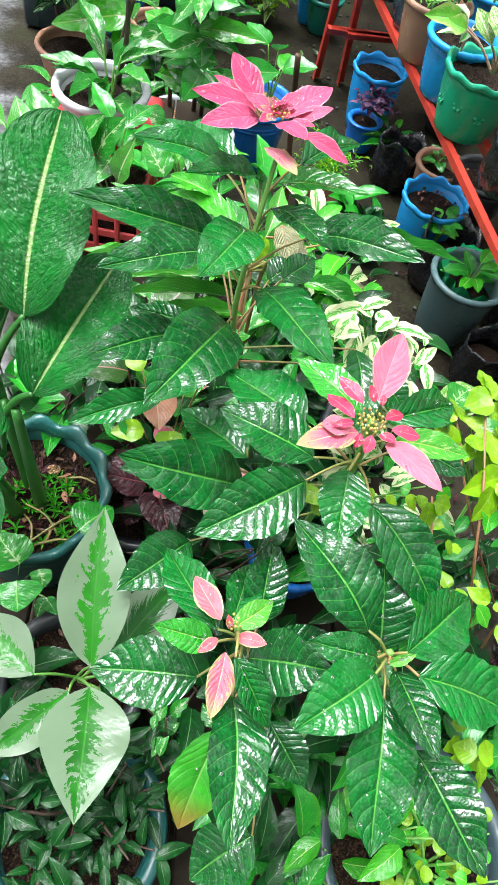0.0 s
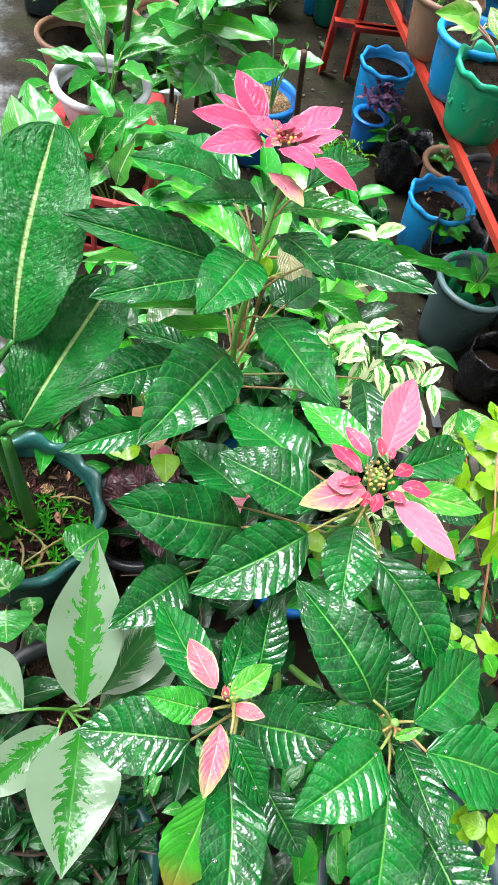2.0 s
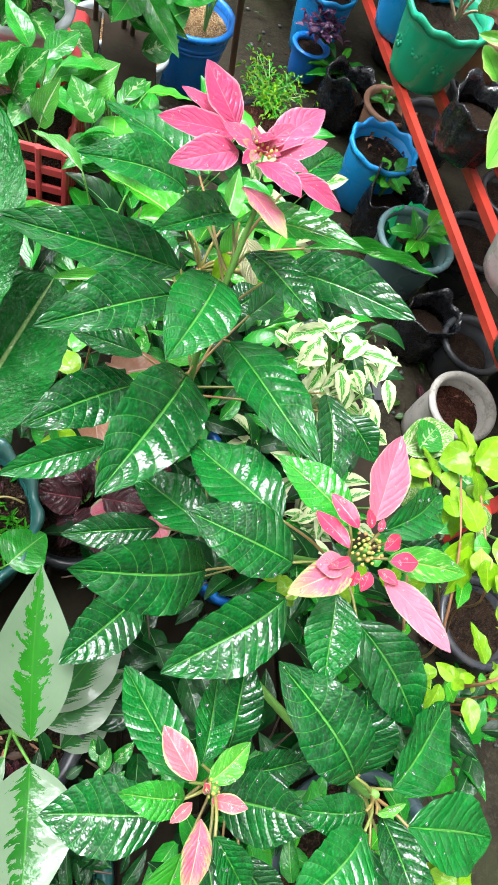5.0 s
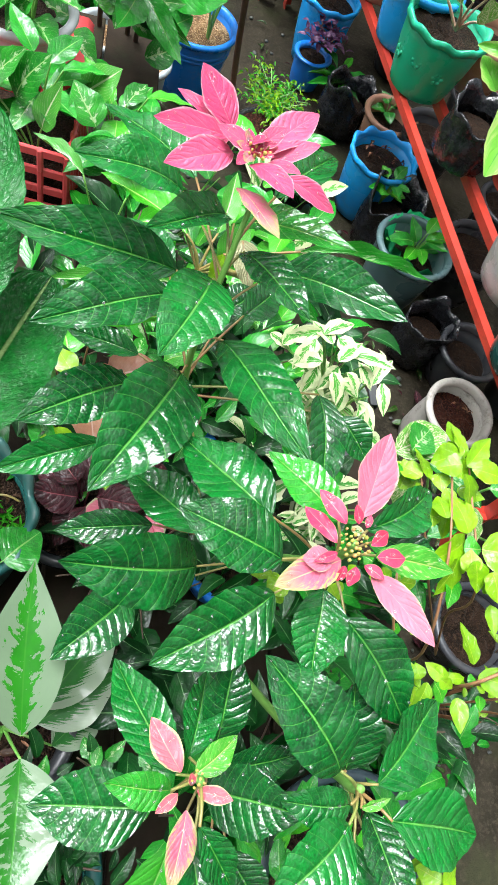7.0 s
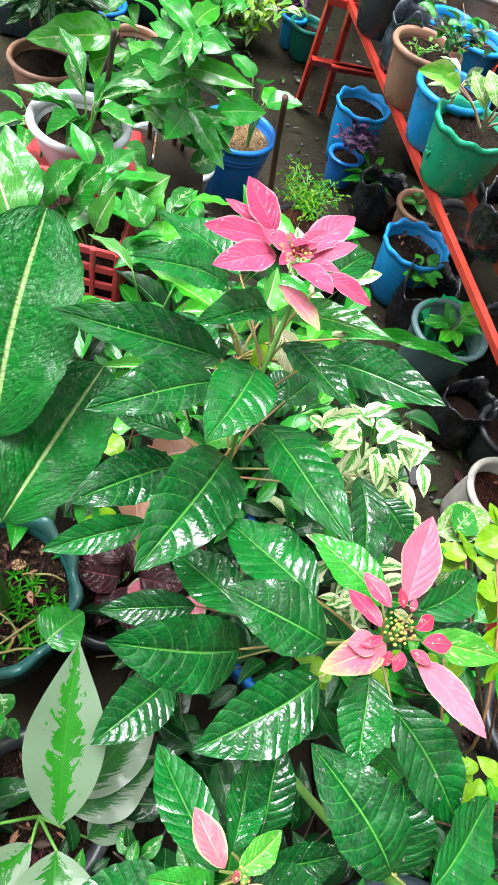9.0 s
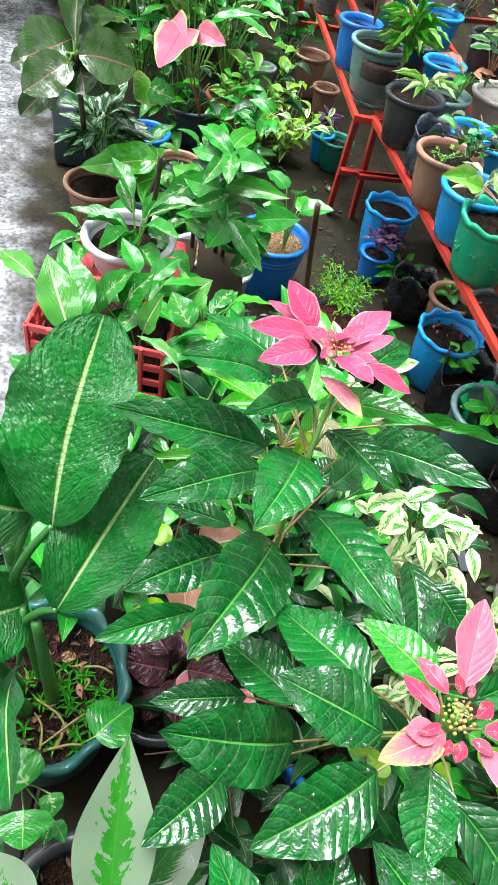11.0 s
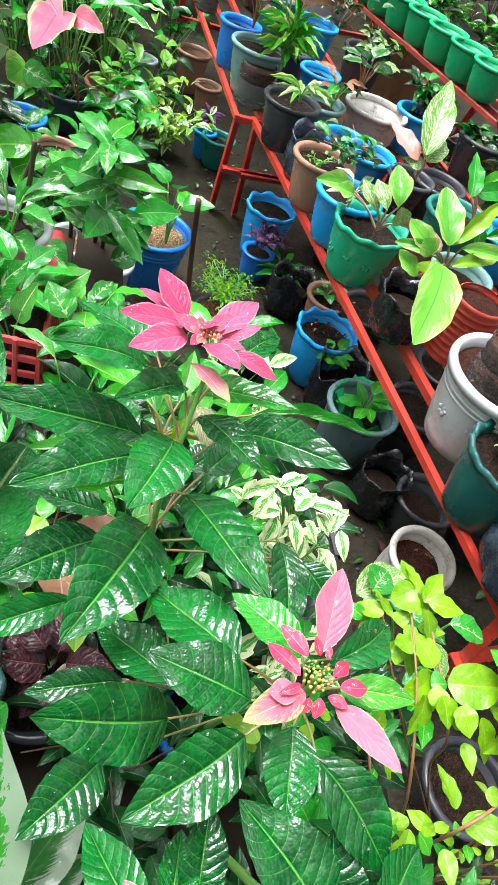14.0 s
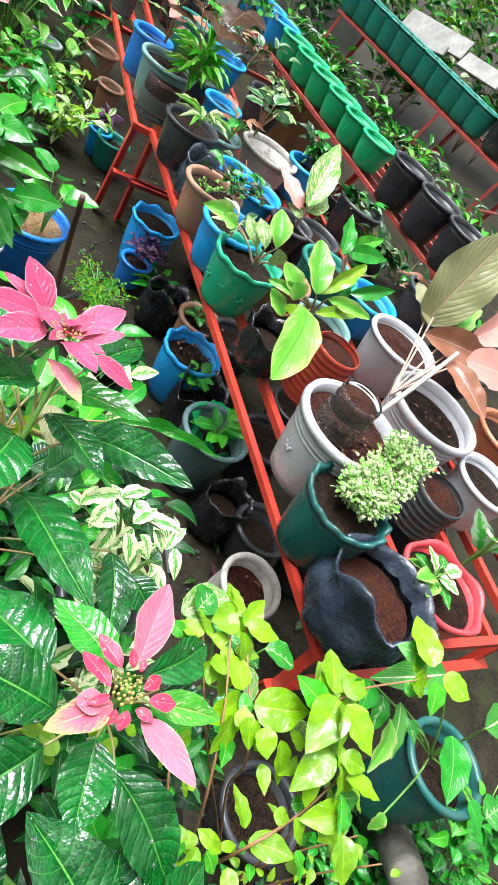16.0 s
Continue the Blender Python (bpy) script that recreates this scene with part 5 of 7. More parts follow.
LIME_C = [(0.399, 0.232, 0.936, 0.448, 0.213, 0.945, 0.029), (0.44, 0.245, 0.964, 0.457, 0.224, 0.946, 0.021), (0.449, 0.219, 0.945, 0.462, 0.19, 0.927, 0.022), (0.508, 0.23, 0.956, 0.51, 0.185, 0.936, 0.03), (0.366, 0.229, 0.93, 0.346, 0.247, 0.926, 0.017), (0.353, 0.226, 0.928, 0.37, 0.209, 0.91, 0.019), (0.343, 0.225, 0.905, 0.345, 0.204, 0.886, 0.02),
          (0.646, 0.398, 1.031, 0.658, 0.474, 1.023, 0.041), (0.643, 0.379, 1.031, 0.639, 0.343, 1.01, 0.033), (0.659, 0.385, 1.033, 0.699, 0.36, 1.031, 0.036), (0.529, 0.273, 0.959, 0.553, 0.252, 0.943, 0.03), (0.409, 0.215, 0.917, 0.407, 0.199, 0.917, 0.015)]
LIME_D = [(0.387, 0.46, 0.985, 0.359, 0.451, 0.969, 0.033), (0.361, 0.384, 0.98, 0.361, 0.412, 0.97, 0.028), (0.293, 0.316, 0.978, 0.29, 0.294, 0.957, 0.028), (0.299, 0.316, 0.979, 0.319, 0.315, 0.972, 0.023), (0.313, 0.281, 0.961, 0.322, 0.27, 0.952, 0.018), (0.313, 0.223, 0.981, 0.3, 0.199, 0.969, 0.017), (0.331, 0.227, 0.974, 0.347, 0.219, 0.967, 0.013),
          (0.275, 0.328, 0.964, 0.287, 0.316, 0.956, 0.022), (0.287, 0.077, 1.007, 0.273, 0.086, 0.994, 0.02), (0.288, 0.076, 1.007, 0.306, 0.086, 1, 0.021), (0.287, 0.073, 1.007, 0.289, 0.054, 0.997, 0.018), (0.205, 0.299, 1.023, 0.215, 0.286, 1.015, 0.023), (0.172, 0.309, 0.997, 0.157, 0.297, 0.994, 0.024)]
for rows in (LIME_A, LIME_B, LIME_C, LIME_D):
    listed_leaves(lime, rows, "ovate", ["neon", "neon", "bright"] if rows is LIME_C else ["neon"], 9, None, spread=30)
    listed_leaves(lime, sprays(rows, 17), "ovate", ["neon", "neon", "bright"], 19, None, spread=35)
for pts in ([(0.812, 0.339, 0.197), (0.552, 0.341, 0.659), (0.411, 0.318, 0.938), (0.402, 0.446, 0.977)], [(0.921, 0.338, 0.268), (0.552, 0.321, 0.862), (0.483, 0.35, 1.022), (0.647, 0.388, 1.021)], [(0.638, 0.268, 0.268), (0.401, 0.225, 0.885), (0.453, 0.249, 0.946), (0.494, 0.278, 0.983)],
            [(0.812, 0.339, 0.197), (0.587, 0.345, 0.563), (0.39, 0.351, 0.884), (0.358, 0.442, 0.949)], [(0.677, 0.321, 0.275), (0.399, 0.267, 0.834), (0.361, 0.34, 0.97), (0.384, 0.451, 0.974)], [(0.677, 0.321, 0.275), (0.419, 0.269, 0.736), (0.316, 0.272, 0.921), (0.302, 0.328, 0.969)]):
    add_tube(lime, "twig", pts, 0.0022, 0.0012, "stem_brown", "thin brown twig", 6)
bush("lime_shrub", "small yellow-green leaf sprays on thin twigs", "shrub", (0.673, 0.223, 0.3), (0.1, 0.12, 0.5), 26, 0.022, 0.013, "ovate", ["neon"], 41, 6, "stem_brown")
snow = thing("snow_bush", (0.561, 0.5, 0.355), "mottled white and green leaves under the lime shrub", "shrub")
listed_leaves(snow, [(0.365, 0.5, 0.889, 0.434, 0.525, 0.901, 0.05), (0.412, 0.49, 0.887, 0.475, 0.434, 0.889, 0.043), (0.381, 0.474, 0.882, 0.366, 0.433, 0.869, 0.035), (0.463, 0.445, 0.927, 0.513, 0.431, 0.916, 0.037), (0.436, 0.422, 0.922, 0.443, 0.38, 0.903, 0.035), (0.376, 0.494, 0.911, 0.407, 0.525, 0.907, 0.042), (0.487, 0.347, 0.952, 0.482, 0.334, 0.931, 0.027)], "broad", ["cream_spot", "mottled"], 4, [(0.528, 0.5, 0.654)], spread=20)
add_tube(snow, "stem", [(0.644, 0.52, 0.066), (0.528, 0.5, 0.654)], 0.004, 0.003, "stem_green")

# low pots and plants in front of the bench end
flower_pot("flower_pot", 1.275, 0.43, 0.2, 0.1, 0.275, "p_dark_green", "dark teal pot in front of the bench end", fill=0.8)
vine = thing("vine_plant", (1.085, 0.401, 0.551), "green and silver striped vine leaves", "plant")
listed_leaves(vine, [(0.759, 0.423, 0.96, 0.636, 0.421, 0.928, 0.05), (0.644, 0.421, 0.919, 0.623, 0.38, 0.905, 0.041), (0.679, 0.407, 0.905, 0.651, 0.361, 0.88, 0.032), (0.678, 0.373, 0.905, 0.638, 0.311, 0.877, 0.036), (0.703, 0.396, 0.909, 0.681, 0.326, 0.885, 0.027), (0.796, 0.354, 0.906, 0.77, 0.269, 0.881, 0.057), (0.727, 0.379, 0.893, 0.746, 0.349, 0.876, 0.021),
              (0.667, 0.266, 0.862, 0.652, 0.252, 0.839, 0.03), (0.919, 0.379, 0.877, 0.99, 0.408, 0.88, 0.056), (0.871, 0.282, 0.838, 0.893, 0.239, 0.822, 0.043), (0.914, 0.261, 0.825, 0.954, 0.274, 0.833, 0.053)], "ovate", ["striped", "green", "mottled", "lime_striped"], 10, [(1.033, 0.4, 0.644)], spread=18)
bush("leafy_plant", "low green leafy plant by the bench end", "plant", (1.354, 0.271, 0.3), (0.2, 0.15, 0.25), 90, 0.05, 0.03, "ovate", ["green", "bright", "green"], 42, 12, "stem_green")
bush("leafy_plant", "small green plant on the ground", "plant", (1.168, 0.31, 0.05), (0.1, 0.08, 0.12), 36, 0.04, 0.022, "ovate", ["green", "mottled"], 43, 7, "stem_green")
for n, (x, y, z) in enumerate(((1.3, 0.3, 0.03), (1.46, 0.36, 0.03), (1.5, 0.22, 0.03), (1.22, 0.2, 0.03), (1.62, 0.5, 0.03))):
    bush("ground_plant", "low glossy green plant on dark wet soil", "plant", (x, y, z), (0.13, 0.13, 0.16), 60, 0.06, 0.036, "ovate", ["green", "bright", "dark", "green"], 540 + n, 9, "stem_dark")
flower_pot("flower_pot", 0.958, 0.408, 0, 0.1, 0.16, "p_black", "black nursery pot under the lime shrub", fill=0.7)
# added filler: near-black bushes that darken the open ground like shade
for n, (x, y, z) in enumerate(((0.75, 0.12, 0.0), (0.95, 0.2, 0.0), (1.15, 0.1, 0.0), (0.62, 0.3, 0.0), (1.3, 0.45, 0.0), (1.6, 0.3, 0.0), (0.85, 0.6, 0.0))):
    bush("undergrowth", "low dark-leaved bush added to darken the wet ground", "plant", (x, y, z), (0.12, 0.12, 0.1), 36, 0.05, 0.024, "ovate", ["dark", "dark", "green"], 520 + n, 8, "stem_dark")
log = thing("driftwood", (1.44, 0.4, 0.0), "grey weathered piece of driftwood", "driftwood")
add_tube(log, "trunk", [(1.44, 0.4, 0.0), (1.36, 0.33, 0.15), (1.24, 0.23, 0.3)], 0.06, 0.045, "grey_wood", "", 14)

# ---- pots on the ground along the bench ----
flower_pot("flower_pot", 0.225, 2.299, 0, 0.128, 0.249, "p_blue", "tall blue plastic pot filled with coconut chips", soil="coir", fill=0.85, band=True)
rosette("taro_plant", "young taro with light green leaves", "plant", (0.266, 2.268, 0.2), 5, 0.11, 0.075, "heart", ["bright", "green"], 0.2, (40, 75), 51, "stem_green", thick=0.004)
flower_pot("flower_pot", 0.858, 1.893, 0, 0.112, 0.235, "p_sky_blue", "sky blue scalloped plastic pot of brown soil", scallop=10, fill=0.78)
flower_pot("flower_pot", 0.941, 2.161, 0, 0.091, 0.194, "p_brown", "dull brown plastic pot on the ground", fill=0.7)
rosette("pothos_plant", "few green leaves in a brown pot", "plant", (0.946, 2.227, 0.12), 5, 0.06, 0.045, "heart", ["mottled", "green"], 0.06, (20, 60), 52)
flower_pot("flower_pot", 0.893, 1.491, 0, 0.112, 0.268, "p_moss", "grey green plastic pot with torn green liner", fill=0.7)
liner = thing("torn_liner", (0.912, 1.506, 0.2), "torn green plastic liner hanging over the pot", "liner")
lrng = random.Random(6)
bm = bmesh.new()
low, top = [], []
for i in range(30):
    a = 0.6 + 4.4 * i / 29
    rr0 = 0.098 + 0.004 * math.sin(5 * a)
    low.append(bm.verts.new((rr0 * math.cos(a), rr0 * math.sin(a), 0.0)))
    top.append(bm.verts.new(((rr0 + 0.012 + lrng.uniform(-0.006, 0.012)) * math.cos(a), (rr0 + 0.012 + lrng.uniform(-0.006, 0.012)) * math.sin(a), 0.055 + lrng.uniform(0.0, 0.03))))
for i in range(29):
    bm.faces.new((low[i], low[i + 1], top[i + 1], top[i]))
bmesh.ops.solidify(bm, geom=bm.faces[:], thickness=0.0015)
part("film", bm, M["p_jade"], liner)
rosette("leafy_plant", "broad dark green leaves in a grey pot", "plant", (0.913, 1.514, 0.17), 9, 0.09, 0.045, "ovate", ["green", "green", "bright"], 0.09, (25, 70), 53)
flower_pot("flower_pot", 0.984, 0.997, 0, 0.09, 0.216, "p_dirty", "stained white plastic pot of bark soil", soil="red_soil", fill=0.72, taper=0.85, tilt=(6, 0, 0))
flower_pot("flower_pot", 1.102, 1.221, 0, 0.093, 0.164, "p_black", "black nursery pot under the bench", fill=0.6)
flower_pot("flower_pot", 0.73, 2.649, 0, 0.105, 0.253, "p_sky_blue", "blue plastic pot with a purple plant", scallop=8, fill=0.85)
bush("purple_plant", "dusky purple trailing plant over a blue pot", "plant", (0.715, 2.47, 0.17), (0.11, 0.1, 0.06), 90, 0.036, 0.02, "ovate", ["purple"], 54, 12, "stem_dark")
flower_pot("flower_pot", 0.691, 2.49, 0, 0.061, 0.126, "p_blue", "small square blue plastic pot", fill=0.85, taper=0.9, lip=0.008)
rosette("leafy_plant", "bright green strap leaves by the blue pot", "plant", (0.789, 2.407, 0.02), 13, 0.12, 0.035, "lance", ["bright", "green", "bright"], 0.08, (25, 70), 55)
bush("pothos_plant", "small cream green leaves on the ground", "plant", (0.794, 2.28, 0), (0.07, 0.1, 0.1), 22, 0.045, 0.026, "ovate", ["pothos", "lime_striped"], 56, 5, "stem_green")
rosette("pothos_plant", "small glossy green plant in a black bag", "plant", (0.868, 1.774, 0.14), 12, 0.055, 0.036, "ovate", ["green", "bright"], 0.08, (20, 65), 57)
flower_pot("flower_pot", 0.497, 2.041, 0, 0.103, 0.103, "p_black", "black pot heaped with red bark", soil="red_soil", fill=0.95)
bush("sedum_plant", "feathery yellow-green sedum in bark soil", "plant", (0.511, 2.164, 0.09), (0.15, 0.2, 0.08), 560, 0.022, 0.006, "lance", ["bright", "neon"], 58, 30, "stem_green")
post = thing("wooden_stake", (0.374, 1.964, 0), "weathered brown wooden stake", "stake")
add_tube(post, "pole", [(0.374, 1.964, 0), (0.326, 1.984, 0.33), (0.288, 1.923, 0.6)], 0.010, 0.009, "stake", "", 9)


def plastic_bag(x, y, z, r, h, label, seed, soil=None, lean=0.0, film="black_film"):
    """A crumpled black plastic growing bag with a folded open mouth."""
    bag = thing("growing_bag", (x, y, z), label, "bag")
    rnd = random.Random(seed)
    bm = bmesh.new()
    segs, rings = 56, []
    prof = [(0.72, 0.0), (0.86, 0.05), (0.95, 0.14), (1.0, 0.25), (1.03, 0.36), (1.04, 0.47), (1.02, 0.58), (0.98, 0.69), (0.96, 0.8), (1.0, 0.9), (1.05, 1.0), (1.0, 1.02), (0.92, 0.9), (0.86, 0.72)]
    for k, (f, s) in enumerate(prof):
        ring = []
        for i in range(segs):
            a = 6.2832 * i / segs
            c, d = math.cos(a), math.sin(a)
            fold = abs(noise.noise((c * 2.0 + seed, d * 2.0, s * 1.5 + seed))) + 0.18 * abs(noise.noise((c * 6 + seed, d * 6, s * 3.5 + seed)))
            rim = 1.3 * noise.noise((c * 1.1 + seed, d * 1.1, seed)) + 0.12 * noise.noise((c * 5 + seed, d * 5, seed))
            rr = r * f * (1.05 - (0.2 if s > 0.75 else 0.28) * fold)
            top = 0.32 * rim * h * max(0.0, s - 0.6) / 0.4
            ring.append(bm.verts.new((rr * c + lean * s, rr * d, s * h + top)))
        rings.append(ring)
    for lo, hi in zip(rings, rings[1:]):
        for i in range(segs):
            j = (i + 1) % segs
            bm.faces.new((lo[i], lo[j], hi[j], hi[i]))
    bm.faces.new(list(reversed(rings[0])))
    part("film", bm, M[film], bag)
    bm = bmesh.new()
    ring = [bm.verts.new((0.86 * r * math.cos(6.2832 * i / 24) + lean * 0.7, 0.86 * r * math.sin(6.2832 * i / 24), h * 0.6)) for i in range(24)]
    mid = bm.verts.new((lean * 0.7, 0, h * 0.66))
    for i in range(24):
        bm.faces.new((ring[i], ring[(i + 1) % 24], mid))
    part("soil", bm, M[soil or "soil"], bag)
    return bag


plastic_bag(0.898, 1.732, 0, 0.091, 0.214, "crumpled black plastic growing bag on the ground", 2)
plastic_bag(0.975, 1.297, 0, 0.081, 0.173, "shiny crumpled black plastic bag", 5)
# added bag: a black shape standing in for the shady gap between blue pots
plastic_bag(0.807, 2.282, 0, 0.09, 0.17, "black growing bag added as dark filler between the pots", 9)

# ---- behind the stand: crate, white pot and leafy plants ----
def crate(x, y, z, sx, sy, h, label):
    """An open red plastic crate with slotted sides."""
    ob = thing("plastic_crate", (x, y, z), label, "crate", turn=-6)
    part("floor_panel", block((sx, sy, 0.008), (0, 0, 0.006)), M["p_coral"], ob, "", False)
    for sgn in (-1, 1):
        for k in range(4):
            part("side_bar", block((0.008, sy, 0.022), (sgn * sx / 2, 0, 0.03 + k * (h - 0.04) / 3)), M["p_coral"], ob, "", False)
            part("side_bar", block((sx, 0.008, 0.022), (0, sgn * sy / 2, 0.03 + k * (h - 0.04) / 3)), M["p_coral"], ob, "", False)
        for k in range(7):
            o = -0.5 + k / 6
            part("slot_post", block((0.014, 0.012, h), (sgn * sx / 2, o * sy, h / 2)), M["p_coral"], ob, "", False)
            part("slot_post", block((0.012, 0.014, h), (o * sx, sgn * sy / 2, h / 2)), M["p_coral"], ob, "", False)
    part("soil", block((sx - 0.02, sy - 0.02, h * 0.7), (0, 0, h * 0.36), 0.01), M["soil"], ob, "dark potting soil")
    return ob


crate(-0.233, 1.339, SHELF, 0.31, 0.21, 0.18, "coral red slotted plastic crate with leafy plants")
planter = thing("square_planter", (-0.231, 1.679, SHELF), "red square plastic planter under the white pot", "planter")
part("body", block((0.31, 0.27, 0.09), (0, -0.01, 0.045), 0.014), M["p_red"], planter)
flower_pot("flower_pot", -0.225, 1.618, SHELF + 0.09, 0.109, 0.111, "p_white", "wide white plastic pot in the planter", fill=0.7)
rosette("mottled_plant", "mottled dumb cane with pale blotches", "plant", (-0.203, 1.606, 0.52), 11, 0.15, 0.05, "lance", ["mottled"], 0.12, (35, 75), 61, thick=0.004)
add_tube(thing("wooden_stake", (-0.192, 1.671, 0.506), "thin dark stake in the white pot", "stake"), "pole", [(-0.209, 1.714, 0.503), (-0.17, 1.657, 0.679), (-0.157, 1.63, 0.813)], 0.007, 0.006, "stem_dark")
sprout = thing("mottled_plant", (-0.537, 1.429, SHELF + 0.05), "upright mottled green leaves with white veins in the crate", "plant")
listed_leaves(sprout, [(-0.282, 1.157, 0.661, -0.347, 1.287, 0.743, 0.085), (-0.272, 1.215, 0.644, -0.331, 1.359, 0.727, 0.087), (-0.243, 1.257, 0.63, -0.274, 1.303, 0.7, 0.063), (-0.388, 1.311, 0.66, -0.485, 1.412, 0.643, 0.052), (-0.326, 1.081, 0.597, -0.407, 1.142, 0.582, 0.042), (-0.27, 1.145, 0.625, -0.32, 1.161, 0.635, 0.059), (-0.14, 1.241, 0.611, -0.103, 1.253, 0.712, 0.054), (-0.193, 1.299, 0.62, -0.127, 1.299, 0.726, 0.078), (-0.242, 1.322, 0.612, -0.172, 1.311, 0.718, 0.069), (-0.075, 1.365, 0.604, -0.002, 1.378, 0.674, 0.08), (-0.042, 1.281, 0.61, -0.09, 1.336, 0.658, 0.078), (-0.07, 1.197, 0.577, -0.013, 1.241, 0.615, 0.077)],
              "ovate", ["striped", "mottled", "mottled"], 12, [(-0.3, 1.269, 0.489), (-0.154, 1.267, 0.515), (-0.05, 1.306, 0.515)], spread=16)
rosette("mottled_plant", "mottled syngonium leaves in the crate", "plant", (-0.155, 1.343, 0.53), 13, 0.11, 0.055, "ovate", ["mottled", "green"], 0.1, (15, 65), 62)
rosette("mottled_plant", "mottled green leaves behind the poinsettia", "plant", (-0.001, 1.398, 0.43), 12, 0.1, 0.05, "ovate", ["mottled", "mottled", "bright"], 0.14, (15, 65), 63)
rosette("leafy_plant", "bright green leaves under the crate", "plant", (-0.007, 1.084, 0.42), 12, 0.15, 0.04, "lance", ["striped", "bright", "green"], 0.16, (10, 50), 64)

# woody plant with dark stems in grey pots
flower_pot("flower_pot", -0.048, 2.117, 0, 0.085, 0.261, "p_grey", "grey plastic pot with woody stems", soil="coir", fill=0.85)
flower_pot("flower_pot", 0.053, 2.058, 0, 0.086, 0.244, "p_grey", "pale grey plastic pot of bark", soil="coir", fill=0.85)
woody = thing("woody_plant", (-0.027, 2.086, 0.2), "leafy plant with upright dark woody stems", "plant")
for pts in ([(-0.066, 1.922, 0.286), (-0.068, 1.897, 0.498), (-0.059, 1.858, 0.654)], [(0.002, 1.916, 0.278), (0.009, 1.88, 0.56), (0.006, 1.786, 0.802)], [(0.026, 1.903, 0.244), (0.032, 1.873, 0.468), (0.054, 1.821, 0.675)], [(-0.219, 1.76, 0.471), (-0.187, 1.731, 0.651), (-0.154, 1.697, 0.773)]):
    add_tube(woody, "stem", pts, 0.008, 0.005, "stem_dark", "dark woody stem", 7)
WOODY = [(0.002, 1.696, 0.798, 0.095, 1.662, 0.815, 0.072), (0.002, 1.712, 0.798, -0.07, 1.828, 0.785, 0.069), (0.004, 1.723, 0.809, 0.065, 1.858, 0.81, 0.066), (-0.004, 1.739, 0.807, -0.06, 1.899, 0.787, 0.054), (0.008, 1.707, 0.809, 0.007, 1.579, 0.799, 0.056), (0.004, 1.721, 0.721, 0.17, 1.685, 0.732, 0.066), (-0.001, 1.727, 0.701, -0.105, 1.792, 0.682, 0.083), (-0.051, 1.826, 0.672, -0.155, 1.77, 0.634, 0.089), (-0.058, 1.83, 0.652, -0.145, 1.897, 0.655, 0.078), (0.034, 1.773, 0.591, 0.135, 1.643, 0.531, 0.075), (0.03, 1.744, 0.57, -0.084, 1.839, 0.569, 0.073), (-0.002, 1.759, 0.555, -0.095, 1.808, 0.548, 0.066), (-0.006, 1.752, 0.816, -0.039, 1.82, 0.811, 0.039)]
listed_leaves(woody, [(*q[:6], q[6] * 0.8) for q in sprays(WOODY, 67, 3)], "ovate", ["green", "mottled", "dark", "mottled"], 68, None, spread=25, up=(-0.124, -0.7, 0.689))
listed_leaves(woody, [(*q[:6], q[6] * 0.85) for q in WOODY],
              "ovate", ["green", "mottled", "bright"], 13, None, spread=16, up=(-0.124, -0.7, 0.689))
listed_leaves(woody, [(0.018, 1.747, 0.603, -0.022, 1.649, 0.577, 0.079), (-0.115, 1.636, 0.579, -0.205, 1.695, 0.563, 0.078), (0.109, 1.904, 0.522, 0.248, 1.916, 0.547, 0.081), (0.055, 1.774, 0.435, 0.148, 1.832, 0.451, 0.07), (-0.093, 1.679, 0.437, -0.004, 1.608, 0.424, 0.099), (-0.133, 1.725, 0.479, -0.059, 1.613, 0.492, 0.081), (0.1, 1.852, 0.472, 0.168, 1.899, 0.494, 0.071), (-0.036, 1.775, 0.633, 0.062, 1.744, 0.631, 0.07)], "ovate", ["green", "mottled"], 14, None, spread=20, up=(-0.124, -0.7, 0.689))

# ---- the far left: brown pot, black planter, big-leaved plants ----
flower_pot("flower_pot", -0.482, 2.596, 0, 0.124, 0.174, "p_brown", "brown ribbed plastic pot", rib=26, fill=0.8)
elephant = thing("elephant_ear_plant", (-0.445, 2.573, 0.15), "elephant ear with one large ribbed leaf", "plant")
listed_leaves(elephant, [(-0.247, 2.47, 0.367, -0.522, 2.461, 0.299, 0.139), (-0.304, 2.434, 0.282, -0.18, 2.484, 0.323, 0.089)], "heart", ["bright"], 15, [(-0.39, 2.646, 0.191)], thick=0.004, up=(-0.124, -0.7, 0.689))
black_box = thing("square_planter", (-0.587, 2.869, 0), "black square plastic planter on the ground", "planter")
part("body", block((0.17, 0.16, 0.27), (-0.08, 0.2, 0.135), 0.012), M["p_slate"], black_box)
rosette("calathea_plant", "calathea with silver striped narrow leaves", "plant", (-0.486, 2.72, 0.14), 46, 0.15, 0.07, "ovate", ["calathea"], 0.22, (5, 80), 71, thick=0.003)
ti = thing("ti_plant", (-0.591, 2.875, 0.2), "bronze ti plant with broad folded leaves", "plant")
tb = (-0.512, 2.412, 0.7)
add_tube(ti, "stem", [(tb[0] - 0.06, tb[1] + 0.42, 0.15), (tb[0] - 0.02, tb[1] + 0.15, 0.5), tb], 0.012, 0.009, "stem_dark")
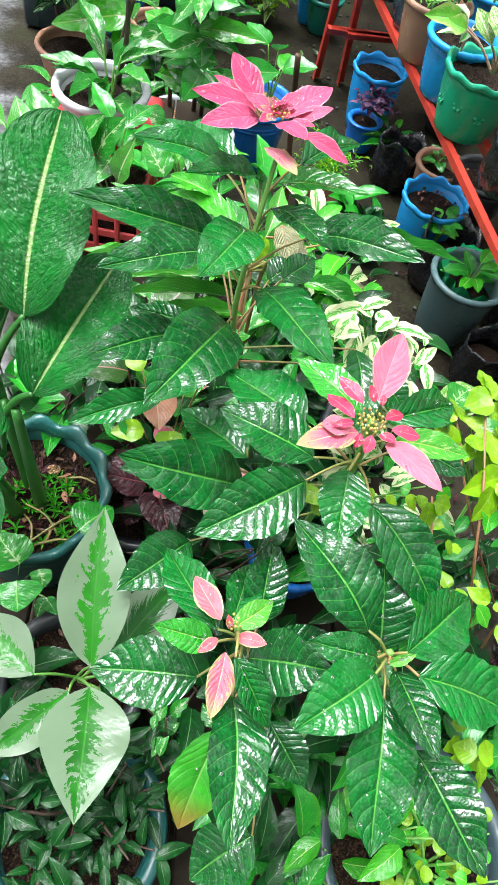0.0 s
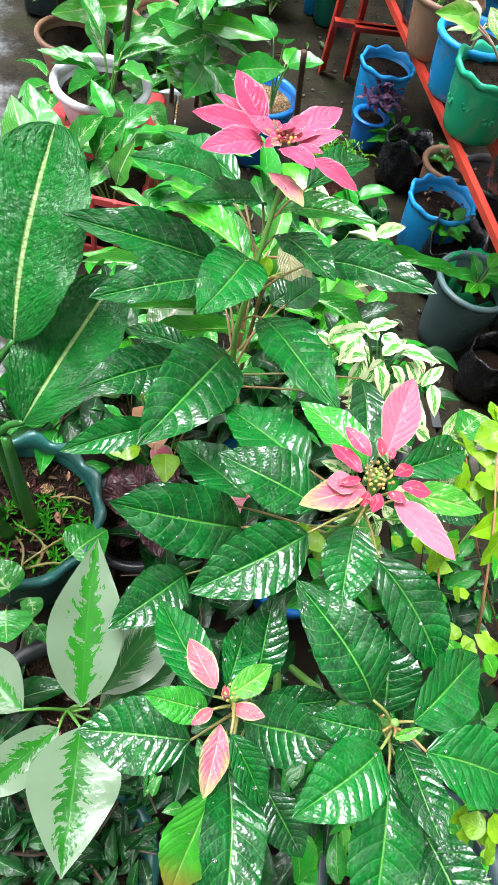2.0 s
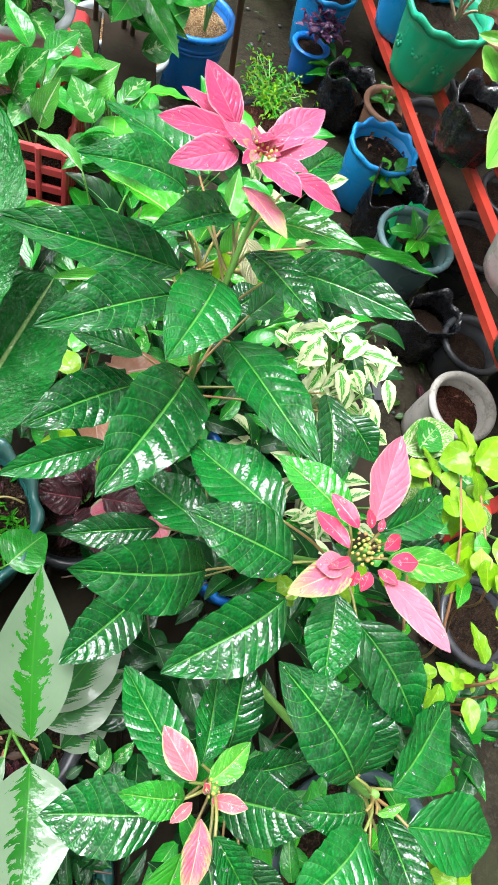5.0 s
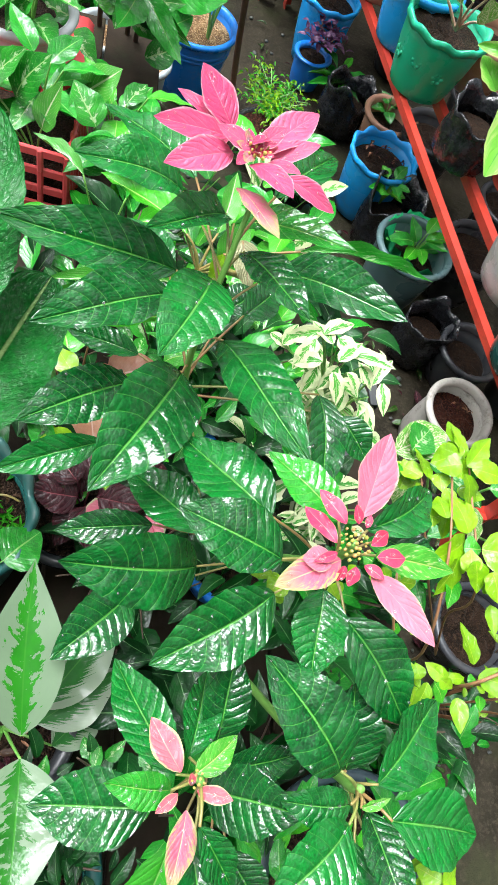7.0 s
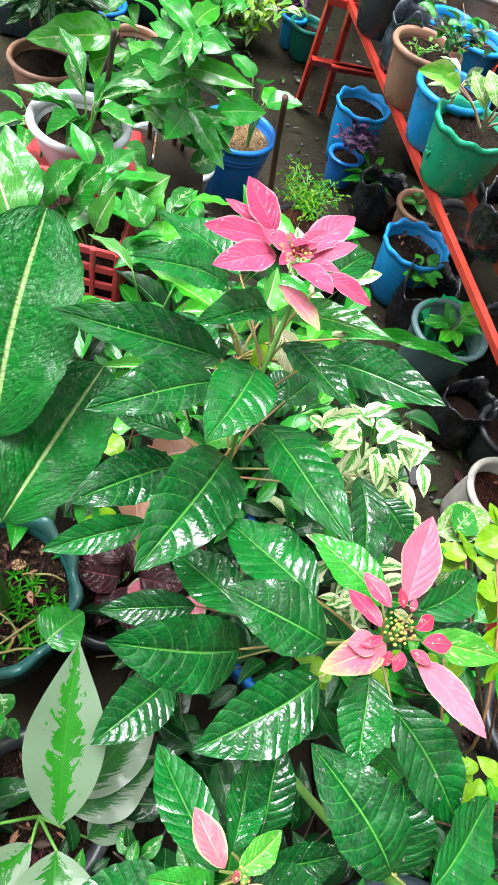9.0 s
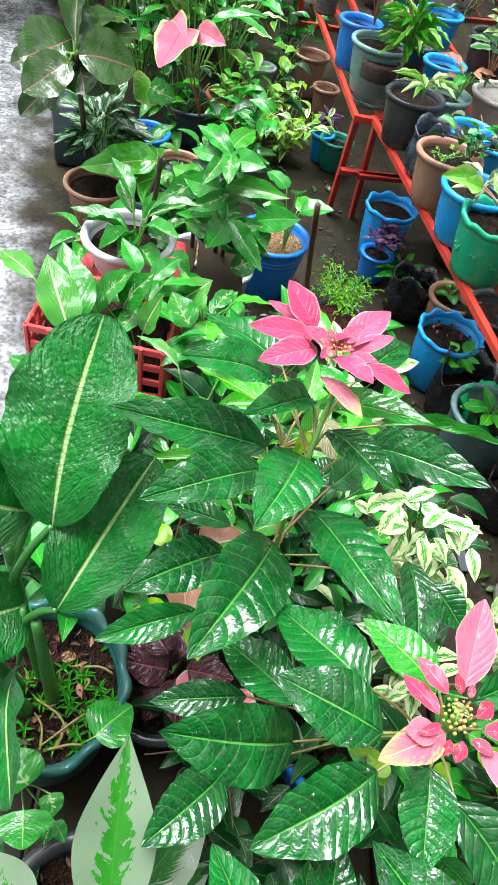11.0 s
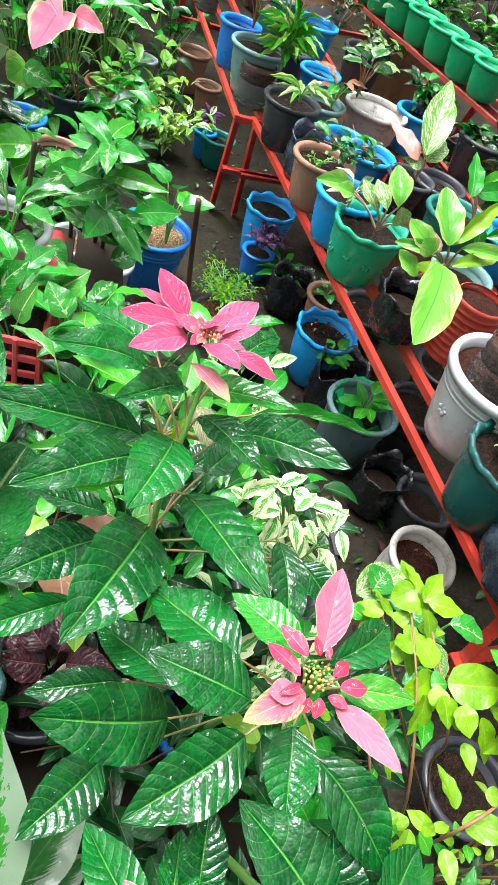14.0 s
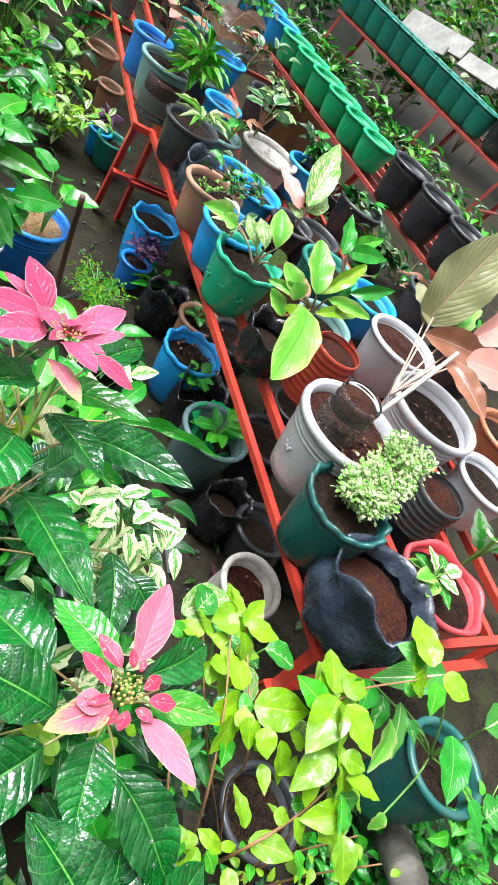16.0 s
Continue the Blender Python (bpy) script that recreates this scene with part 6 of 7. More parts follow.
listed_leaves(ti, [(*q[:6], q[6] * 1.35) for q in [(-0.537, 2.495, 0.714, -0.687, 2.393, 0.669, 0.143), (-0.51, 2.414, 0.736, -0.57, 2.885, 0.82, 0.068), (-0.53, 2.408, 0.68, -0.661, 2.305, 0.604, 0.107), (-0.502, 2.409, 0.703, -0.332, 2.488, 0.664, 0.129), (-0.507, 2.439, 0.719, -0.356, 2.732, 0.694, 0.101), (-0.512, 2.455, 0.666, -0.476, 2.359, 0.603, 0.097), (-0.576, 2.468, 0.603, -0.697, 2.369, 0.494, 0.079), (-0.676, 2.568, 0.619, -0.761, 2.538, 0.586, 0.065), (-0.533, 2.559, 0.645, -0.442, 2.554, 0.54, 0.124), (-0.504, 2.525, 0.737, -0.416, 2.785, 0.718, 0.091), (-0.573, 2.548, 0.603, -0.69, 2.62, 0.452, 0.126), (-0.53, 2.64, 0.576, -0.433, 2.768, 0.489, 0.132)]], "broad", ["bronze"], 16, [tb], thick=0.006, up=(-0.124, -0.7, 0.689))
cal = thing("caladium_plant", (-0.174, 3.245, 0.1), "caladium with translucent pink leaves", "plant")
listed_leaves(cal, [(-0.191, 2.7, 0.742, -0.247, 2.42, 0.703, 0.145), (-0.144, 2.679, 0.75, -0.04, 2.587, 0.75, 0.082), (-0.236, 2.768, 0.743, -0.18, 2.608, 0.744, 0.083), (-0.294, 2.71, 0.535, -0.356, 2.692, 0.477, 0.134), (-0.301, 2.682, 0.534, -0.2, 2.684, 0.505, 0.089)], "heart", ["caladium", "caladium", "caladium", "lime_striped", "mottled"], 17, [(-0.227, 3.173, 0.218), (-0.119, 3.169, 0.238)], "stem_brown", 0.004, up=(-0.124, -0.7, 0.689))
flower_pot("flower_pot", -0.349, 3.078, 0, 0.098, 0.186, "p_blue", "blue plastic pot behind the brown one", fill=0.75)
flower_pot("flower_pot", -0.18, 3.46, 0, 0.143, 0.19, "p_slate", "slate trough-like pot on the ground", fill=0.75)
flower_pot("flower_pot", -0.303, 2.627, 0, 0.094, 0.15, "p_grey_green", "grey green pot with fern", fill=0.8)
flower_pot("flower_pot", -0.181, 2.842, 0, 0.095, 0.19, "p_brown", "old brown plastic pot on the ground", fill=0.8)
flower_pot("flower_pot", 0.004, 3.549, 0, 0.107, 0.214, "p_terracotta", "terracotta pot with light green plant", fill=0.8)
flower_pot("flower_pot", 0.148, 3.948, 0, 0.084, 0.237, "p_grey", "pale grey plastic pot of the yard", fill=0.5)
flower_pot("flower_pot", 0.462, 4.291, 0, 0.092, 0.225, "p_brown", "small brown pot under the far bench", fill=0.75)
flower_pot("flower_pot", 0.546, 4.013, 0, 0.067, 0.165, "p_brown", "small brown cup pot under the bench", fill=0.75)
flower_pot("flower_pot", 0.504, 3.475, 0, 0.051, 0.144, "p_sky_blue", "narrow blue pot under the bench", fill=0.75)
flower_pot("flower_pot", 0.57, 3.407, 0, 0.078, 0.155, "p_teal", "teal plastic pot of leafy plant", fill=0.75)
rosette("purple_plant", "purple leaved plant under the bench", "plant", (0.523, 3.557, 0.12), 14, 0.07, 0.03, "ovate", ["purple"], 0.06, (10, 70), 72, "purple")
bush("pothos_plant", "yellow-green variegated bush on the ground", "plant", (0.296, 3.404, 0), (0.26, 0.3, 0.32), 150, 0.07, 0.03, "ovate", ["lime_striped", "pothos", "neon"], 73, 14, "stem_green")
bush("fern_plant", "fine green fern clump by the pots", "plant", (-0.207, 2.708, 0.1), (0.1, 0.1, 0.14), 60, 0.04, 0.014, "lance", ["bright", "green"], 74, 9, "stem_green")
bush("pothos_plant", "light green striped leaves beside the terracotta pot", "plant", (0.016, 3.516, 0.15), (0.16, 0.16, 0.2), 60, 0.08, 0.036, "ovate", ["lime_striped", "bright"], 75, 9, "stem_green")

# ---- pots on the first bench ----
SB, SB_SECOND, SB_THIRD = 0.501, 0.601, 0.751  # tops of the three rows of benches


def bottle(x, y, z, r, h, label, colour, seed):
    """A cut ribbed plastic bottle used as a planter."""
    ob = thing("bottle_planter", (x, y, z), label, "bottle planter")
    prof = [(r * 0.85, 0, 0), (r, 0.01, 0)]
    rows = int(h / 0.022)
    for i in range(rows):
        zz = 0.015 + (h - 0.02) * i / rows
        prof += [(r, zz, 0), (r * 0.94, zz + 0.008, 0), (r, zz + 0.015, 0)]
    prof += [(r * 0.97, h, 0), (r * 0.93, h, 0)]
    part("wall", lathe(prof, 32), M[colour], ob)
    part("soil", lathe([(r * 0.9, h * 0.6, 0), (r * 0.9, h * 0.9, 0), (0.002, h * 0.92, 0)], 24), M["red_soil"], ob)
    return ob


k = Nodes("clear_ribbed_plastic")
k.set(Base_Color=(0.75, 0.8, 0.78), Roughness=0.06, Transmission_Weight=0.96, IOR=1.15)
M["clear"] = k.m
k = Nodes("red_clear_plastic")
k.set(Base_Color=(0.6, 0.09, 0.06), Roughness=0.2, Transmission_Weight=0.35, IOR=1.3)
M["red_clear"] = k.m
k = Nodes("smoky_clear_plastic")
k.set(Base_Color=(0.1, 0.12, 0.12), Roughness=0.15, Transmission_Weight=0.4, IOR=1.3)
M["smoky"] = k.m

flower_pot("flower_pot", 0.38, 4.2, SB, 0.068, 0.27, "p_white", "tall white plastic pot on the bench", fill=0.8)
bottle(0.45, 4.055, SB, 0.056, 0.36, "smoky cut plastic bottle planter", "smoky", 1)
flower_pot("flower_pot", 0.53, 3.368, SB, 0.085, 0.19, "p_blue", "square blue plastic pot", fill=0.8, taper=0.85)
flower_pot("flower_pot", 0.592, 3.117, SB, 0.116, 0.196, "p_grey_green", "grey green plastic pot of the schefflera", fill=0.85)
rosette("schefflera_plant", "schefflera with narrow bright fingered leaves", "plant", (0.65, 2.9, 0.69), 84, 0.11, 0.019, "lance", ["bright", "lime_striped", "bright"], 0.14, (10, 85), 81, thick=0.003)
bottle(0.586, 2.998, SB, 0.078, 0.166, "clear ribbed cut bottle with brown soil", "clear", 2)
flower_pot("flower_pot", 0.674, 2.668, SB, 0.102, 0.183, "p_black", "black plastic pot with spider plant", fill=0.85)
rosette("spider_plant", "pale striped spider plant", "plant", (0.672, 2.575, 0.71), 14, 0.1, 0.02, "lance", ["lime_striped", "pothos"], 0.05, (10, 60), 82)
plastic_bag(0.735, 2.44, SB, 0.084, 0.169, "folded dark grey growing bag on the bench", 12, film="p_bag")
flower_pot("flower_pot", 0.733, 2.252, SB, 0.102, 0.176, "p_brown", "old brown plastic pot on the bench", fill=0.85)
bush("pothos_plant", "tiny seedlings in the brown pot", "plant", (0.682, 2.135, 0.69), (0.06, 0.06, 0.04), 16, 0.02, 0.012, "ovate", ["lime_striped"], 83, 5, "stem_green")
flower_pot("flower_pot", 0.782, 2.038, SB, 0.103, 0.177, "p_sky_blue", "sky blue plastic pot on the bench", fill=0.85)
rosette("nerve_plant", "white-veined leaves in the blue pot", "plant", (0.738, 1.913, 0.69), 9, 0.075, 0.026, "lance", ["silver", "pothos"], 0.06, (25, 75), 84, "stalk_cream")
flower_pot("flower_pot", 0.811, 1.855, SB, 0.113, 0.186, "p_green", "green scalloped pot with moulded flowers", scallop=10, fill=0.82, flowers=True)
croton = thing("croton_plant", (0.796, 1.788, 0.67), "yellow-green speckled leaves on cream stalks", "plant")
listed_leaves(croton, [(0.674, 1.575, 0.864, 0.639, 1.661, 0.899, 0.039), (0.658, 1.776, 0.821, 0.554, 1.764, 0.823, 0.054), (0.683, 1.552, 0.886, 0.658, 1.627, 0.922, 0.041), (0.717, 1.568, 0.892, 0.713, 1.667, 0.953, 0.06), (0.767, 1.618, 0.82, 0.745, 1.608, 0.877, 0.056), (0.661, 1.734, 0.821, 0.609, 1.741, 0.832, 0.047)], "lance", ["cream_spot", "lime_striped"], 18, [(0.799, 1.787, 0.704)], "stalk_cream", 0.004, up=(-0.124, -0.7, 0.689))
plastic_bag(0.89, 1.585, SB, 0.084, 0.15, "black film growing bag with lime plant", 33)
lime_ag = thing("chinese_evergreen_plant", (0.972, 1.656, 0.67), "lime green chinese evergreen with broad leaves", "plant")
listed_leaves(lime_ag, [(0.819, 1.438, 0.892, 0.806, 1.561, 0.973, 0.077), (0.829, 1.454, 0.884, 0.978, 1.577, 0.962, 0.04), (0.796, 1.385, 0.867, 0.682, 1.145, 0.805, 0.108), (0.775, 1.434, 0.874, 0.711, 1.473, 0.914, 0.054), (0.767, 1.397, 0.862, 0.769, 1.375, 0.842, 0.06), (0.753, 1.393, 0.818, 0.708, 1.443, 0.851, 0.049), (0.87, 1.458, 0.881, 1.013, 1.449, 0.886, 0.04), (0.84, 1.412, 0.855, 0.991, 1.476, 0.861, 0.037), (0.79, 1.427, 0.877, 0.685, 1.444, 0.868, 0.032), (0.761, 1.393, 0.882, 0.728, 1.399, 0.917, 0.053)], "broad", ["lime_striped", "neon", "lime_striped"], 19, [(0.95, 1.599, 0.729)], "petiole", 0.004, up=(-0.124, -0.7, 0.689))
dark_ag = thing("leafy_plant", (1.189, 1.901, 0.67), "mid green broad-leaved plant in a teal pot", "plant")
listed_leaves(dark_ag, [(0.974, 1.709, 0.901, 1, 1.841, 0.971, 0.058), (0.999, 1.748, 0.905, 1.142, 1.832, 0.953, 0.048), (1.001, 1.735, 0.905, 1.145, 1.749, 0.931, 0.055), (1.052, 1.653, 0.827, 1.213, 1.703, 0.878, 0.045), (1.197, 1.825, 0.832, 1.165, 1.775, 0.891, 0.026), (1.042, 1.644, 0.782, 1.025, 1.673, 0.866, 0.038)], "ovate", ["green", "bright", "green"], 20, [(1.169, 1.915, 0.718)], "stalk_cream", 0.004, up=(-0.124, -0.7, 0.689))
flower_pot("flower_pot", 1.197, 2.057, SB, 0.113, 0.189, "p_teal", "teal plastic pot of leafy plant", fill=0.8)
flower_pot("flower_pot", 1.118, 1.75, SB, 0.093, 0.153, "p_grey_green", "pale teal square pot on the bench", fill=0.7, taper=0.9)
flower_pot("flower_pot", 1.429, 2.046, SB, 0.103, 0.159, "p_sky_blue", "sky blue pot between the white ones", fill=0.7)
bottle(1.069, 1.527, SB, 0.079, 0.21, "red translucent cut bottle planter", "red_clear", 3)
flower_pot("flower_pot", 0.994, 1.173, SB, 0.145, 0.24, "p_white", "large white plastic pot with moulded ornament", soil="red_soil", fill=0.87, flowers=True, band=True, lip=0.024)
flower_pot("flower_pot", 1.414, 1.391, SB, 0.152, 0.23, "p_white", "large white plastic pot of dark soil", fill=0.78, band=True, lip=0.024)
flower_pot("flower_pot", 1.443, 1.755, SB, 0.13, 0.2, "p_white", "white and green plastic pot of red bark", soil="red_soil", fill=0.85)
bottle(0.927, 1.15, SB + 0.2, 0.06, 0.146, "smoky clear cut bottle standing in the white pot", "clear", 4)
rust = thing("rust_leaved_plant", (1.005, 1.218, 0.77), "pale stalked plant with rust and tan leaves", "plant")
listed_leaves(rust, [(1.21, 1.501, 0.92, 1.307, 1.606, 1.218, 0.17), (1.173, 1.426, 0.93, 1.444, 1.447, 0.93, 0.092), (1.241, 1.353, 0.92, 1.331, 1.187, 0.9, 0.071), (1.367, 1.478, 0.94, 1.666, 1.716, 0.98, 0.112), (1.345, 1.401, 0.92, 1.568, 1.433, 0.92, 0.123), (1.276, 1.454, 0.95, 1.482, 1.766, 0.98, 0.081), (1.221, 1.5, 0.95, 1.401, 1.682, 0.98, 0.051), (1.217, 1.486, 0.93, 1.194, 1.624, 0.97, 0.066)], "broad", ["tan", "rust", "rust", "pinkleaf", "pinkleaf", "lime_striped", "pinkleaf", "tan"], 21, [(1.1, 1.27, 0.8)], "stalk_cream", 0.0035, up=(-0.124, -0.7, 0.689))
add_tube(rust, "branch", [(1.024, 1.18, 0.762), (1.138, 1.264, 0.871), (1.245, 1.352, 0.957)], 0.008, 0.006, "p_dirty", "dry pale branch", 8)
flower_pot("flower_pot", 0.947, 0.942, SB, 0.112, 0.2, "p_dark_green", "dark green scalloped plastic pot", scallop=14, fill=0.85)
for x, y, z, seed in ((0.975, 0.953, 0.68, 85), (1.06, 1.02, 0.69, 87), (1.136, 1.091, 0.71, 86)):
    bush("moss_fern_plant", "frilly pale green spike moss", "plant", (x, y, z), (0.095, 0.085, 0.08), 2000, 0.011, 0.008, "round", ["lime_striped", "pothos", "pothos"], seed, 44, "stem_green")
plastic_bag(1.01, 0.741, SB, 0.135, 0.19, "open dark grey growing bag of red bark", 21, "red_soil", film="p_bag")
flower_pot("flower_pot", 1.263, 0.805, SB, 0.125, 0.15, "p_red", "red wavy-edged plastic pot", scallop=5, fill=0.75)
rosette("syngonium_plant", "pale green marbled arrowhead leaves", "plant", (1.188, 0.799, 0.63), 10, 0.065, 0.045, "heart", ["pothos", "mottled", "lime_striped"], 0.06, (20, 60), 86)
rosette("syngonium_plant", "tall pale marbled arrowhead leaf", "plant", (1.419, 0.911, 0.6), 7, 0.11, 0.075, "heart", ["pothos", "silver"], 0.14, (40, 80), 87)
flower_pot("flower_pot", 1.617, 1.204, SB, 0.107, 0.182, "p_white", "white plastic pot at the back of the bench", fill=0.8)
bottle(1.398, 1.119, SB, 0.085, 0.15, "smoky grey cut bottle planter", "smoky", 5)
flower_pot("flower_pot", 1.871, 1.474, SB, 0.122, 0.188, "p_terracotta", "terracotta brown pot on the bench", fill=0.8)
flower_pot("flower_pot", 1.845, 1.869, SB, 0.122, 0.187, "p_black", "black plastic pot of gravel", fill=0.8)
# middle and back of the first bench
flower_pot("flower_pot", 1.102, 2.904, SB, 0.13, 0.16, "p_dirty", "wide pale grey empty bowl pot", fill=0.4)
for n, (x, y, key, lab) in enumerate(((0.881, 2.538, "p_sky_blue", "sky blue plastic pot on the bench"), (0.973, 2.465, "p_sky_blue", "bright blue plastic pot on the bench"), (0.833, 2.836, "p_grey_green", "grey green pot behind the black one"), (0.896, 3.18, "p_sky_blue", "small blue pot on the bench"),
                                    (0.995, 1.923, "p_brown", "dusty pink brown pot on the bench"), (1.238, 2.358, "p_black", "black ridged pot on the bench"), (1.11, 2.345, "p_black", "black plastic pot on the bench"), (0.602, 3.318, "p_blue", "blue pot far along the bench"), (0.792, 3.381, "p_slate", "slate pot under the schefflera"))):
    flower_pot("flower_pot", x, y, SB, 0.085 + 0.006 * (n % 3), 0.15, key, lab, fill=0.75)
pinkag = thing("chinese_evergreen_plant", (1.102, 2.304, 0.65), "chinese evergreen with salmon and cream leaves", "plant")
listed_leaves(pinkag, [(0.897, 1.949, 0.865, 0.816, 2.066, 0.914, 0.065), (0.912, 1.941, 0.889, 0.995, 2.177, 1.031, 0.091), (0.927, 1.948, 0.87, 1.006, 2.045, 0.905, 0.081), (0.919, 1.943, 0.847, 0.86, 1.963, 0.858, 0.043)], "ovate", ["pinkleaf", "cream_spot", "cream_spot", "cream_spot"], 22, [(1.038, 2.167, 0.72)], "stalk_cream", 0.004, up=(-0.124, -0.7, 0.689))
bush("leafy_plant", "mixed small foliage between the bench pots", "plant", (0.805, 2.222, 0.69), (0.18, 0.2, 0.1), 50, 0.05, 0.028, "ovate", ["dark", "green", "bronze"], 88, 8, "stem_brown")
rosette("begonia_plant", "round bronze begonia leaves on the bench", "plant", (0.672, 3.045, 0.71), 8, 0.13, 0.12, "round", ["brownleaf"], 0.22, (20, 60), 89, "stem_brown", thick=0.004)
rosette("caladium_plant", "pale pink spotted leaves on the bench", "plant", (0.563, 3.251, 0.71), 10, 0.1, 0.05, "ovate", ["cream_spot", "rust", "pinkleaf"], 0.14, (20, 70), 90, "stem_brown", thick=0.003)
rosette("begonia_plant", "grey green scalloped begonia leaves", "plant", (0.979, 2.858, 0.69), 9, 0.09, 0.07, "round", ["silver_dark", "dark", "cream_spot"], 0.14, (15, 60), 91, "stem_brown", thick=0.003)
rosette("leafy_plant", "mixed dark foliage at the back of the bench", "plant", (0.863, 2.774, 0.65), 12, 0.09, 0.04, "ovate", ["dark", "green", "rust"], 0.1, (15, 60), 92)
for n, (x, y, w, hh, mats) in enumerate(((0.471, 5.681, 0.3, 0.85, ["green", "bright", "dark"]), (0.756, 6.661, 0.35, 1.1, ["dark", "green"]), (2.623, 7.936, 0.35, 1.0, ["dark", "silver_dark", "green"]), (1.849, 8.513, 0.4, 1.3, ["dark", "green"]), (1.264, 6.255, 0.22, 0.5, ["bright", "green", "rust"]))):
    bush("garden_plant", "tall mixed shrub behind the far bench", "plant", (x, y, 0.0), (w, w, hh), 130, 0.13, 0.055, "ovate", mats, 440 + n, 12, "stem_dark")
twigs = thing("bare_twigs", (0.606, 4.063, 0.69), "bare dark twigs rising behind the bench", "twigs")
for pts in ([(0.576, 3.44, 0.789), (0.57, 3.032, 1.035), (0.476, 2.441, 1.265)], [(0.404, 3.945, 0.758), (0.483, 3.827, 0.871), (0.54, 3.723, 0.783)], [(0.544, 3.626, 0.783), (0.525, 3.458, 0.978), (0.49, 3.318, 1.12)], [(0.858, 3.6, 0.84), (0.851, 3.558, 0.987), (0.776, 3.172, 1.171)]):
    add_tube(twigs, "twig", pts, 0.006, 0.004, "stem_dark", "", 6)


# crowded small things on the far bench and at the back of the near one
for x, y, rr, hh, key, lab in ((0.762, 4.324, 0.111, 0.221, "p_black", "black nursery pot on the far bench"), (0.938, 3.66, 0.103, 0.206, "p_sky_blue", "sky blue pot on the far bench"), (1.121, 4.232, 0.117, 0.212, "p_grey", "dull grey pot on the far bench"), (0.651, 4.65, 0.099, 0.218, "p_slate", "slate pot at the far bench end"),
                             (0.788, 3.936, 0.101, 0.202, "p_teal", "teal pot on the far bench"), (1.188, 3.521, 0.107, 0.193, "p_black", "black pot at the far bench corner"), (1.593, 2.809, 0.113, 0.192, "p_black", "black pot at the back of the bench"), (1.813, 2.247, 0.116, 0.198, "p_slate", "slate pot at the back of the bench"), (1.321, 2.952, 0.098, 0.174, "p_sky_blue", "blue pot at the bench corner")):
    flower_pot("flower_pot", x, y, SB, rr, hh, key, lab, fill=0.8)
for n, (x, y, w, hh, mats) in enumerate(((0.778, 4.334, 0.2, 0.3, ["green", "bright", "dark"]), (1.08, 3.808, 0.2, 0.22, ["dark", "silver_dark", "rust"]), (1.144, 4.274, 0.22, 0.35, ["dark", "green"]), (0.721, 4.743, 0.25, 0.45, ["green", "bright", "lime_striped"]), (1.209, 3.452, 0.16, 0.18, ["dark", "cream_spot"]),
                                         (1.559, 2.835, 0.1, 0.06, ["dark", "bronze", "green"]), (1.788, 2.278, 0.1, 0.05, ["dark", "rust"]), (1.345, 3.025, 0.14, 0.14, ["dark", "green"]), (1.559, 2.435, 0.13, 0.1, ["bronze", "dark"]))):
    bush("leafy_plant", "mixed small foliage crowding the bench pots", "plant", (x, y, SB + 0.14), (w, w, hh), 46, 0.085, 0.04, "ovate", mats, 400 + n, 8, "stem_brown")
carton = thing("cardboard_box", (1.913, 4.736, 0), "wet brown cardboard box between the benches", "box", turn=12)
part("body", block((0.26, 0.3, 0.5), (0, 0, 0.25), 0.006), M["card"], carton, "", False)
for sgn in (-1, 1):
    part("flap", block((0.12, 0.29, 0.006), (0, 0, 0), 0.001), M["card"], carton, "", False, pose(sgn * 0.17, 0, 0.52, 0, -sgn * 35, 0))

# black nursery pots added under the benches as dark filler in place of shade
for n, (x, y) in enumerate(((1.106, 2.722), (1.317, 2.33), (1.07, 2.058), (1.356, 1.833), (1.155, 1.58), (1.512, 1.461), (1.317, 1.156), (1.645, 2.171), (1.578, 0.896), (1.783, 2.782), (1.381, 3.075), (1.853, 1.387), (2.142, 2.268), (2.217, 1.795), (2.068, 2.734), (2.448, 3.696), (2.217, 4.11), (2.772, 2.903))):
    flower_pot("flower_pot", x, y, 0, 0.11, 0.2 + 0.02 * (n % 3), "p_black", "black nursery pot added as dark filler under the benches", "black pots under the benches", fill=0.8)

# ---- the rows of new pots on the second and third benches ----
def pot_row(a, b, count, colours, label, r, h, z, group):
    made = {}
    for i in range(count):
        s = i / (count - 1)
        x, y = a[0] + (b[0] - a[0]) * s, a[1] + (b[1] - a[1]) * s
        key = colours[i]
        if key in made:
            copy_thing(made[key], pose(x, y, z, 0, 0, i * 37))
        else:
            made[key] = flower_pot("flower_pot", x, y, z, r, h, key, label % key[2:].replace("_", " "), group, fill=0.7)


pot_row((1.373, 5.327), (1.933, 3.658), 9, ["p_sky_blue"] * 3 + ["p_jade"] * 6, "bright %s plastic pot in a row", 0.11, 0.17, SB_SECOND, "row of blue and green pots")
pot_row((2.75, 7.2), (3.78, 5.75), 11, ["p_teal"] * 11, "dark %s green plastic pot in a row", 0.135, 0.25, SB_THIRD, "row of dark green pots")
pot_row((2.0, 3.3), (2.2, 2.82), 3, ["p_black"] * 3, "%s plastic pot with curled film", 0.124, 0.237, SB_SECOND, "black pots on the second bench")
pot_row((3.93, 5.5), (4.06, 5.25), 2, ["p_black"] * 2, "%s plastic pot on the third bench", 0.15, 0.26, SB_THIRD, "black pots on the third bench")
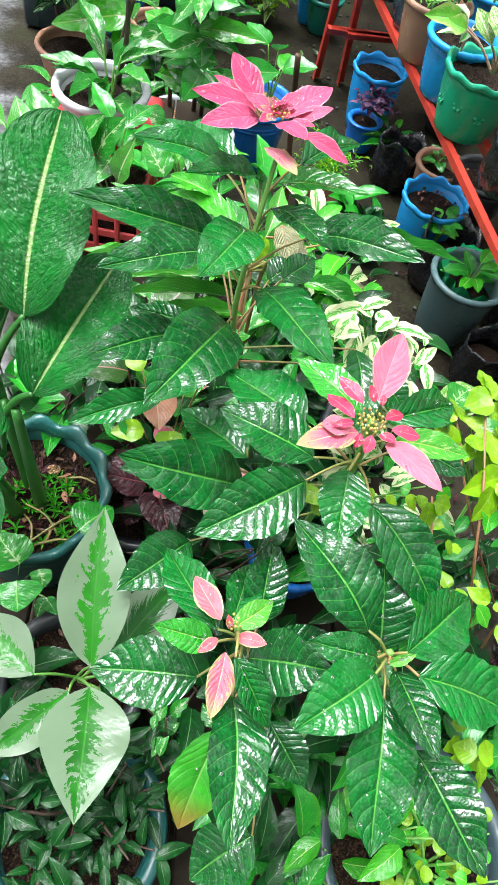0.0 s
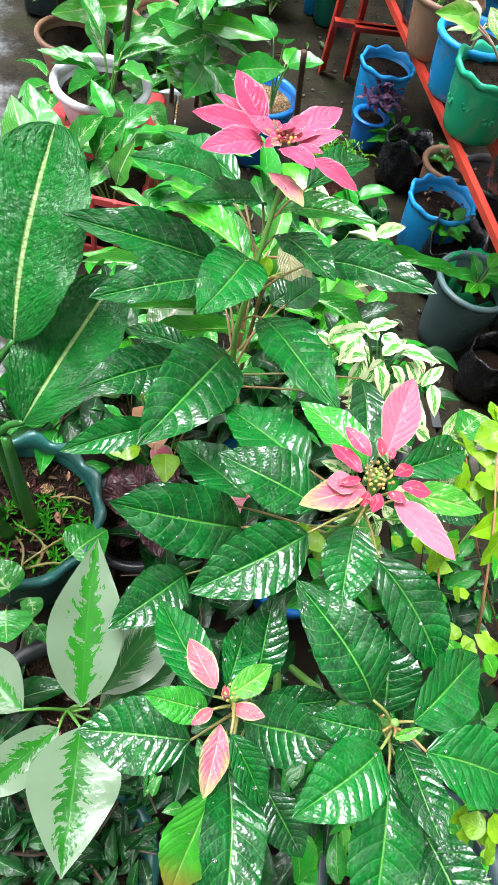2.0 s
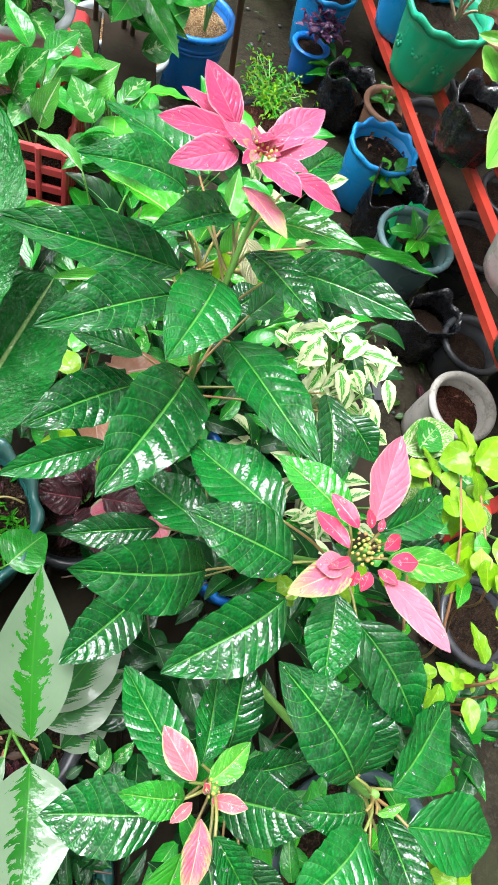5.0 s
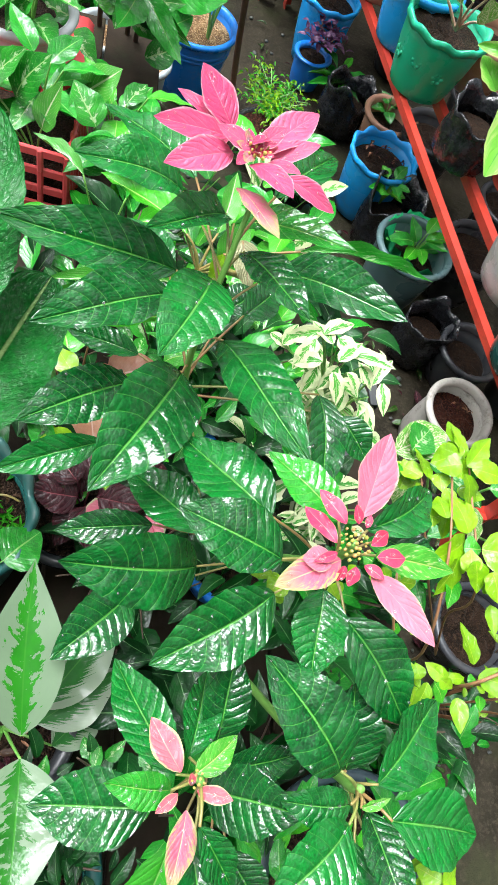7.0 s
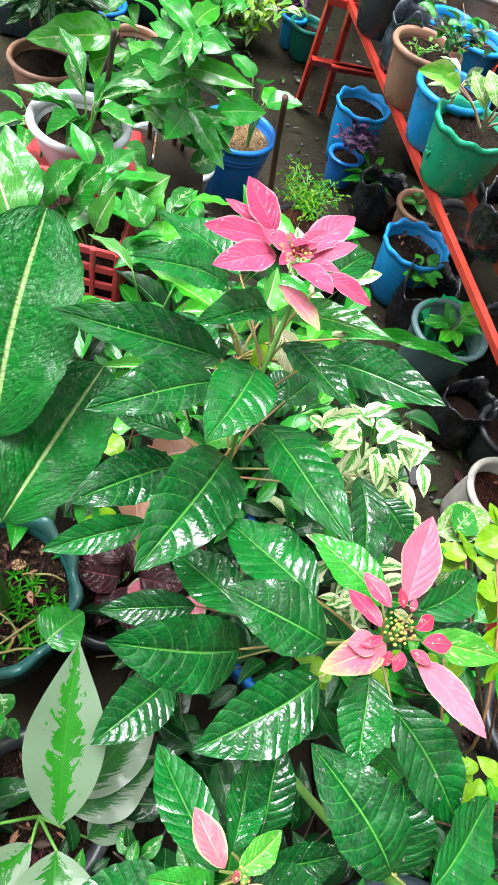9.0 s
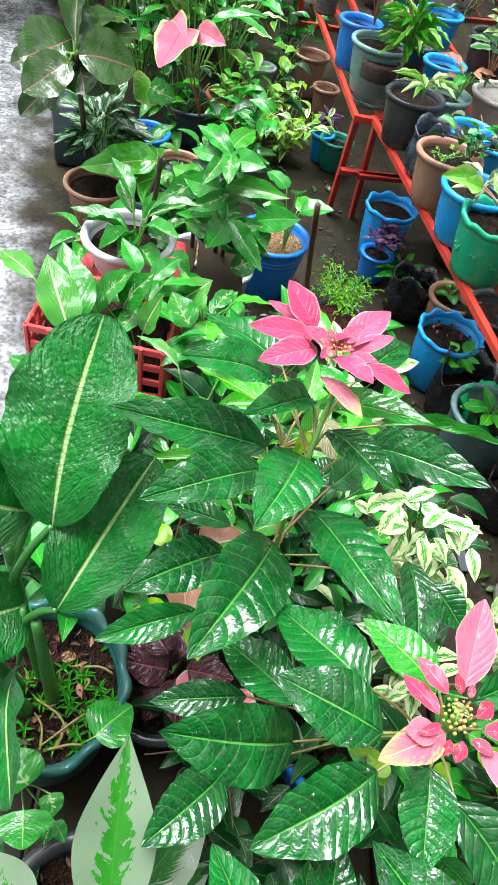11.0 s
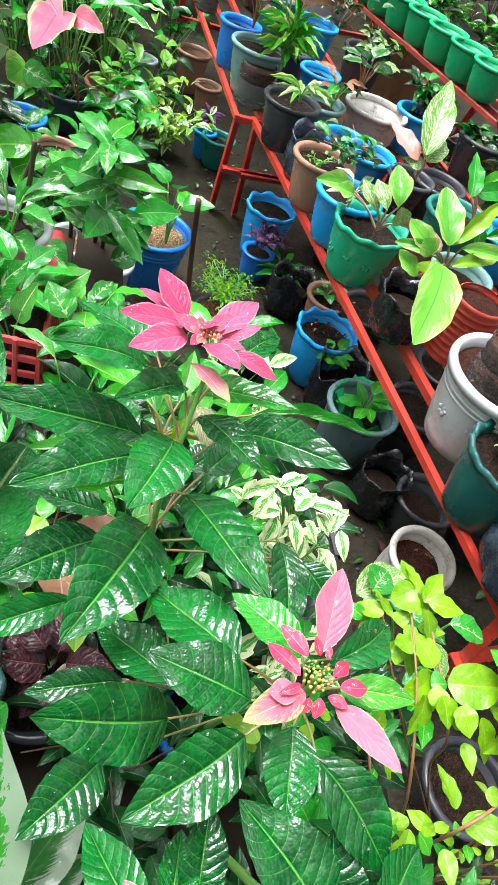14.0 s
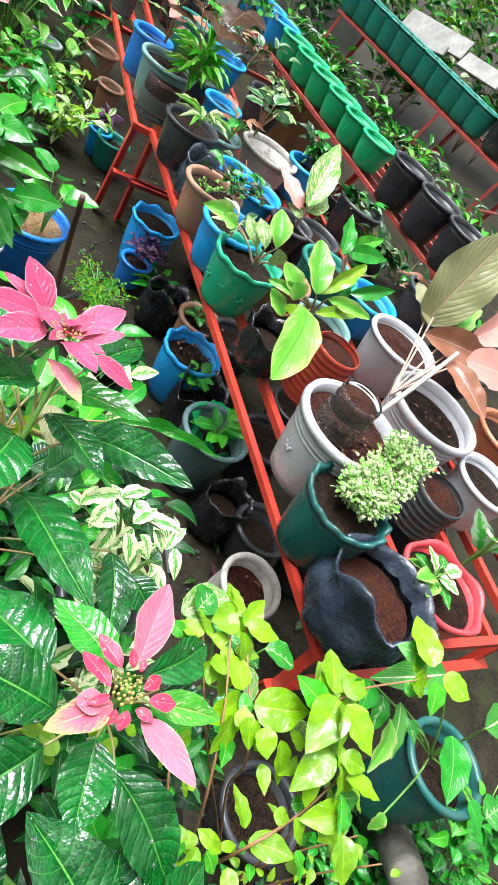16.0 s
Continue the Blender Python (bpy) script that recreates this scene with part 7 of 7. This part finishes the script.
for n, (x, y) in enumerate(((2.509, 7.352), (2.921, 6.708), (3.209, 6.058), (3.514, 5.371), (3.62, 4.7), (2.648, 6.796))):
    bush("leafy_plant", "grey green mixed foliage between the benches", "plant", (x, y, 0.02), (0.35, 0.45, 0.5), 150, 0.13, 0.05, "ovate", ["dark", "green", "silver_dark", "lime_striped", "bright"], 100 + n, 10, "stem_brown")
for n, (x, y) in enumerate(((2.051, 3.119), (1.977, 3.819), (4.123, 5.18), (2.773, 3.718), (2.281, 2.442), (3.313, 3.486))):
    bush("leafy_plant", "dark foliage under the second bench", "plant", (x, y, 0.02), (0.25, 0.35, 0.2), 50, 0.1, 0.045, "ovate", ["dark", "dark", "green"], 110 + n, 8, "stem_brown")
conch = thing("plastic_dish", (2.09, 3.171, 0.58), "white plastic dish lying on its side", "dish")
part("bowl", lathe([(0.03, 0, 0), (0.1, 0.05, 0), (0.105, 0.055, 0), (0.095, 0.05, 0), (0.03, 0.006, 0), (0.001, 0.006, 0)], 32, 0.06, 3), M["p_white"], conch, "", True, pose(0, 0, 0.1, 60, 0, 20))

# ---- low plants that fill the yard between the pots ----
for n, (x, y, z, w, h, key) in enumerate(((-0.132, 2.296, 0.02, 0.16, 0.2, "mottled"), (-0.159, 2.622, 0.02, 0.22, 0.35, "bright"), (0.077, 3.131, 0.02, 0.25, 0.4, "green"), (-0.25, 3.394, 0.02, 0.3, 0.45, "bright"), (0.176, 3.708, 0.02, 0.25, 0.4, "lime_striped"), (0.297, 4.309, 0.02, 0.3, 0.5, "green"),
                                          (-0.383, 3.898, 0.02, 0.35, 0.6, "green"), (-0.066, 4.427, 0.02, 0.35, 0.6, "bright"), (-0.3, 1.72, SHELF + 0.02, 0.12, 0.12, "mottled"), (0.117, 1.229, 0.35, 0.2, 0.3, "green"), (0.347, 1.211, 0.2, 0.2, 0.35, "bright"), 
                                          (0.432, 1.473, 0.02, 0.18, 0.35, "pothos"), (0.533, 1.025, 0.05, 0.14, 0.3, "green"), (0.593, 1.859, 0.02, 0.1, 0.15, "dark"))):
    bush("leafy_plant", "green leafy plant crowding between the pots", "plant", (x, y, z), (w, w, h), 44, 0.115, 0.054, "ovate", [key, key, "green", "dark"], 330 + n, 9, "stem_green")

# ---- backdrop foliage, wall and far things ----
def wall(name, x, y, sx, sy, h, label):
    bm = block((sx, sy, h), (0, 0, 0), 0.01)
    ob = tagged(new(name, finish(bm, name, M["concrete"], False)), label, "wall", kind="structure")
    ob.location = (x, y, h / 2 - 0.01)
    return ob


# walls added, partly out of view, to block low sky light and reflections
wall("wall_north", 0.6, 9.8, 7.0, 0.2, 7.0, "tall grey concrete wall added to block low sky reflections")
wall("wall_south", 0.0, -2.4, 12.0, 0.2, 4.0, "unseen plain grey wall added behind the yard to block sky light")
wall("wall_west", -7.5, 0.0, 0.2, 5.0, 4.0, "unseen plain grey wall added across the yard to block sky light")
wall("wall_east", 8.5, 3.0, 0.2, 11.0, 5.0, "grey concrete side wall added to block low sky light")
kerb = tagged(new("kerb", finish(block((1.6, 0.25, 0.3), (0, 0, 0), 0.02), "kerb", M["dark_stone"], False)), "low grey concrete kerb at the puddle's end", "kerb", kind="structure")
kerb.location = (-1.516, 5.436, 0.12)
rnd = random.Random(77)
spots = [(-0.697, 4.355), (-0.39, 4.676), (-0.085, 4.873), (-0.28, 4.443), (0.097, 4.675), (-0.027, 4.032), (0.172, 5.481), (-0.472, 3.827), (-0.194, 3.684), (-0.891, 4.615), (-0.632, 4.938), (0.426, 5.683)]
looks = [("spear", ["mottled", "green", "lime_striped"], 0.15, 0.05), ("ovate", ["green", "dark", "pothos"], 0.11, 0.05), ("lance", ["bright", "mottled", "dark"], 0.18, 0.026), ("heart", ["silver_dark", "dark", "mottled"], 0.12, 0.08)]
for n, (x, y) in enumerate(spots):
    shape, mats, ln, wd = looks[n % 4]
    rosette("garden_plant", "lush green potted foliage by the yard wall", "plant", (x, y, 0.0), 15, ln * 1.4, wd * 1.5, shape, mats, 0.55, (15, 75), 120 + n, thick=0.005)
    bush("garden_plant", "leafy green shrub by the yard wall", "plant", (x + rnd.uniform(-0.2, 0.2), y + 0.25, 0.0), (0.35, 0.35, 0.7), 80, 0.1, 0.045, "ovate", ["green", "bright", "lime_striped", "dark", "dark"], 140 + n, 8, "stem_brown")
wall("wall_inner", 1.328, 6.722, 1.1, 0.15, 0.95, "pale grey low block wall behind the benches").data.materials[0] = M["pale_block"]
lily = thing("ti_plant", (-0.759, 4.71, 0), "tall plant with cream and burgundy strap leaves", "plant")
lb = (-0.635, 3.7, 0.5)
listed_leaves(lily, [(-0.597, 3.476, 0.615, -0.571, 3.202, 0.875, 0.05), (-0.586, 3.491, 0.659, -0.462, 3.382, 0.937, 0.03), (-0.623, 3.419, 0.738, -0.822, 3.389, 0.787, 0.074), (-0.627, 3.371, 0.737, -0.876, 3.348, 0.735, 0.054), (-0.666, 3.511, 0.688, -0.668, 3.296, 0.9, 0.059), (-0.562, 3.502, 0.706, -0.426, 3.391, 0.901, 0.035), (-0.725, 3.675, 0.592, -0.881, 3.639, 0.564, 0.071), (-0.51, 3.497, 0.716, -0.299, 3.388, 0.796, 0.065)], "lance", ["pothos", "wine", "green", "mottled"], 23, [lb], "stem_green", 0.005, up=(-0.124, -0.7, 0.689))
for n, (x, y, tall_by) in enumerate(((4.9, 9.2, 2.3), (5.7, 8.6, 2.5), (6.4, 8.0, 2.4), (5.3, 10.2, 3.2), (6.9, 9.4, 3.4), (4.3, 8.6, 1.3))):
    bush("garden_shrub", "light green shrub beyond the benches", "shrub", (x, y, 0.0), (0.8, 0.8, tall_by), 520, 0.13, 0.07, "ovate", ["neon", "bright", "lime_striped", "pothos"], 160 + n, 18, "stem_brown")
def plank(p, q, w, label):
    """A weathered board from p to q, its broad face turned towards the camera."""
    p, q = Vector(p), Vector(q)
    ob = thing("wooden_plank", p, label, "plank")
    d = q - p
    part("board", block((w, d.length, 0.03), (0, d.length / 2, 0), 0.004), M["plank"], ob, "", False, leaf_pose((0, 0, 0), d, 1.0, (-0.5, -0.7, 0.5)).normalized())


plank((3.369, 7.363, 1.027), (3.793, 6.698, 1.163), 0.2, "pale weathered plank set beyond the benches to fit the camera's view")
plank((3.698, 6.518, 1.107), (3.912, 6.035, 1.182), 0.16, "narrow pale plank set beyond the benches to fit the camera's view")
plank((3.242, 6.862, 0.952), (3.5, 6.512, 1.068), 0.1, "grey wooden plank beyond the benches")
for n, (x, y) in enumerate(((-1.413, 5.273), (-1.7, 4.639), (-1.908, 4.754), (-1.138, 6.007), (-2.163, 4.185), (-1.562, 5.488))):
    bush("garden_shrub", "dark wet shrub at the end of the yard", "shrub", (x, y, 0.0), (0.6, 0.5, 1.3), 150, 0.17, 0.08, "ovate", ["dark", "green", "dark"], 220 + n, 10, "stem_brown")
lrng = random.Random(91)
bits = []
for i in range(420):
    x, y = (lrng.uniform(0.0, 0.9), lrng.uniform(0.9, 4.2)) if i % 3 else (lrng.uniform(0.6, 1.3), lrng.uniform(0.0, 1.3))
    az, ln = lrng.uniform(0, 6.28), lrng.uniform(0.012, 0.05)
    bpt = Vector((x, y, 0.006 + lrng.uniform(0, 0.004)))
    bits.append((leaf_pose(bpt, bpt + Vector((math.cos(az) * ln, math.sin(az) * ln, 0.004)), ln * lrng.uniform(0.15, 0.5), (0, 0, 1), lrng.uniform(-20, 20)), lrng.randrange(3), "ovate"))
litter = tagged(new("leaf_litter", scatter_mesh("leaf_litter", bits, ["bronze", "wine", "bronze"])), "fallen dry leaves and bits on the wet ground", "litter", kind="stuff")
grit = bmesh.new()
for i in range(260):
    x, y = (lrng.uniform(0.0, 0.85), lrng.uniform(1.0, 4.0)) if i % 3 else (lrng.uniform(0.65, 1.05), lrng.uniform(0.1, 1.2))
    bmesh.ops.create_icosphere(grit, subdivisions=1, radius=lrng.uniform(0.004, 0.011), matrix=Matrix.Translation((x, y, 0.002)) @ Matrix.Diagonal((1, lrng.uniform(0.7, 1.2), 0.6, 1)))
tagged(new("gravel", finish(grit, "gravel", M["dark_stone"])), "scattered small wet stones on the ground", "gravel", kind="stuff")
far_rng = random.Random(5)
for n in range(16):
    x = -4.0 + n * 0.72
    bush("garden_shrub", "dark green hedge shrub along the yard wall", "shrub", (x, 8.6 + far_rng.uniform(-0.4, 0.4), 0.0), (0.6, 0.5, 1.5), 90, 0.2, 0.1, "ovate", ["green", "dark", "green"], 180 + n, 9, "stem_brown")
